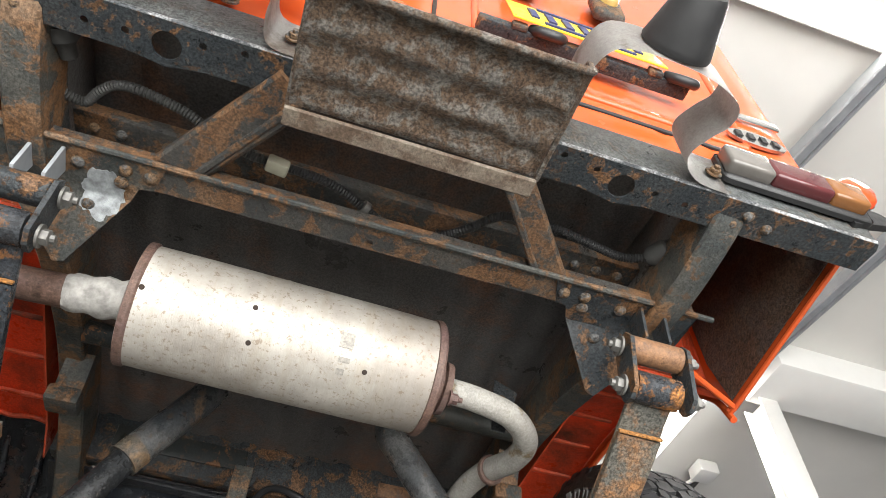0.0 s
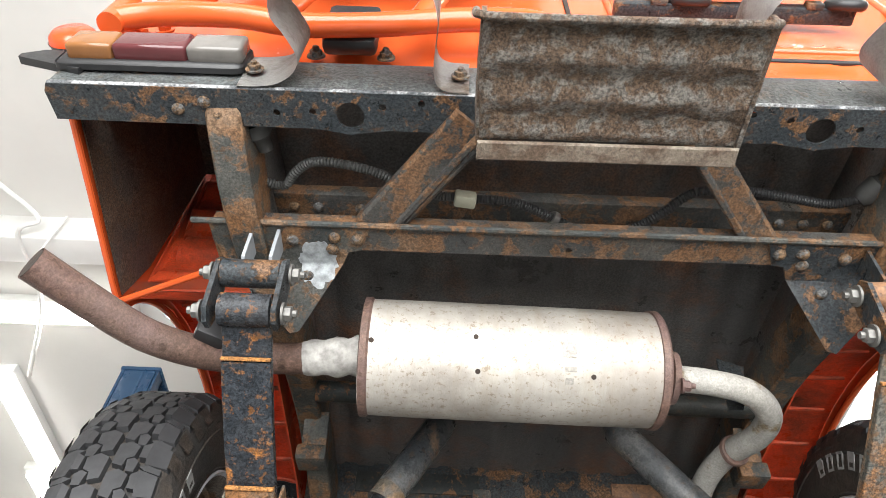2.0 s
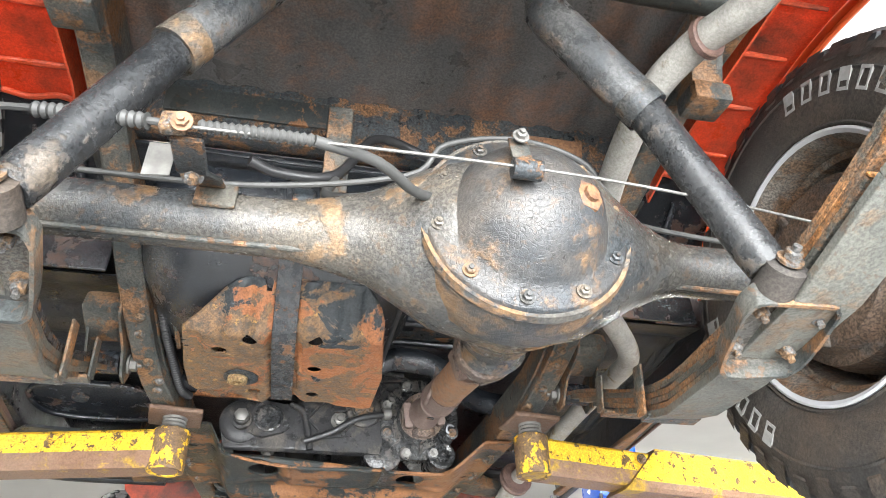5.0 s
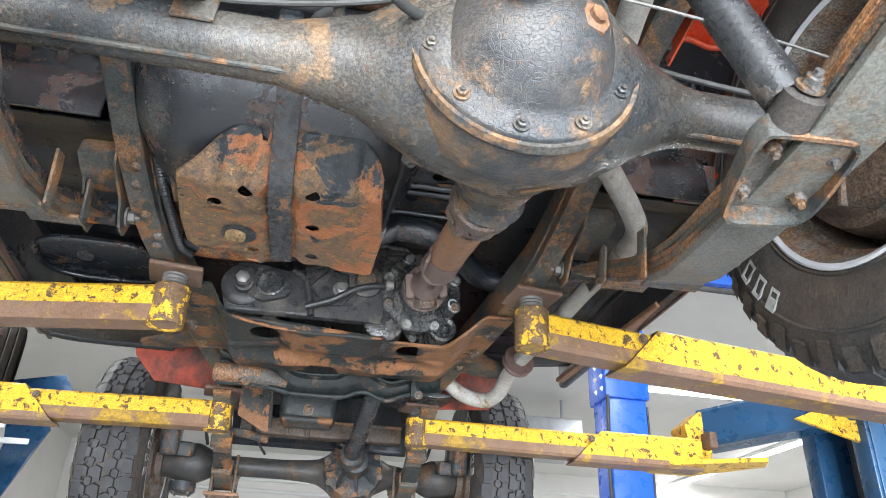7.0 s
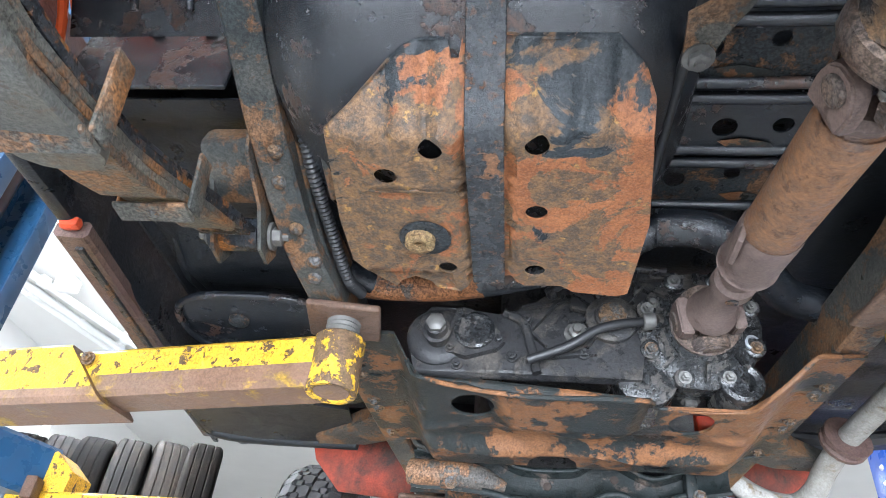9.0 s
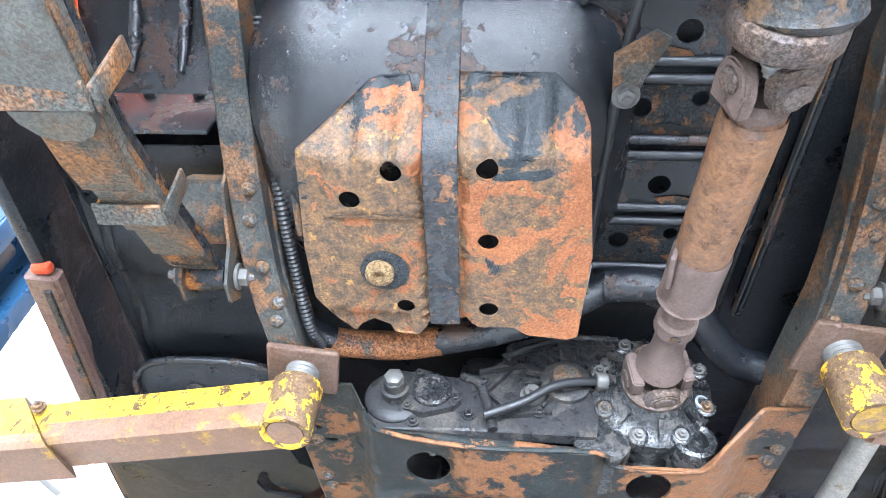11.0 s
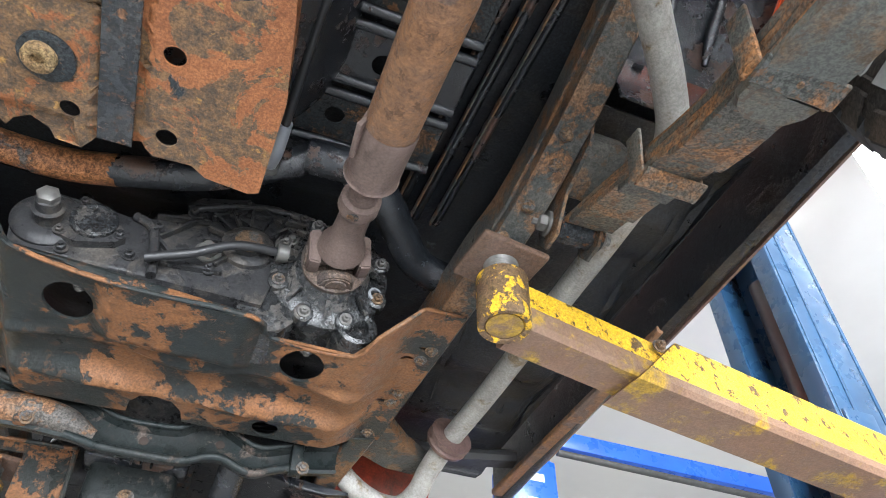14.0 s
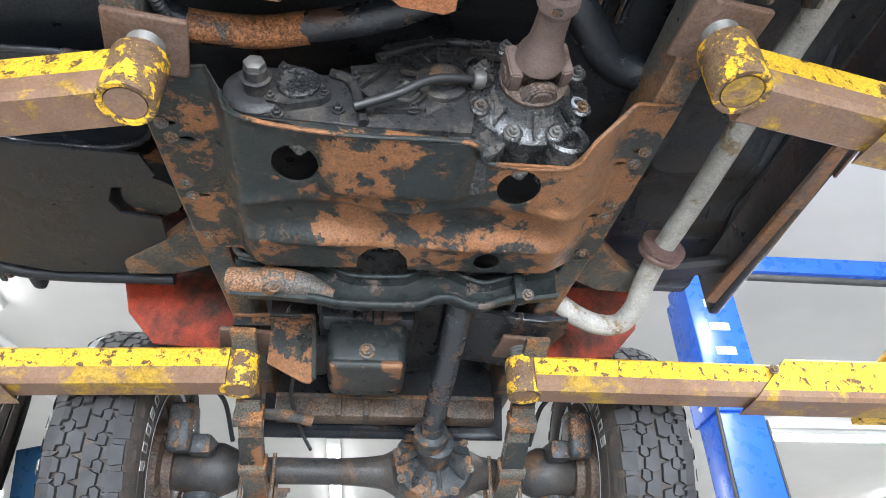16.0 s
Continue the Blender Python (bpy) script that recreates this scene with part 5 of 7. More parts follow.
    # raised outlined shapes round the side wall
    for base, n in ((148, 7), (-25, 7)):
        for k in range(n):
            a = radians(base - (k - 1) * 8.5 if base > 0 else base + 180 * 0 - (k - 4) * 8.5)
            bm = bmesh.new()
            hw = .011
            sheet(bm, [(-hw, -.017), (hw, -.017), (hw, .017), (-hw, .017)], [[(-hw + .004, -.012), (-hw + .004, .012), (hw - .004, .012), (hw - .004, -.012)]] if k % 3 else [[(-hw + .004, -.012), (-hw + .004, -.003), (hw - .004, -.003), (hw - .004, -.012)]], .003, lambda u, v, w_, a=a: Vector((0, 0, 0)) + Vector((w_, math.cos(a) * (.268 + v) - math.sin(a) * u * -1, math.sin(a) * (.268 + v) + math.cos(a) * u * -1)))
            for sx in (-1, 1):
                o = bm.copy()
                bmesh.ops.translate(o, verts=o.verts, vec=(sx * .106, 0, 0))
                part("raised_mark", o, LETTER, ty, "" if k else "raised white outlined mark", smooth=None)
            bm.free()
    bm = lathe(bmesh.new(), [(-.118, .03), (-.118, .075), (-.098, .082), (-.094, .118), (-.070, .128), (-.066, .142), (-.03, .150), (.02, .150)], (0, 0, 0), (1, 0, 0), 40)
    dr = part("brake_drum", bm, DRUM, w, "rusty brown brake drum")
    for k in range(5):
        a = radians(72 * k)
        part("fin", box(bmesh.new(), (-.098, .10 * math.cos(a), .10 * math.sin(a)), (.012, .04, .012), (math.degrees(a), 0, 0), .003), DRUM, dr)
    w.parent = car
    return w


FY, FZ = 2.30, 2.09
rw = make_wheel("rear_wheel", "rear wheel with pale grey steel rim")
WY, WZ = .245, 2.235
rw.matrix_basis = Matrix.Translation((.705, WY, WZ))
for nm, x, y, z, turn in (("rear_wheel", -.705, WY, WZ, 180), ("front_wheel", .625, FY, FZ, 0), ("front_wheel", -.645, FY, FZ, 180)):
    o = copy_thing(rw, Matrix.Translation((x, y, z)) @ Matrix.Rotation(radians(turn), 4, 'Z') @ Matrix.Rotation(radians(25 if nm[0] == 'f' else 0), 4, 'X'))
    o.name = nm
    if nm[0] == 'f':
        o["label"] = "front wheel with all-terrain tyre"

# front axle
bm = tube(bmesh.new(), [(-.55, FY, FZ), (-.12, FY, FZ), (.0, FY, FZ), (.06, FY, FZ), (.127, FY, FZ), (.19, FY, FZ), (.26, FY, FZ), (.34, FY, FZ), (.55, FY, FZ)], [.034, .034, .044, .08, .105, .08, .044, .034, .034], 28, 5)
fa = part("front_axle", bm, FRONTAXLE, car, "dark front axle casing", smooth=60)
fdn = Vector((0, -1, .12)).normalized()
fd = part("differential_nose", lathe(bmesh.new(), [(-.05, .106), (.02, .104), (.032, .098), (.036, .07), (.06, .045), (.11, .040), (.13, .042), (.135, .032)], (.127, FY - .05, FZ), fdn, 40), BLACK, fa, "black ribbed differential nose")
u, v = frame_of(fdn)
for k in range(8):
    a = radians(45 * k + 10)
    o = Vector((.127, FY - .05, FZ))
    part("rib", beam(bmesh.new(), [o + fdn * .03 + (u * math.cos(a) + v * math.sin(a)) * .092, o + fdn * .075 + (u * math.cos(a) + v * math.sin(a)) * .042], .009, .02), BLACK, fd)
    a += radians(22)
    bolt_part(fd, o + fdn * .034 + (u * math.cos(a) + v * math.sin(a)) * .096, fdn, .008, .009)
fps = part("front_propeller_shaft", cyl(bmesh.new(), (.130, 1.62, 2.215), (.110, 2.06, 2.128), .0275, seg=24), TANK, car, "black front propeller shaft")
part("shaft_flange", tube(bmesh.new(), [(.111, 2.05, 2.130), (.110, 2.08, 2.123), (.110, 2.09, 2.120), (.111, 2.13, 2.11)], [.0275, .030, .043, .043], 24, 2), BLACK, fps)
for s in SIDES:
    kn = part("steering_knuckle", lathe(bmesh.new(), [(-.10, .04), (-.07, .055), (-.04, .068), (.0, .070), (.03, .062), (.05, .055), (.09, .05)], (s * .455, FY, FZ), (s, 0, 0), 28), FRONTAXLE, fa, "grimy steering knuckle")
    part("arm", box(bmesh.new(), (s * .455, FY - .08, FZ + .03), (.06, .12, .05), (10, 0, 0), .012), BLACK, kn)
    part("cap", lathe(bmesh.new(), [(0, .045), (.03, .045), (.04, .03)], (s * .455, FY, FZ - .068), (0, 0, -1), 16), BLACK, kn)
    for k in range(4):
        a = radians(45 + 90 * k)
        bolt_part(kn, (s * .455 + .033 * math.cos(a), FY + .033 * math.sin(a), FZ - .10), (0, 0, -1), .007, .008)
    part("brake_caliper", box(bmesh.new(), (s * .50, FY - .13, FZ + .06), (.06, .09, .12), (15, 0, 0), .015, 3), BLACK, kn, "dark brake caliper")
    wire(kn, "brake_hose", [(s * .49, FY - .14, FZ + .12), (s * .47, FY - .17, FZ + .16), (s * .41, FY - .15, FZ + .13), (s * .39, FY - .05, FZ + .06)], .006, BLACKPLASTIC, "black brake hose", seg=8)
    # front springs
    fs = part("front_leaf_spring", beam(bmesh.new(), smooth_path([(s * .315, 1.76, 2.20), (s * .316, 1.95, 2.155), (s * .317, 2.12, 2.085), (s * .317, FY, 2.045), (s * .317, 2.5, 2.08), (s * .315, 2.85, 2.2)], 4), .052, .014, bevel=.002), SPRING, car, "rusty front leaf spring pack")
    for k, (y0, y1) in enumerate(((1.84, 2.76), (1.96, 2.64), (2.06, 2.54), (2.14, 2.46))):
        def zz(y):
            return float(np.interp(y, [1.76, 1.95, 2.12, FY, 2.5, 2.85], [2.20, 2.155, 2.085, 2.045, 2.08, 2.2])) - .010 * (k + 1)
        part("leaf", beam(bmesh.new(), [(s * .317, y0 + (y1 - y0) * i / 8, zz(y0 + (y1 - y0) * i / 8)) for i in range(9)], .054, .009, bevel=.001), SPRING if k % 2 else SKID, fs)
    for y in (2.0, 2.16):
        z = float(np.interp(y, [1.76, 1.95, 2.12, FY], [2.20, 2.155, 2.085, 2.045]))
        part("spring_clip", box(bmesh.new(), (s * .317, y, z - .018), (.066, .026, .05), (-18, 0, 0), .004), SPRING, fs)
    up = part("u_bolt_plate", box(bmesh.new(), (s * .317, FY, 1.985), (.115, .13, .012), None, .003), SHAFT, fs, "rusty spring plate")
    for dx in (-.038, .038):
        for dy in (-.045, .045):
            bolt_part(up, (s * .317 + dx, FY + dy, 1.979), (0, 0, -1), .010, .014)
            part("u_bolt", cyl(bmesh.new(), (s * .317 + dx, FY + dy, 1.985), (s * .317 + dx, FY + dy, 2.12), .0055, seg=10), BOLTRUST, up)

# rear leaf springs: leaves, clips, plate and shock absorber
SP = [(.458, -.388, 2.306), (.456, -.25, 2.232), (.453, -.10, 2.165), (.450, .08, 2.115), (.455, .275, 2.108), (.478, .45, 2.130), (.500, .62, 2.188), (.508, .80, 2.268), (.510, .935, 2.318)]
sy, sz = [p[1] for p in SP], [p[2] for p in SP]


def spring_at(y):
    return float(np.interp(y, sy, [p[0] for p in SP])), float(np.interp(y, sy, sz))


for s in SIDES:
    rs = part("rear_leaf_spring", beam(bmesh.new(), smooth_path(mir(s, SP), 4), .070, .008, bevel=.001), SPRINGBLACK if s < 0 else SPRING, car, "rusty rear leaf spring pack")
    for y in (-.388, .935):
        x, z = spring_at(y)
        part("spring_eye", lathe(bmesh.new(), [(-.036, .024), (.036, .024)], (s * x, y, z + .004), (1, 0, 0), 20), SPRINGBLACK, rs)
    HELP0, HELP1 = -.07, .545
    for k, (y0, y1) in enumerate(((-.33, .90), (-.16, .85), (-.05, .78), (.12, .68), (HELP0, HELP1))):
        n = 12
        pts = []
        for i in range(n + 1):
            y = y0 + (y1 - y0) * i / n
            x, z = spring_at(y)
            pts.append((s * x, y, z - .0098 * (k + 1) - (.003 if k == 4 else 0)))
        thick = .0094 if k < 4 else .012
        leaf = part("leaf", beam(bmesh.new(), pts, .0705 if k < 4 else .080, thick, bevel=.001), (SPRINGBLACK if s < 0 and k < 1 else SPRING) if k < 4 else HELPER, rs, "thick lower helper leaf with rounded ends" if k == 4 else "")
        if k == 4:
            for end, sg_ in ((0, -1), (-1, 1)):
                px_, py_, pz_ = pts[end]
                dz = (pts[end][2] - pts[end - sg_][2]) / (pts[end][1] - pts[end - sg_][1])
                half_ = [(.040, 0), (.038, .016), (.028, .031), (.012, .039), (-.012, .039), (-.028, .031), (-.038, .016), (-.040, 0)]
                part("leaf_end", sheet(bmesh.new(), half_, [], .012, lambda u, v, w, px_=px_, py_=py_, pz_=pz_, dz=dz, sg_=sg_: Vector((px_ + u, py_ + sg_ * v, pz_ + sg_ * v * dz + w))), HELPER, leaf)
        if k < 3:
            part("leaf_tip", box(bmesh.new(), (pts[0][0], pts[0][1] - .003, pts[0][2] + .004), (.071, .004, .0075), (-25, 0, 0), .001), worn("orange_rust_edge", (.40, .17, .05), (.45, .2, .06), .5, 30), rs)
    for y, k in ((-.13, 2), (.525, 4), (.725, 3)):
        W_ = .046 if k == 4 else .041
        x, z = spring_at(y)
        sl = (spring_at(y + .05)[1] - spring_at(y - .05)[1]) / .1
        ang = math.degrees(math.atan(sl))
        cl = part("spring_clip", beam(bmesh.new(), [(s * (x - W_), y, z - .0098 * k - .016), (s * (x + W_), y, z - .0098 * k - .016)], .030, .006, bevel=.002), BLACK if s < 0 and y < 0 else SPRING, rs, "bent steel spring clip")
        for dx in (-W_, W_):
            h = .05 if y < 0 else .085 if k == 4 else .07
            part("clip_side", box(bmesh.new(), (s * x + dx, y, z - .009 * k - .012 + h / 2), (.005, .028, h), (ang * .5, 0, 0), .002), SPRING, cl)
        rivet_part(cl, (s * x, y, z - .009 * k - .0125), (0, 0, -1), .010)
    # spring plate with U-bolts
    def seat(u, v, w, s=s):
        return Vector((s * u, v, 2.078 - (v - .115) * .20 + w))
    rim = [(.366, .118), (.370, .102), (.382, .096), (.454, .092), (.466, .097), (.473, .112), (.480, .180), (.473, .206), (.458, .214), (.404, .222), (.390, .215), (.382, .20)]
    up = part("u_bolt_plate", sheet(bmesh.new(), rim, [], .006, lambda u, v, w: seat(u, v, w)), AXLE, rs, "cupped spring plate with rusty rim")
    wall = smooth_path([seat(a, c, 0) for a, c in rim + rim[:1]], 3)
    bm = bmesh.new()
    lows, tops = [], []
    mid_ = sum(wall[:-1], Vector()) / (len(wall) - 1)
    for p in wall[:-1]:
        out_ = (p - mid_).normalized() * .004
        lows.append((bm.verts.new(p + Vector((0, 0, -.024)) - out_ * .2), bm.verts.new(p + out_ + Vector((0, 0, -.024)))))
        tops.append((bm.verts.new(p + Vector((0, 0, .004)) - out_ * .2), bm.verts.new(p + out_ + Vector((0, 0, .004)))))
    for i in range(len(lows)):
        k = (i + 1) % len(lows)
        bm.faces.new((lows[i][0], lows[k][0], lows[k][1], lows[i][1]))
        bm.faces.new((lows[i][0], tops[i][0], tops[k][0], lows[k][0]))
        bm.faces.new((lows[i][1], lows[k][1], tops[k][1], tops[i][1]))
    part("rim_flange", bm, RAIL, up, "folded dusty rim")
    for x in (.392, .462):
        for y in (.125, .188):
            bolt_part(up, seat(x, y, 0), (0, -.2, -1), .0085, .016)
    # spring hanger bracket on the rail
    hg = part("spring_bracket", sheet(bmesh.new(), [(.78, 2.40), (.95, 2.36), (.975, 2.315), (.955, 2.285), (.92, 2.285), (.88, 2.33), (.80, 2.355)], [], .005, lambda a, b, w, s=s: Vector((s * (.462 + w), a, b))), RAIL, rs, "rusty spring bracket")
    part("side_plate", sheet(bmesh.new(), [(.83, 2.40), (.95, 2.36), (.975, 2.315), (.955, 2.285), (.92, 2.285), (.88, 2.33)], [], .005, lambda a, b, w, s=s: Vector((s * (.530 + w), a, b))), RAIL, hg)
    part("cross_tube", box(bmesh.new(), (s * .50, .86, 2.385), (.085, .10, .05), (-18, 0, 0), .012), RAIL, hg)
    for d, x in ((-1, .459), (1, .538)):
        bolt_part(hg, (s * x, .935, 2.32), (d * s, 0, 0), .014, .018, ZINC)
    # bump stop
    bs = part("bump_stop", box(bmesh.new(), (s * .447, .172, 2.468), (.062, .058, .034), (8, 0, 0), .006), RAIL, car, "dusty bump stop under rail")
    part("bracket", sheet(bmesh.new(), [(.15, 2.485), (.20, 2.485), (.19, 2.515), (.21, 2.545), (.12, 2.545), (.14, 2.51)], [], .05, lambda a, b, w, s=s: Vector((s * (.42 + w), a, b))), RAIL, bs)
    # shock absorber
    top, mid, bot = ((-.178, .092, 2.515), (-.287, .09, 2.318), (-.382, .07, 2.085)) if s < 0 else ((.160, .082, 2.50), (.293, .094, 2.335), (.388, .085, 2.10))
    sh = part("rear_shock_absorber", tube(bmesh.new(), [Vector(top), Vector(top).lerp(Vector(mid), .1), Vector(mid)], [.022, .030, .030], 24, 2), SHOCK, car, "black rear shock absorber with dusty sleeve")
    part("sleeve_edge", tube(bmesh.new(), [Vector(top).lerp(Vector(mid), .86), Vector(mid)], .0308, 24, 2), AXLE, sh, "scuffed sleeve edge")
    part("lower_tube", tube(bmesh.new(), [Vector(mid).lerp(Vector(top), .05), Vector(mid).lerp(Vector(bot), .9), Vector(bot)], [.0245, .0245, .02], 24, 3), SHOCKTUBE, sh, "glossy black damper tube")
    ey = part("lower_eye", lathe(bmesh.new(), [(-.022, .014), (-.02, .024), (.02, .024), (.022, .014)], Vector(bot) + Vector((s * .008, 0, -.012)), (.0, 1, -.35), 20), RUBBER, sh)
    bolt_part(ey, Vector(bot) + Vector((s * .008, -.024, -.004)), (0, -1, .35), .0105, .014, BOLTRUST)
# shock cross tube
sx = part("shock_cross_tube", cyl(bmesh.new(), (-.44, .055, 2.545), (.44, .055, 2.545), .022, seg=24), SKID, car, "rusty painted cross tube")
for x in (-.178, .160):
    part("mount", box(bmesh.new(), (x, .065, 2.525), (.03, .05, .04), (0, 20, 0), .006), BLACK, sx)

# ---- body ----
def ribbed(x0, x1, y0, y1, z, pitch, depth, slope=.008):
    """A pressed sheet with flat ribs along y."""
    bm = bmesh.new()
    prof = [(x0, z)]
    x = x0 + pitch / 2
    while x < x1 - pitch / 2:
        prof += [(x, z), (x + slope, z - depth), (x + pitch * .55, z - depth), (x + pitch * .55 + slope, z)]
        x += pitch
    prof.append((x1, z))
    lo = [[bm.verts.new((u, y, w)) for u, w in prof] for y in (y0, y1)]
    hi = [[bm.verts.new((u, y, z + .02)) for u in (x0, x1)] for y in (y0, y1)]
    for k in range(len(prof) - 1):
        bm.faces.new((lo[0][k], lo[0][k + 1], lo[1][k + 1], lo[1][k]))
    bm.faces.new((hi[0][0], hi[0][1], hi[1][1], hi[1][0]))
    return bm


bm = ribbed(-.512, .512, -.60, .44, 2.644, .078, .006, .009)
part("rear_floor_pan", bm, FLOORPAN, car, "dark ribbed floor pan with rust stains")
for x in np.arange(-.36, .40, .052):
    part("pressed_bump", box(bmesh.new(), (float(x), -.30, 2.634), (.030, .05, .014), None, .006), FLOORPAN, bpy.data.objects["rear_floor_pan"])
st = part("floor_step", box(bmesh.new(), (0, .47, 2.60), (1.02, .05, .12), (12, 0, 0), .008), BLACK, car, "dark floor step with rusty edge")
part("rusty_ledge", box(bmesh.new(), (-.24, .445, 2.598), (.30, .012, .05), (12, 0, 0), .003), SKID, st, "flaking rusty ledge")
part("rusty_ledge", box(bmesh.new(), (.30, .445, 2.60), (.14, .012, .035), (12, 0, 0), .003), SHAFT, st, "flaking rusty ledge")
bm = sheet(bmesh.new(), [(-.508, .49), (.508, .49), (.508, .78), (.74, .78), (.74, 1.95), (-.74, 1.95), (-.74, .78), (-.508, .78)], [], .004, flat(2.53), bend=lambda u, v: .006 * math.tanh(3 * math.sin(v * 48)) if abs(u) < .32 else 0.0)
part("front_floor_pan", bm, WELL, car, "black coated floor pan")
# ribbed tunnel pieces with holes
for k, y in enumerate((.56, .68, .80, .92)):
    hz_ = [ring(.085, y + .05, .017, 16), ring(.165, y + .055, .017, 16), ring(.24, y + .05, .014, 16)] if k % 2 == 0 else [ring(.12, y + .05, .016, 16), ring(.20, y + .035, .012, 14)]
    tn = part("tunnel_panel", sheet(bmesh.new(), [(.02, y), (.29, y), (.29, y + .095), (.02, y + .095)], hz_, .004, flat(2.465 + .008 * (k % 2)), bend=lambda u, v: -.02 * math.exp(-((u - .02) / .03) ** 2)), BLACK if k % 2 else TANK, car, "black stamped panel with holes")
    for dy, r in ((.0, .009), (.095, .008)):
        part("rolled_edge", tube(bmesh.new(), [(.02, y + dy, 2.435), (.04, y + dy, 2.455), (.09, y + dy, 2.462), (.20, y + dy, 2.462), (.29, y + dy, 2.466)], r, 10, 5), TANK, tn)
    part("rust_scab", sheet(bmesh.new(), [(.10 + .03 * k, y + .078), (.13 + .03 * k, y + .072), (.17 + .03 * k, y + .08), (.18 + .03 * k, y + .092), (.12 + .03 * k, y + .093)], [], .001, flat(2.4615 + .008 * (k % 2))), SKID, tn)
for x in (.31, .345, .385):
    fb = part("floor_bead", beam(bmesh.new(), [(x, .55, 2.50), (x - .03, 1.15, 2.49)], .016, .03, bevel=.006), TANK, car, "long pressed floor bead")
    part("dusty_edge", beam(bmesh.new(), [(x - .009, .55, 2.499), (x - .039, 1.15, 2.489)], .003, .012), RAIL, fb)
for s in SIDES:
    pts = smooth_path(mir(s, [(.436, .64, 2.462), (.424, .80, 2.39), (.405, .95, 2.322), (.388, 1.10, 2.295)]), 5)
    wire(car, "brake_pipe", [(p.x - s * .012, p.y, p.z + .012) for p in pts], .0035, RAIL, "thin steel brake pipe on rail", seg=6, steps=1)
# bits above the axle
tw = part("brake_hose_bracket", box(bmesh.new(), (-.09, .36, 2.44), (.04, .02, .16), (14, 0, 0), .004), RAIL, car, "rusty brake hose bracket")
bolt_part(tw, (-.10, .345, 2.50), (0, -1, 0), .007, .008)
wire(tw, "hose", [(-.21, .29, 2.345), (-.17, .31, 2.345), (-.09, .33, 2.37), (-.03, .38, 2.50), (.05, .42, 2.52), (.10, .40, 2.47)], .008, BLACKPLASTIC, "black looped hose", seg=10)
wire(tw, "hose", [(-.09, .33, 2.36), (-.10, .28, 2.29), (-.05, .25, 2.27), (.0, .25, 2.30)], .007, HOSE, "grey brake hose", seg=10)
part("handbrake_guide", box(bmesh.new(), (-.13, .27, 2.265), (.03, .025, .03), None, .004), BLACK, axle)

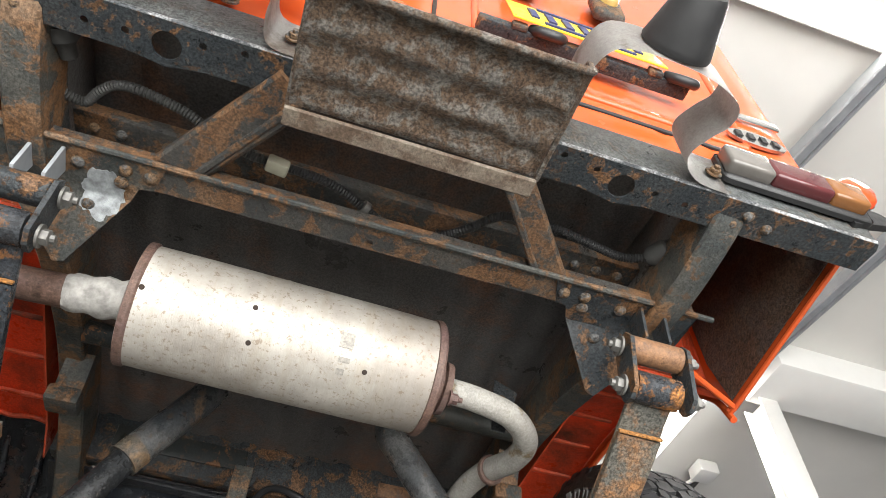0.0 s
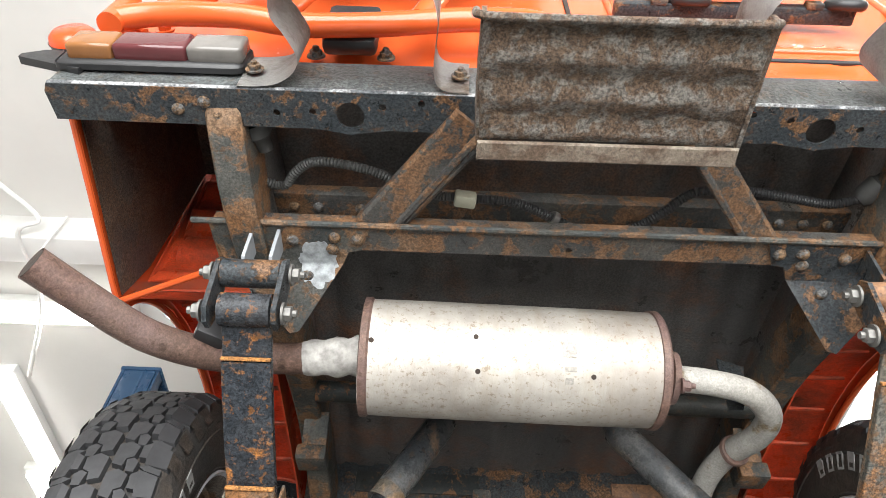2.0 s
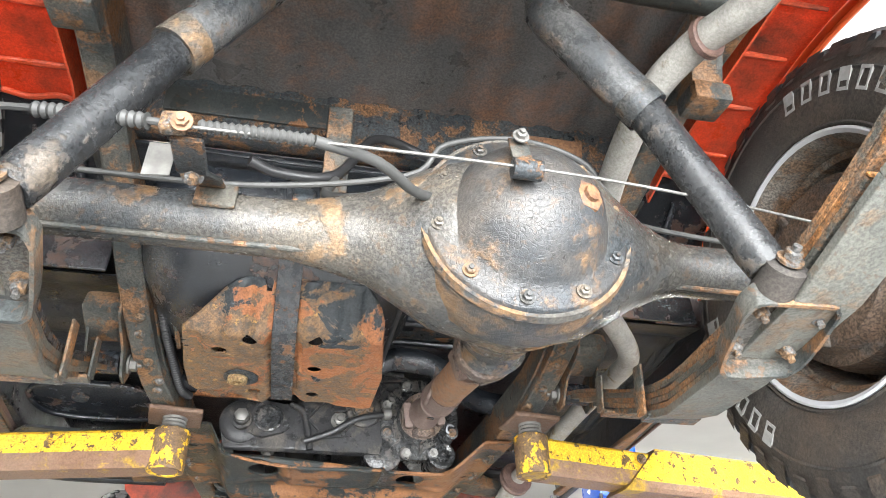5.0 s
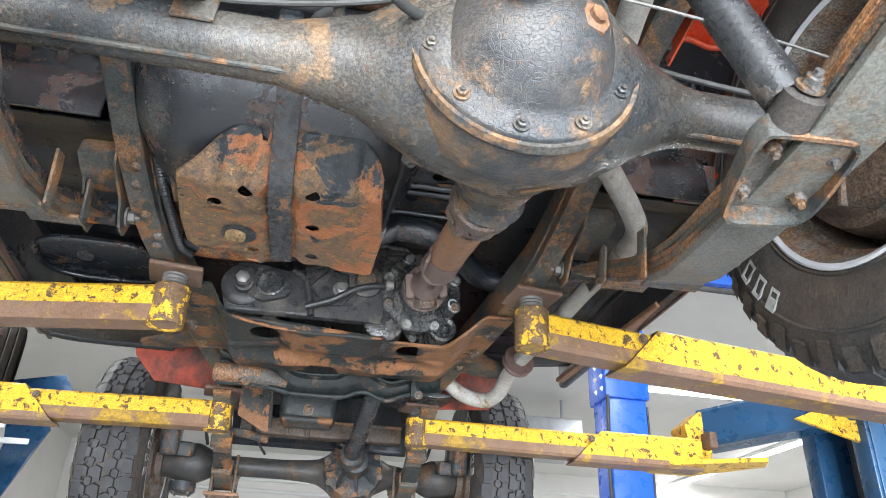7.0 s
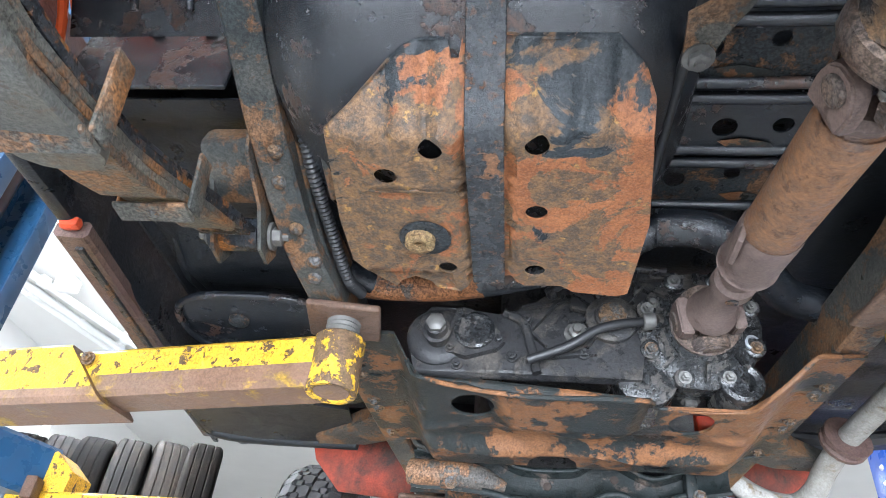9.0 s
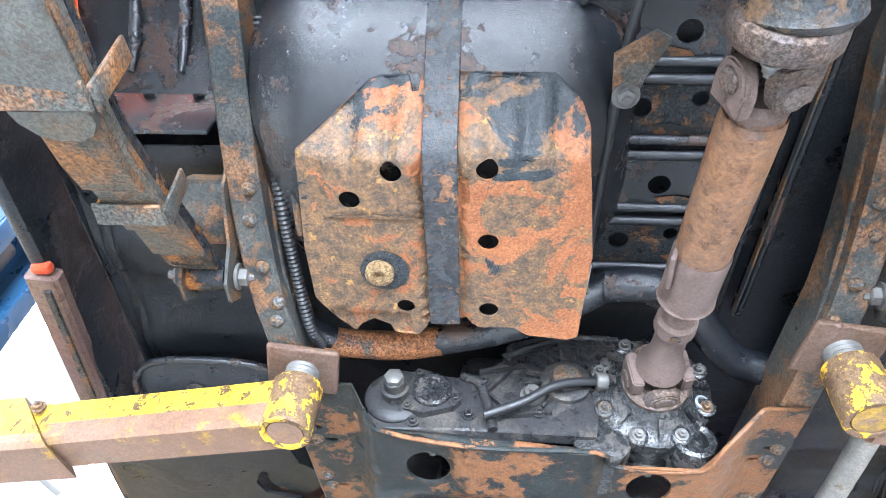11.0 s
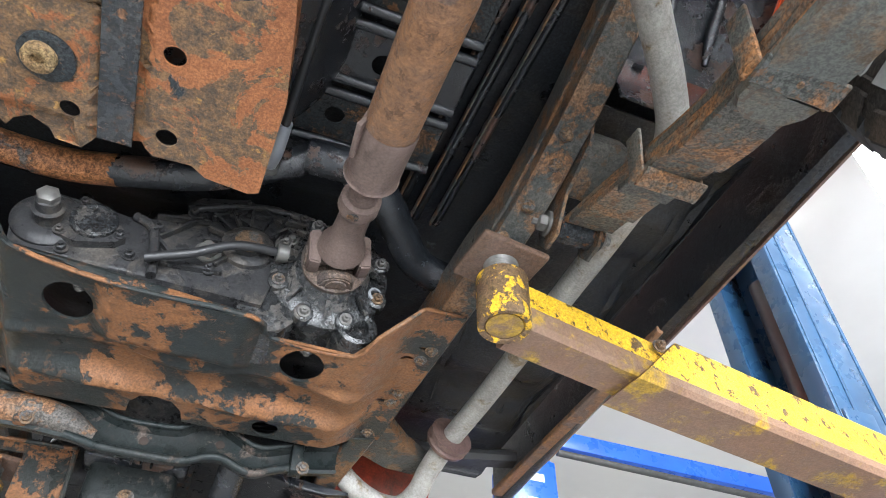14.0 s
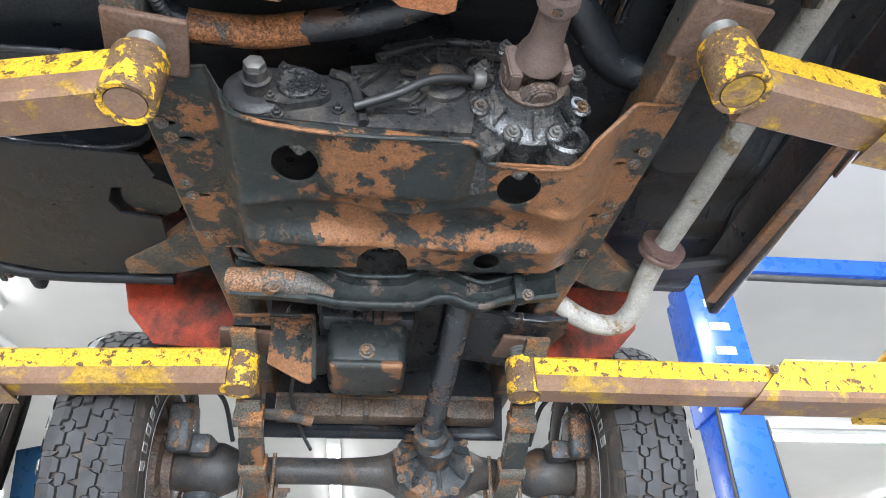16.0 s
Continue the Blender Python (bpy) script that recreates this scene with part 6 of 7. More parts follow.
for s in SIDES:
    # outer skin of the quarter, dark inside, with its orange edge
    bm = sheet(bmesh.new(), [(-.60, 2.525), (-.24, 2.472), (-.205, 2.53), (-.15, 2.585), (-.06, 2.645), (.05, 2.675), (.20, 2.687), (.40, 2.695), (.54, 2.67), (.66, 2.60), (.72, 2.55), (.76, 2.60), (1.88, 2.60), (1.88, 3.4), (-.60, 3.4)], [], .006, lambda u, v, w, s=s: Vector((s * (.742 + w), u, v)))
    sp = part("side_panel", bm, ORANGE, car, "orange body side panel")
    # dark brown sheet laid over the panel's inner face
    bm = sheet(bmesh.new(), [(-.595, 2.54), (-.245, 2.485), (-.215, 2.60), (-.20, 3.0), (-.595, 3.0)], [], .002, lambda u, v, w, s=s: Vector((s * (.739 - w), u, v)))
    part("inner_lining", bm, DRUM, sp, "dark brown inner face")
    part("quarter_lip", tube(bmesh.new(), [(s * .741, -.60, 2.523), (s * .741, -.42, 2.497), (s * .741, -.24, 2.470), (s * .735, -.235, 2.475)], .005, 8, 3), ORANGE, sp)
    part("quarter_lip", cyl(bmesh.new(), (s * .738, -.243, 2.472), (s * .535, -.335, 2.472), .006, seg=8), ORANGE, sp, "thin orange stay")
    bm = sheet(bmesh.new(), [(-.60, 2.52), (-.30, 2.50), (-.16, 2.56), (-.16, 3.0), (-.60, 3.0)], [], .004, lambda u, v, w, s=s: Vector((s * (.515 + w), u, v)))
    part("inner_quarter", bm, ORANGEDULL, car, "dusty orange inner quarter panel")
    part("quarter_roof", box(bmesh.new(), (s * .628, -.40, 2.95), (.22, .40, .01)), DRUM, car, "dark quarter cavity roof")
    part("quarter_front", sheet(bmesh.new(), [(s * .56, 2.62), (s * .74, 2.58), (s * .74, 3.0), (s * .52, 3.0)], [], .004, rear(-.19), bend=lambda u, v: .006 * math.tanh(4 * math.sin(v * 60)), fine=.02), ORANGEDULL, car, "dusty orange ribbed quarter wall")
    # wheel arch
    bm = sheet(bmesh.new(), [(-.18, 2.56), (.40, 2.56), (.50, 2.54), (.50, 2.74), (-.18, 2.74)], [], .004, lambda u, v, w, s=s: Vector((s * (.51 + w), u, v)), bend=lambda u, v: -.010 * math.tanh(6 * math.sin(v * 36)))
    wa = part("inner_wheel_arch", bm, ORANGEDULL, car, "orange inner wheel arch with pressed beads")
    for k0, k1, mt, lb in ((0, 4, TANK, "glossy black arch front"), (4, 16, ORANGEDULL, "dusty orange arch roof")):
        bm = bmesh.new()
        loops = []
        for k in range(k0, k1 + 1):
            a = radians(16 + 152 * k / 16)
            y, z = .255 + .50 * math.cos(a), 2.43 + .29 * math.sin(a)
            loops.append([bm.verts.new((s * x, y, z)) for x in (.508, .60, .70, .741)])
        for p, q in zip(loops, loops[1:]):
            for k in range(3):
                bm.faces.new((p[k], p[k + 1], q[k + 1], q[k]))
        bmesh.ops.solidify(bm, geom=bm.faces[:], thickness=.004)
        ar = part("arch_roof", bm, mt, wa, lb)
    for deg in (62, 76, 90, 104, 118, 132, 150):
        y, z = .255 + .498 * math.cos(radians(deg)), 2.43 + .288 * math.sin(radians(deg))
        part("pressed_bead", tube(bmesh.new(), [(s * .515, y, z), (s * .62, y, z), (s * .72, y, z)], [.004, .007, .004], 8, 3), ORANGEDULL, wa)
    for x in (.565, .645):
        part("pressed_bead", tube(bmesh.new(), [(s * x, .255 + .494 * math.cos(radians(d)), 2.43 + .284 * math.sin(radians(d))) for d in (22, 30, 38, 46)], [.005, .010, .010, .005], 10, 3), TANK, wa)
    part("sealed_seam", tube(bmesh.new(), [(s * x, .255 + .496 * math.cos(radians(54)) + .006 * math.sin(x * 60), 2.43 + .286 * math.sin(radians(54))) for x in (.515, .56, .60, .65, .70, .735)], .006, 8, 4), ORANGEDULL, wa, "smeared seam sealer")
    part("arch_lip", tube(bmesh.new(), [(s * .742, .255 + .485 * math.cos(radians(d)), 2.43 + .262 * math.sin(radians(d))) for d in range(10, 176, 15)], .007, 8, 3), ORANGE, wa, "rolled orange arch lip")
    pn = part("arch_front_panel", box(bmesh.new(), (s * .615, .765, 2.59), (.235, .008, .33), (-4, 0, 0), .003), TANK, car, "glossy black pressed panel")
    for x in (.55, .63):
        part("pressed_bead", tube(bmesh.new(), [(s * x, .754, 2.54), (s * x, .752, 2.60), (s * x, .749, 2.66)], .010, 10, 3), TANK, pn)
    # sill
    if s > 0:
        sl = part("sill", beam(bmesh.new(), [(.782, 1.12, 2.345), (.784, 1.3, 2.348), (.786, 1.6, 2.352), (.780, 1.82, 2.356)], [.012, .03, .05, .05], .016, bevel=.003), SHAFT, car, "brown rusty sill seam")
        part("pinch_flange", beam(bmesh.new(), [(.813, .44, 2.352), (.813, 1.0, 2.348), (.812, 1.35, 2.348)], .005, .02), PIPERUST, sl, "thin brown sill edge")
    else:
        sl = part("sill", beam(bmesh.new(), [(-.792, .97, 2.335), (-.83, 1.4, 2.345), (-.862, 1.82, 2.35)], .055, .03, bevel=.006), PIPERUST, car, "brown rusty sill plank")
        part("red_cap", box(bmesh.new(), (-.79, .958, 2.352), (.034, .02, .02), None, .008), ORANGEDULL, sl, "red end cap")
        part("seam_groove", beam(bmesh.new(), [(-.775, .98, 2.3185), (-.813, 1.4, 2.3285), (-.845, 1.81, 2.3335)], .012, .006, bevel=.001), BLACK, sl)
    part("sill_skin", box(bmesh.new(), (s * .795, 1.17, 2.47), (.03, 1.40, .24), None, .010), WELL, sl, "dark coated sill inner face")
    part("side_floor", sheet(bmesh.new(), [(s * .45, .78), (s * .755, .78), (s * .755, 1.92), (s * .42, 1.92)], [], .004, flat(2.44), bend=lambda u, v: .008 * math.tanh(3 * math.sin(v * 30))), WELL, car, "dark coated side floor")
    part("floor_outrigger", beam(bmesh.new(), [(s * .42, 1.735, 2.375), (s * .60, 1.735, 2.37), (s * .77, 1.715, 2.385)], .055, .03, bevel=.01), BLACKPLASTIC, car, "dark body outrigger")
    # front inner wing
    bm = sheet(bmesh.new(), [(s * .36, 2.27), (s * .56, 2.285), (s * .63, 2.36), (s * .66, 2.46), (s * .66, 2.75), (s * .36, 2.75)], [], .006, rear(1.97), bend=lambda u, v: .012 * math.sin(v * 20))
    part("inner_wing", bm, ORANGESHADED, car, "orange front inner wing with grime and painted-in shade")
# guard box beside the frame
bx = part("side_guard", sheet(bmesh.new(), [(-.76, 1.35), (-.46, 1.37), (-.445, 1.42), (-.47, 1.455), (-.53, 1.46), (-.545, 1.50), (-.53, 1.535), (-.46, 1.55), (-.47, 1.74), (-.72, 1.75), (-.84, 1.72), (-.84, 1.45)], [], .006, flat(2.325), bend=lambda u, v: .03 * max(0, -.68 - u)), WELL, car, "dark guard panel beside frame")
part("canister", lathe(bmesh.new(), [(0, .055), (.09, .058), (.10, .05)], (-.47, 1.50, 2.34), (0, 0, 1), 24), SKID, bx, "rust-stained canister")
oval = [(-.60 + .155 * math.copysign(abs(math.cos(a)) ** .6, math.cos(a)), 1.315 + .11 * math.copysign(abs(math.sin(a)) ** .8, math.sin(a))) for a in [2 * math.pi * k / 36 for k in range(36)]]
tray_ = part("tray", sheet(bmesh.new(), oval, [], .004, flat(2.392)), TANK, bx, "black rounded tray with rolled lip")
part("rolled_lip", tube(bmesh.new(), [(x, y, 2.386) for x, y in oval] + [(*oval[0], 2.386)], .007, 10, 2), TANK, tray_)
part("tray_plug", lathe(bmesh.new(), [(0, .02), (.008, .019), (.010, .012)], (-.64, 1.30, 2.392), (0, 0, -1), 18), BLACK, tray_)
part("lower_rim", tube(bmesh.new(), [(-.87, 1.35, 2.38), (-.86, 1.68, 2.355), (-.80, 1.775, 2.34), (-.48, 1.775, 2.335)], .014, 10, 5), WELL, bx)

# ---- rear of the body ----
bm = sheet(bmesh.new(), [(-.745, 2.60), (.745, 2.60), (.745, 3.6), (-.745, 3.6)], [], .03, rear(-.60), bend=lambda u, v: -.012 * max(0, min(1, (v - 2.66) * 30)) + .010 * (1 if (.10 < u < .60 and 2.78 < v < 3.2) else 0))
rb = part("rear_body", bm, ORANGE, car, "glossy orange rear body panel")
part("door_gap", box(bmesh.new(), (.02, -.614, 3.15), (.008, .004, .9)), DARK, rb)
for a, b in (((.10, 2.74), (.62, 2.74)), ((.62, 2.74), (.62, 3.34)), ((.10, 2.74), (.10, 3.34))):
    part("pressed_bead", cyl(bmesh.new(), (a[0], -.611, a[1]), (b[0], -.611, b[1]), .008, seg=10), ORANGE, rb)
part("weather_strip", box(bmesh.new(), (.40, -.612, 2.70), (.50, .006, .012), (0, 0, 0), .002), BLACKPLASTIC, rb)
part("lower_seam", box(bmesh.new(), (0, -.604, 2.607), (1.44, .012, .012), None, .003), SKID, rb, "rusty body seam")
part("number_lamp_block", box(bmesh.new(), (-.345, -.645, 2.69), (.085, .03, .11), (10, 0, 0), .010), BLACKPLASTIC, rb, "black rubber buffer block")
for x in (-.40, -.29):
    bolt_part(rb, (x, -.614, 2.655), (0, -1, 0), .010, .012, BOLTRUST)
# spare wheel carrier
cr = part("spare_carrier", tube(bmesh.new(), [(-.70, -.665, 2.655), (-.64, -.67, 2.665), (-.52, -.675, 2.655), (-.42, -.67, 2.64), (-.30, -.668, 2.655), (-.18, -.67, 2.68), (-.08, -.668, 2.69), (-.03, -.66, 2.69)], .019, 16, 6), ORANGE, car, "orange tubular spare wheel carrier")
for p, q in (((-.70, -.665, 2.655), (-.70, -.61, 2.69)), ((-.705, -.665, 2.63), (-.705, -.665, 2.72)), ((-.62, -.67, 2.665), (-.52, -.69, 2.95)), ((-.46, -.67, 2.65), (-.38, -.69, 2.95)), ((-.24, -.67, 2.67), (-.16, -.69, 2.95)), ((-.06, -.668, 2.69), (-.06, -.61, 2.72))):
    part("carrier_tube", cyl(bmesh.new(), p, q, .019, seg=16), ORANGE, cr)
for x, z in ((-.69, 2.70), (-.66, 2.72), (-.05, 2.72), (-.02, 2.70), (-.10, 2.72)):
    bolt_part(cr, (x, -.622, z), (0, -1, 0), .011, .012, ORANGE)
sw = copy_thing(rw, Matrix.Translation((-.33, -.80, 3.22)) @ Matrix.Rotation(radians(90), 4, 'Z'))
sw.name = "spare_wheel"
sw["label"] = "spare wheel with all-terrain tyre"
# stainless bumper hoops with rubber cones
for s in SIDES:
    plan = [(.475, -.646), (.445, -.647), (.418, -.652), (.395, -.668), (.388, -.69), (.402, -.72), (.417, -.745), (.408, -.775), (.343, -.796), (.25, -.798), (.215, -.782), (.203, -.735), (.208, -.69), (.205, -.66), (.19, -.648), (.16, -.646)]
    path = smooth_path([(s * x, y, 2.474) for x, y in plan], 5)
    bm = bmesh.new()
    lo, hi = [], []
    for i, p in enumerate(path):
        lo.append(bm.verts.new(p))
        hi.append(bm.verts.new(p + Vector((0, 0, .098))))
    for i in range(len(path) - 1):
        bm.faces.new((lo[i], lo[i + 1], hi[i + 1], hi[i]))
    bmesh.ops.solidify(bm, geom=bm.faces[:], thickness=.006)
    hp = part("bumper_hoop", bm, HOOP, car, "dull steel bumper hoop with rubber cone")
    part("rubber_cone", lathe(bmesh.new(), [(0, .049), (.004, .050), (.012, .048), (.074, .033), (.080, .030), (.081, .022)], (s * .312, -.801, 2.525), (0, -1, 0), 36), BLACKPLASTIC, hp, "black rubber cone buffer")
    for x in (.458, .172):
        bolt_part(hp, (s * x, -.652, 2.515), (0, -1, 0), .009, .009, BOLTRUST)
    # tail lamp
    tl = part("tail_lamp", box(bmesh.new(), (s * .605, -.652, 2.542), (.265, .016, .072), None, .012, 3), BLACKPLASTIC, car, "three-colour tail lamp on black gasket")
    for x0, x1, col, lb in ((.475, .552, (.13, .12, .11), "dull clear lens"), (.552, .655, (.085, .022, .024), "dark red lens"), (.655, .72, (.20, .085, .03), "amber lens")):
        m = plain("lens_" + lb.split()[-2], col, .15, 0, .15, 30, 0)
        part("lens", box(bmesh.new(), (s * (x0 + x1) / 2, -.668, 2.543), (x1 - x0, .026, .052), None, .006, 3), m, tl, lb)
    mk = part("side_marker", lathe(bmesh.new(), [(0, .030), (.03, .034), (.034, .036)], (s * .752, -.615, 2.605), (0, -1, 0), 28), BLACKPLASTIC, car, "round red and amber marker lamp")
    part("lens", lathe(bmesh.new(), [(.034, .035), (.044, .033), (.05, .026), (.052, .002)], (s * .752, -.615, 2.605), (0, -1, 0), 28), plain("lens_red_amber", (.6, .07, .02), .12, 0, .3, 12, 0), mk, "red and amber lens")
# number plate, lamps, badge
PLATE = plain("yellow_plate", (.80, .52, .02), .35, 0, .1, 20, 0)
np_ = part("plate_bracket", box(bmesh.new(), (.305, -.634, 2.858), (.42, .03, .026), (0, 0, 0), .004), BLACK, car, "dark number plate bracket")
PR = Euler((radians(-9), 0, 0)).to_matrix()
pc = Vector((.305, -.655, 2.925))
pl_ = part("number_plate", box(bmesh.new(), pc, (.305, .003, .155), (-9, 0, 0), .001), PLATE, np_, "yellow number plate with dark characters")
for k in range(7):
    part("character_bar", box(bmesh.new(), pc + PR @ Vector((-.105 + .035 * k, -.0032, .003)), (.016, .003, .07), (-9, 0, 0)), plain("plate_blue", (.02, .03, .12), .5), pl_)
for z in (-.058, .06):
    part("character_bar", box(bmesh.new(), pc + PR @ Vector((0, -.0032, z)), (.18, .003, .014), (-9, 0, 0)), bpy.data.materials["plate_blue"], pl_)
for x in (.17, .44):
    part("clip", box(bmesh.new(), (x, -.652, 2.853), (.03, .012, .02), None, .003), BRACE, np_)
    part("hook", tube(bmesh.new(), [(x + .025, -.65, 2.86), (x + .04, -.66, 2.835), (x + .07, -.66, 2.835), (x + .085, -.65, 2.86)], .010, 10, 4), BLACKPLASTIC, np_)
for x in (.215, .405):
    lm = part("plate_lamp", box(bmesh.new(), (x, -.635, 3.19), (.075, .03, .10), None, .012, 3), RAIL, car, "rusty plate lamp with amber bulb")
    part("bulb", lathe(bmesh.new(), [(0, .022), (.012, .020), (.02, .012), (.022, .002)], (x, -.65, 3.20), (0, -1, -.2), 20), plain("amber_bulb", (.45, .30, .10), .2, 0, .2, 30, 0), lm, "amber bulb")
bd = part("badge", sheet(bmesh.new(), ring(.648, 2.775, .062, 28, .026), [], .006, rear(-.622)), CHROME, car, "silver oval badge with worn marks")
for k in range(4):
    part("mark_bar", box(bmesh.new(), (.608 + .026 * k, -.624, 2.775), (.012, .003, .02)), BLACKPLASTIC, bd)
part("badge", box(bmesh.new(), (.672, -.62, 2.865), (.11, .006, .026), None, .003), CHROME, car, "silver strip badge")

# ---- the lift ----
lift = thing("two_post_lift", "two-post vehicle lift with blue columns and chipped yellow arms", "lift")


def arm_bar(name, p, q, w, h, split, cut, label, parent):
    """A square arm, yellow above and bare brown below the split, with its end cut on a slant."""
    p, q = Vector(p), Vector(q)
    d = (q - p).normalized()
    side = d.cross(Vector((0, 0, 1))).normalized()
    bm = bmesh.new()
    c = .008
    sec = [(-w / 2 + c, 0), (w / 2 - c, 0), (w / 2, c), (w / 2, h * split), (w / 2, h - c), (w / 2 - c, h), (-w / 2 + c, h), (-w / 2, h - c), (-w / 2, h * split), (-w / 2, c)]
    loops = []
    n = 3
    for i in range(n + 1):
        o = p.lerp(q, i / n)
        loops.append([bm.verts.new(o + side * a + Vector((0, 0, b)) + d * (cut * (b / h) if i == 0 else 0)) for a, b in sec])
    for A, B in zip(loops, loops[1:]):
        for k in range(10):
            f = bm.faces.new((A[k], A[(k + 1) % 10], B[(k + 1) % 10], B[k]))
            f.material_index = 0 if k in (3, 4, 5, 6, 7) else 1
    bm.faces.new(loops[0]).material_index = 1
    bm.faces.new(loops[-1][::-1]).material_index = 1
    return part(name, bm, [YELLOW, ARMBROWN], parent, label)


def arm(pad, joint_at, root, flip=1):
    """A telescopic arm from its pad's screw to the carriage."""
    pad, j, root = Vector(pad), Vector(joint_at), Vector(root)
    d = (root - j).normalized()
    a = arm_bar("inner_arm", (pad.x + math.copysign(.02, root.x), j.y + (pad.x - j.x) / (root.x - j.x) * (root.y - j.y), pad.z + .004), j + d * .12, .074, .082, .42, 0, "yellow swing arm, chipped to bare brown steel", lift)
    o = arm_bar("outer_arm", j + Vector((0, 0, -.012)), root + Vector((0, 0, -.012)), .098, .104, .22, .10, "yellow outer arm with chipped paint", lift)
    bolt_part(o, j + d * .06 + Vector((0, -.05, .06)), (0, -1, 0), .008, .009, BOLTRUST)
    part("collar", lathe(bmesh.new(), [(.006, .001), (.006, .027), (.001, .0285), (.0, .031), (.0, .0365), (.003, .038), (.086, .038), (.088, .036), (.088, .02)], pad, (0, 0, 1), 36), YELLOWWORN, a, "round screw collar with flaked paint")
    part("collar_bore", lathe(bmesh.new(), [(.002, .0262), (.009, .0262)], pad, (0, 0, 1), 28), ARMBROWN, a)
    part("screw", lathe(bmesh.new(), [(.080 + .004 * k, .0265 if k % 2 else .023) for k in range(11)], pad, (0, 0, 1), 24), ZINC, a, "threaded steel screw")
    part("pad_plate", box(bmesh.new(), pad + Vector((0, 0, .122)), (.112, .098, .012), (0, 0, 8), .005, 3), PADSTEEL, a, "brown steel lifting pad")


arm((-.372, 1.082, 2.150), (-.73, 1.165, 2.150), (-1.60, 1.335, 2.150))
arm((.407, .995, 2.150), (.62, 1.055, 2.150), (1.60, 1.23, 2.150))
arm((-.322, 1.85, 2.108), (-.78, 1.87, 2.108), (-1.36, 1.90, 2.108))
arm((.293, 1.845, 2.108), (.80, 1.845, 2.108), (1.25, 1.845, 2.108))
for s in SIDES:
    y0 = 1.62 if s > 0 else 1.65
    hc = 3.42 if s > 0 else 3.85
    dx = -.02 if s > 0 else -.08
    cl = part("column", box(bmesh.new(), (s * (1.80 + dx), y0, hc / 2), (.012, .30, hc)), BLUEDARK, lift, "blue folded steel lift column")
    for a in (-.144, .144):
        part("side_web", box(bmesh.new(), (s * (1.718 + dx), y0 + a, hc / 2), (.15, .012, hc), None, .004), BLUEDARK, cl)
        part("pressed_groove", box(bmesh.new(), (s * (1.70 + dx), y0 + a * 1.045, hc / 2), (.012, .006, hc - .02), None, .002), BLUEDARK, cl)
    for a in (-.115, .115):
        part("flange", box(bmesh.new(), (s * (1.635 + dx), y0 + a, hc / 2), (.014, .07, hc), None, .005), BLUEDARK, cl)
        part("return_lip", box(bmesh.new(), (s * (1.665 + dx), y0 + a * .74, hc / 2), (.06, .010, hc), None, .003), BLUEDARK, cl)
    part("hydraulic_ram", cyl(bmesh.new(), (s * (1.73 + dx), y0, .0), (s * (1.73 + dx), y0, 3.2), .04, seg=20), BLACKPLASTIC, cl)
    part("top_plate", box(bmesh.new(), (s * (1.718 + dx), y0, hc + .01), (.19, .31, .02), None, .004), BLUEDARK, cl)
    ca = part("carriage", beam(bmesh.new(), [(s * 1.32, y0 + .25, 2.18), (s * 1.47, y0 + .08, 2.20), (s * 1.64, y0 - .10, 2.22)], .13, .13, bevel=.012), BLUEDARK, lift, "blue lift carriage")
    part("hinge_bracket", sheet(bmesh.new(), [(s * 1.22, 2.13), (s * 1.29, 2.12), (s * 1.32, 2.27), (s * 1.27, 2.30), (s * 1.21, 2.25)], [], .10, rear(y0 + .20)), YELLOW, ca, "yellow hinge bracket")
    part("hinge_plate", sheet(bmesh.new(), [(s * 1.12, y0 + .18), (s * 1.38, y0 + .02), (s * 1.42, y0 + .10), (s * 1.28, y0 + .33), (s * 1.12, y0 + .33)], [], .014, flat(2.105)), YELLOW, ca, "yellow hinge plate")
    part("latch", box(bmesh.new(), (s * 1.27, y0 + .16, 2.19), (.03, .05, .055), (0, 0, 10), .006), PADSTEEL, ca)
    part("lock_plate", box(bmesh.new(), (s * 1.60, y0 - .21, 2.40), (.10, .012, .30), (0, 0, 0), .006), BLUEDARK, ca)
    part("gusset", sheet(bmesh.new(), [(s * 1.40, 2.21), (s * 1.62, 2.30), (s * 1.62, 2.15)], [], .012, rear(y0 - .12)), YELLOW, ca)

# the lift in the next bay
lift2 = thing("bay_lift", "bright blue two-post lift in the next bay", "lift")
px, py = 2.01, 4.07
c2_ = part("column", box(bmesh.new(), (px, py, 1.95), (.27, .26, 3.9), None, .012), BLUE, lift2, "bright blue lift column")
part("column_head", box(bmesh.new(), (px, py, 3.40), (.31, .30, .82), None, .012), BLUE, c2_)
part("seam_strip", box(bmesh.new(), (px + .14, py - .125, 1.5), (.012, .012, 2.9), None, .003), BLACKPLASTIC, c2_)
for k in range(6):
    bolt_part(c2_, (px - .155, py - .09 + .10 * (k % 2), 3.06 + .085 * (k // 2)), (-1, 0, 0), .012, .010, WHITEPAINT)
curve = bpy.data.curves.new("word", 'FONT')
curve.body, curve.size, curve.extrude, curve.align_x, curve.align_y = "LIFT", .105, .001, 'CENTER', 'CENTER'
tmp = new("word_tmp", curve)
me = bpy.data.meshes.new_from_object(tmp.evaluated_get(bpy.context.evaluated_depsgraph_get()))
bpy.data.objects.remove(tmp)
me.materials.append(WHITEPAINT)
wd = new("lettering", me)
wd.parent, wd.matrix_basis = c2_, pose(px + .005, py - .153, 3.17, 90, 0, 0)
wd["label"] = "white block lettering"
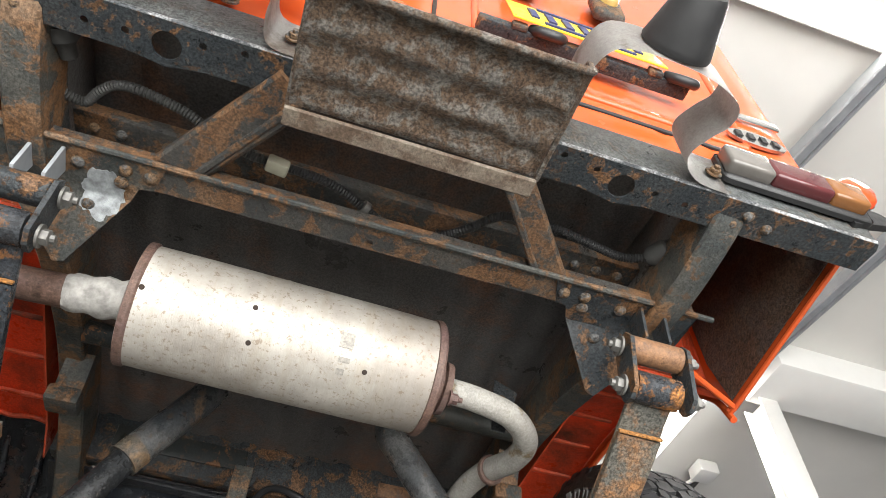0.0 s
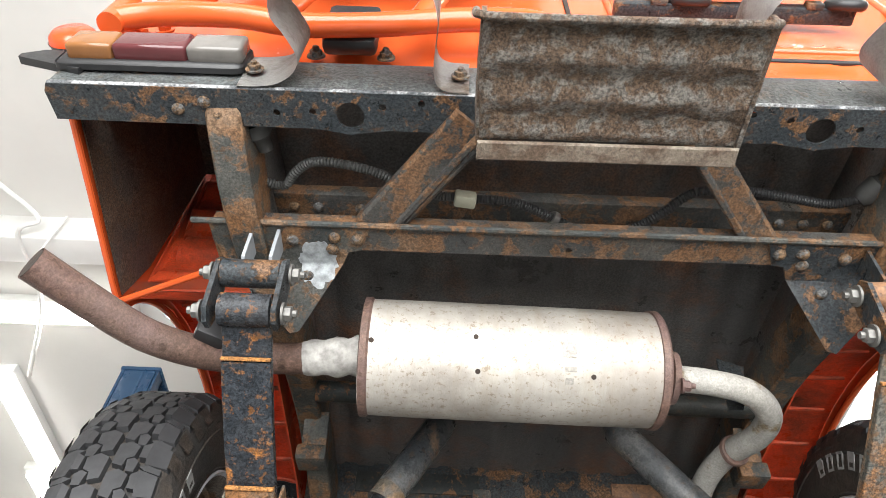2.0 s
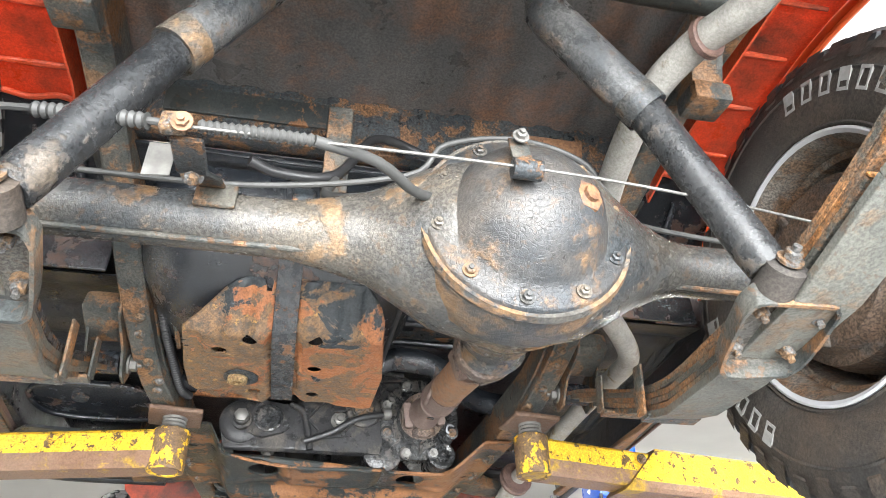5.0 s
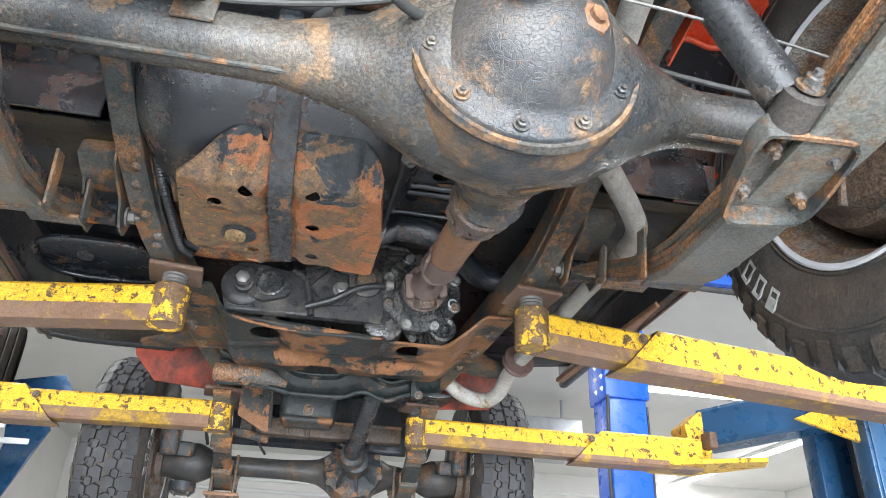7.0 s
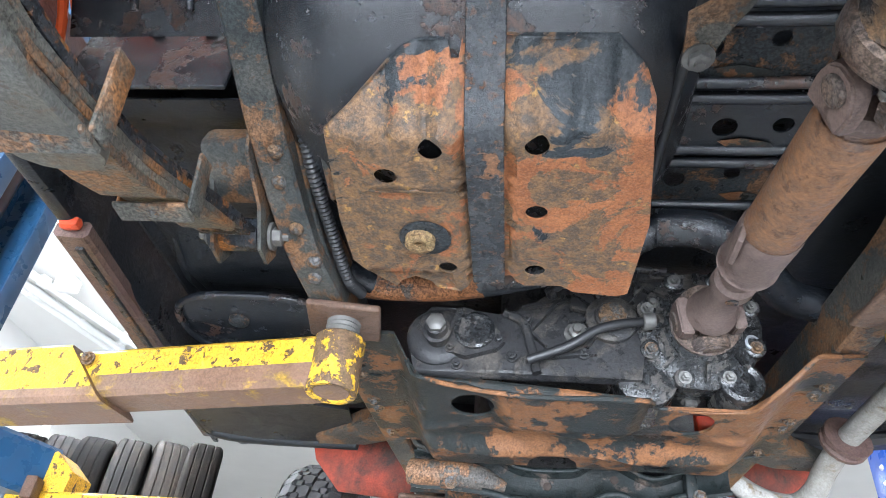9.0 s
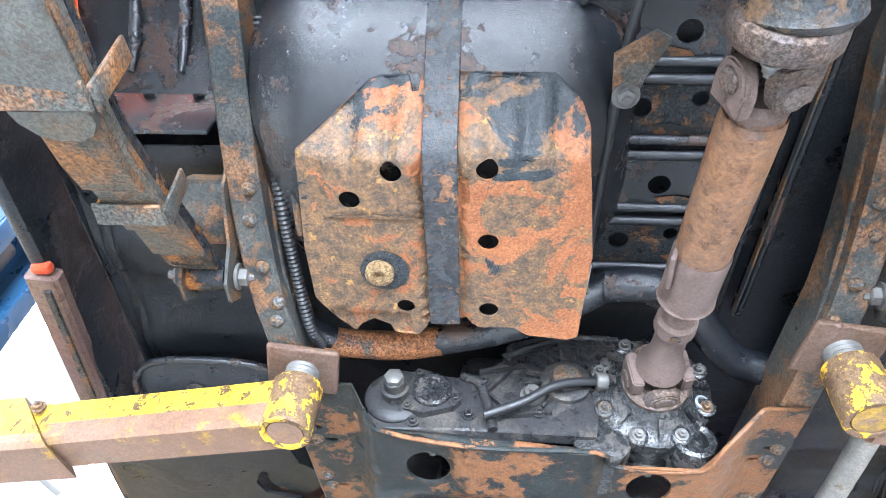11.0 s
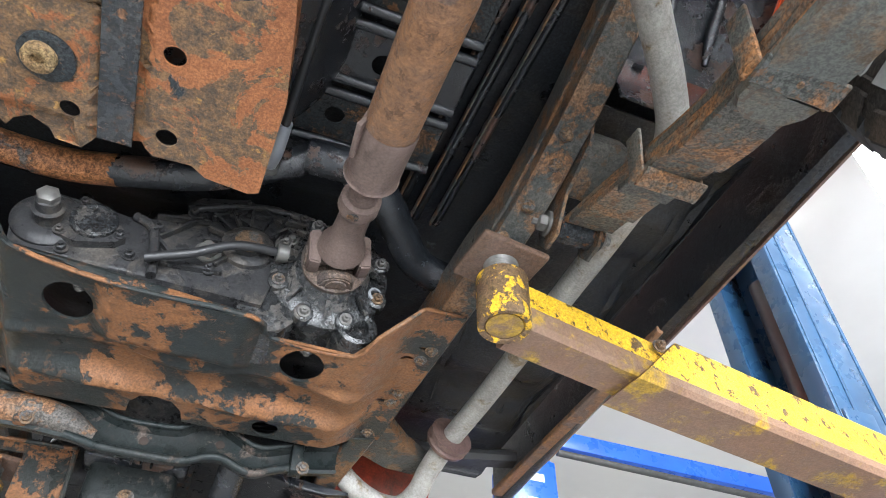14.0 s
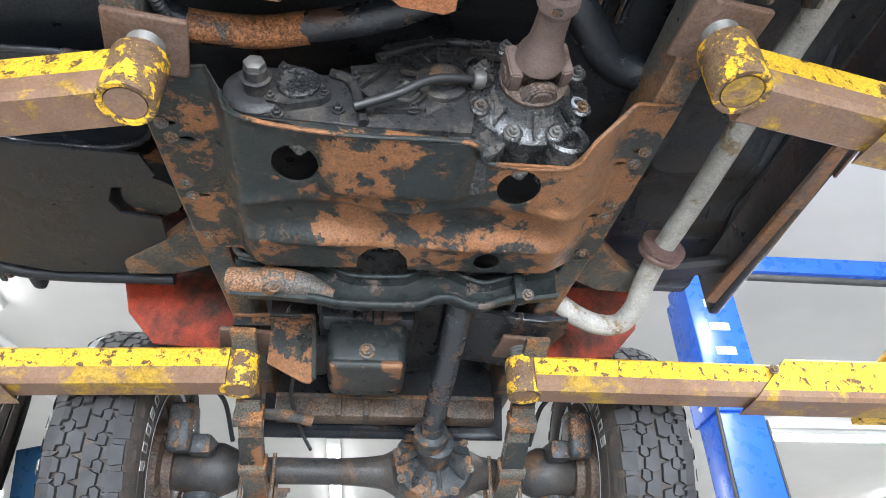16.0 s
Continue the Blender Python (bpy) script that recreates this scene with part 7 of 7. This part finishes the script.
for k, z in enumerate((3.36, 3.52, 3.68)):
    part("mark_bar", box(bmesh.new(), (px + .005, py - .152, z), (.12, .004, .05)), WHITEPAINT, c2_)
part("overhead_beam", box(bmesh.new(), (px + 1.95, py - .12, 3.98), (3.9, .10, .12), None, .006), BLUE, lift2, "blue overhead beam")
part("shutoff_bar", cyl(bmesh.new(), (px + .15, py - .2, 3.85), (px + 3.8, py - .2, 3.83), .022, seg=14), HOSE, lift2, "grey padded shut-off bar")
part("hose", tube(bmesh.new(), [(px - .15, py - .16, 3.0), (px - .18, py - .18, 2.4), (px - .16, py - .17, 1.8), (px - .18, py - .18, .8)], .012, 10, 6), BLACKPLASTIC, lift2, "black hydraulic hose")
part("column", box(bmesh.new(), (px + 3.9, py, 1.95), (.27, .26, 3.9), None, .012), BLUE, lift2, "bright blue lift column")

# ---- fittings of the bay ----
def tube_light(cx, cy, cz, length, along, lamps=2, watts=0):
    d = Vector((1, 0, 0)) if along == 'x' else Vector((0, 1, 0))
    n = Vector((0, 1, 0)) if along == 'x' else Vector((1, 0, 0))
    c = Vector((cx, cy, cz))
    f = thing("fluorescent_light", "white fluorescent ceiling fixture with bare tubes, lit", "light", "ceiling lights")
    part("fixture_body", box(bmesh.new(), c + Vector((0, 0, .05)), Vector((1, 1, 0)) * .0 + d * length + n * .16 + Vector((0, 0, .06)), None, .008), WHITEPAINT, f)
    for k in range(lamps):
        o = c + n * (.05 * (2 * k - 1) if lamps > 1 else 0)
        part("tube", cyl(bmesh.new(), o - d * length * .48, o + d * length * .48, .016, seg=12), TUBE, f, "glowing fluorescent tube")
    if watts:
        a = area_lamp("fixture_lamp", c - Vector((0, 0, .03)), c - Vector((0, 0, 1)), .14 if along == 'y' else length, length if along == 'y' else .14, watts, (1, .98, .94))
    return f


tube_light(-2.52, 1.70, 4.40, 1.2, 'x', 2, 66)
tube_light(-2.87, 2.80, 4.40, 1.2, 'y', 2, 66)
tube_light(2.30, 2.05, 4.40, 1.2, 'y', 2, 66)
tube_light(-3.0, 4.4, 4.40, 2.4, 'y', 2, 25)
tube_light(7.7, 10.8, 4.40, 2.4, 'y', 2, 90)
tube_light(7.7, 13.0, 4.40, 2.4, 'y', 2, 80)
tube_light(5.2, 7.9, 4.40, 2.4, 'x', 2, 90)
tube_light(-.4, 9.6, 4.40, 2.4, 'y', 2, 40)
tube_light(1.7, -.58, 4.40, 1.2, 'x', 2, 50)
for c, s in (((-1.2, 1.16, 4.40), (6.4, .16, .2)), ((4.75, 1.27, 4.40), (4.5, .34, .2))):
    structure("ceiling_beam", box(bmesh.new(), c, s, None, .01), WHITEPAINT, "white boxed ceiling beam", "beam")
bm = box(bmesh.new(), (2.60, 1.45, 2.15), (.012, .14, 4.30), None, .002)
for dy in (-.07, .07):
    box(bm, (2.60, 1.45 + dy, 2.15), (.12, .012, 4.30), None, .002)
structure("steel_post", bm, WHITEPAINT, "white painted steel post under beam", "post")
for pts in ([(2.27, -2.8, 4.32), (1.90, -.45, 4.32), (1.83, .0, 4.32), (1.72, .7, 4.32)], [(2.86, -2.8, 4.32), (2.51, .29, 4.32), (2.40, 1.17, 4.32)]):
    tr = thing("door_track", "galvanised overhead door track", "track", "door tracks")
    part("track_rail", beam(bmesh.new(), pts, .05, .07, bevel=.006), STEELGREY, tr)
    part("track_lip", beam(bmesh.new(), [(x + .03, y, z - .012) for x, y, z in pts], .008, .03), STEELGREY, tr)
cd = thing("ceiling_conduit", "white painted conduit run along ceiling", "conduit")
for xa, ya, xb, yb in ((-3.93, 3.60, -2.75, 7.3), (-4.08, 3.60, -2.98, 7.4), (-4.19, 3.60, -3.02, 7.5)):
    part("pipe", cyl(bmesh.new(), (xa, ya, 4.42), (xb, yb, 4.42), .030, seg=14), WHITEPAINT, cd)
for xa, ya in ((-3.68, 4.40), (-3.41, 5.25), (-3.86, 4.58), (-3.55, 5.42)):
    part("pipe_clip", box(bmesh.new(), (xa, ya, 4.43), (.05, .09, .09), (0, 0, -18), .01), WHITEPAINT, cd)
part("junction_box", box(bmesh.new(), (-3.50, 4.42, 4.42), (.16, .10, .10), None, .01), WHITEPAINT, cd)
cd2 = thing("wall_pipes", "white painted pipes along far wall", "pipe")
for z in (3.75, 3.95, 4.1):
    part("pipe", cyl(bmesh.new(), (-4.2, 14.18, z), (9.4, 14.18, z), .03, seg=10), WHITEPAINT, cd2)
cx_ = thing("cable_run", "white cable clipped to ceiling", "cable")
part("cable", tube(bmesh.new(), [(-2.6, .6, 4.44), (-2.35, .85, 4.40), (-2.2, 1.0, 4.35), (-2.3, 1.06, 4.30), (-2.33, 1.5, 4.3), (-2.6, 2.1, 4.3)], .012, 8, 6), WHITEPAINT, cx_)
part("chain", tube(bmesh.new(), [(-2.12, 1.05, 4.45), (-2.13, 1.06, 4.2), (-2.15, 1.10, 4.05)], .006, 6, 3, rings=.02, ripple=.4), WHITEPAINT, cx_)
jb = thing("junction_box", "white ceiling junction box with cables", "junction box")
part("cover", box(bmesh.new(), (2.75, 2.25, 4.42), (.14, .14, .09), None, .012), WHITEPAINT, jb)
for k in range(3):
    part("cable", tube(bmesh.new(), [(2.75, 2.25, 4.40), (2.6 + .05 * k, 2.45 + .1 * k, 4.38), (2.35, 2.3 + .2 * k, 4.40)], .012, 8, 5), HOSE if k else WHITEPAINT, jb)

# rack of tyres
rack = thing("tyre_rack", "white steel rack holding loose tyres", "rack")
RX, RY = -2.35, 4.2
for x in (-3.2,):
    for y in (RY - .2, RY + .25):
        part("upright", box(bmesh.new(), (x, y, 1.75), (.035, .035, 3.5), None, .003), WHITEPAINT, rack)
for z in (1.80, 2.52):
    for y in (RY - .2, RY + .25):
        part("rail", box(bmesh.new(), (-2.475, y, z), (1.5, .03, .035), None, .003), WHITEPAINT, rack)
part("brace", beam(bmesh.new(), [(-3.2, RY - .22, 2.0), (-2.9, RY - .22, 2.8)], .03, .01), WHITEPAINT, rack)
bm = lathe(bmesh.new(), [(-.07, .19), (-.09, .22), (-.098, .27), (-.09, .305), (-.075, .318), (-.055, .32), (-.05, .313), (-.045, .32), (-.012, .322), (-.006, .314), (.0, .322), (.035, .321), (.041, .313), (.047, .32), (.075, .318), (.09, .305), (.098, .27), (.09, .22), (.07, .19)], (0, 0, 0), (1, 0, 0), 48, True)
bmesh.ops.solidify(bm, geom=bm.faces[:], thickness=.006)
ty0 = tagged(new("tyre", mesh_of("loose_tyre", bm, RUBBER, 40)), "worn black car tyre standing on rack", "tyre", "tyres on rack")
first = True
for z in (2.13, 2.85):
    for k in range(6):
        m = Matrix.Translation((-3.08 + .225 * k, RY + .02, z)) @ Matrix.Rotation(radians(27 + 4 * math.sin(k * 2.1)), 4, 'Z')
        if first:
            ty0.matrix_basis = m
            first = False
        else:
            copy_thing(ty0, m)
bp = thing("blue_panel", "dark blue plastic panel leaning by rack", "panel")
part("sheet", sheet(bmesh.new(), [(-1.95, 2.9), (-1.62, 2.95), (-1.55, 2.85), (-1.70, 2.78), (-1.62, 2.60), (-1.80, 2.2), (-1.95, 2.0), (-1.88, 2.5)], [], .02, rear(4.44), bend=lambda u, v: .03 * math.sin(u * 9)), BLUEDARK, bp)
sg = thing("wall_sign", "white notice board with unreadable dark lines", "sign")
part("board", box(bmesh.new(), (9.5, 14.18, 3.80), (1.3, .03, .86), None, .004), WHITEPAINT, sg)
for k in range(1, 4):
    part("line_bar", box(bmesh.new(), (9.45, 14.16, 4.1 - .12 * k), (.95 - .1 * k, .006, .04)), plain("sign_ink", (.20, .03, .03), .6), sg)
curve = bpy.data.curves.new("heading", 'FONT')
curve.body, curve.size, curve.extrude, curve.align_x, curve.align_y = "SHOP CHARGES", .13, .001, 'CENTER', 'CENTER'
tmp = new("word_tmp", curve)
me = bpy.data.meshes.new_from_object(tmp.evaluated_get(bpy.context.evaluated_depsgraph_get()))
bpy.data.objects.remove(tmp)
me.materials.append(bpy.data.materials["sign_ink"])
wd = new("lettering", me)
wd.parent, wd.matrix_basis = sg, pose(9.65, 14.155, 4.13, 90, 0, 0)
wd["label"] = "dark red heading letters"
hd = thing("garage_heater", "grey sheet-metal unit hung below ceiling", "heater")
part("casing", box(bmesh.new(), (2.9, 9.0, 3.9), (1.3, .8, .45), None, .03), STEELGREY, hd)
for x in (2.4, 3.4):
    part("hanger", box(bmesh.new(), (x, 9.0, 4.29), (.03, .03, .40)), STEELGREY, hd)
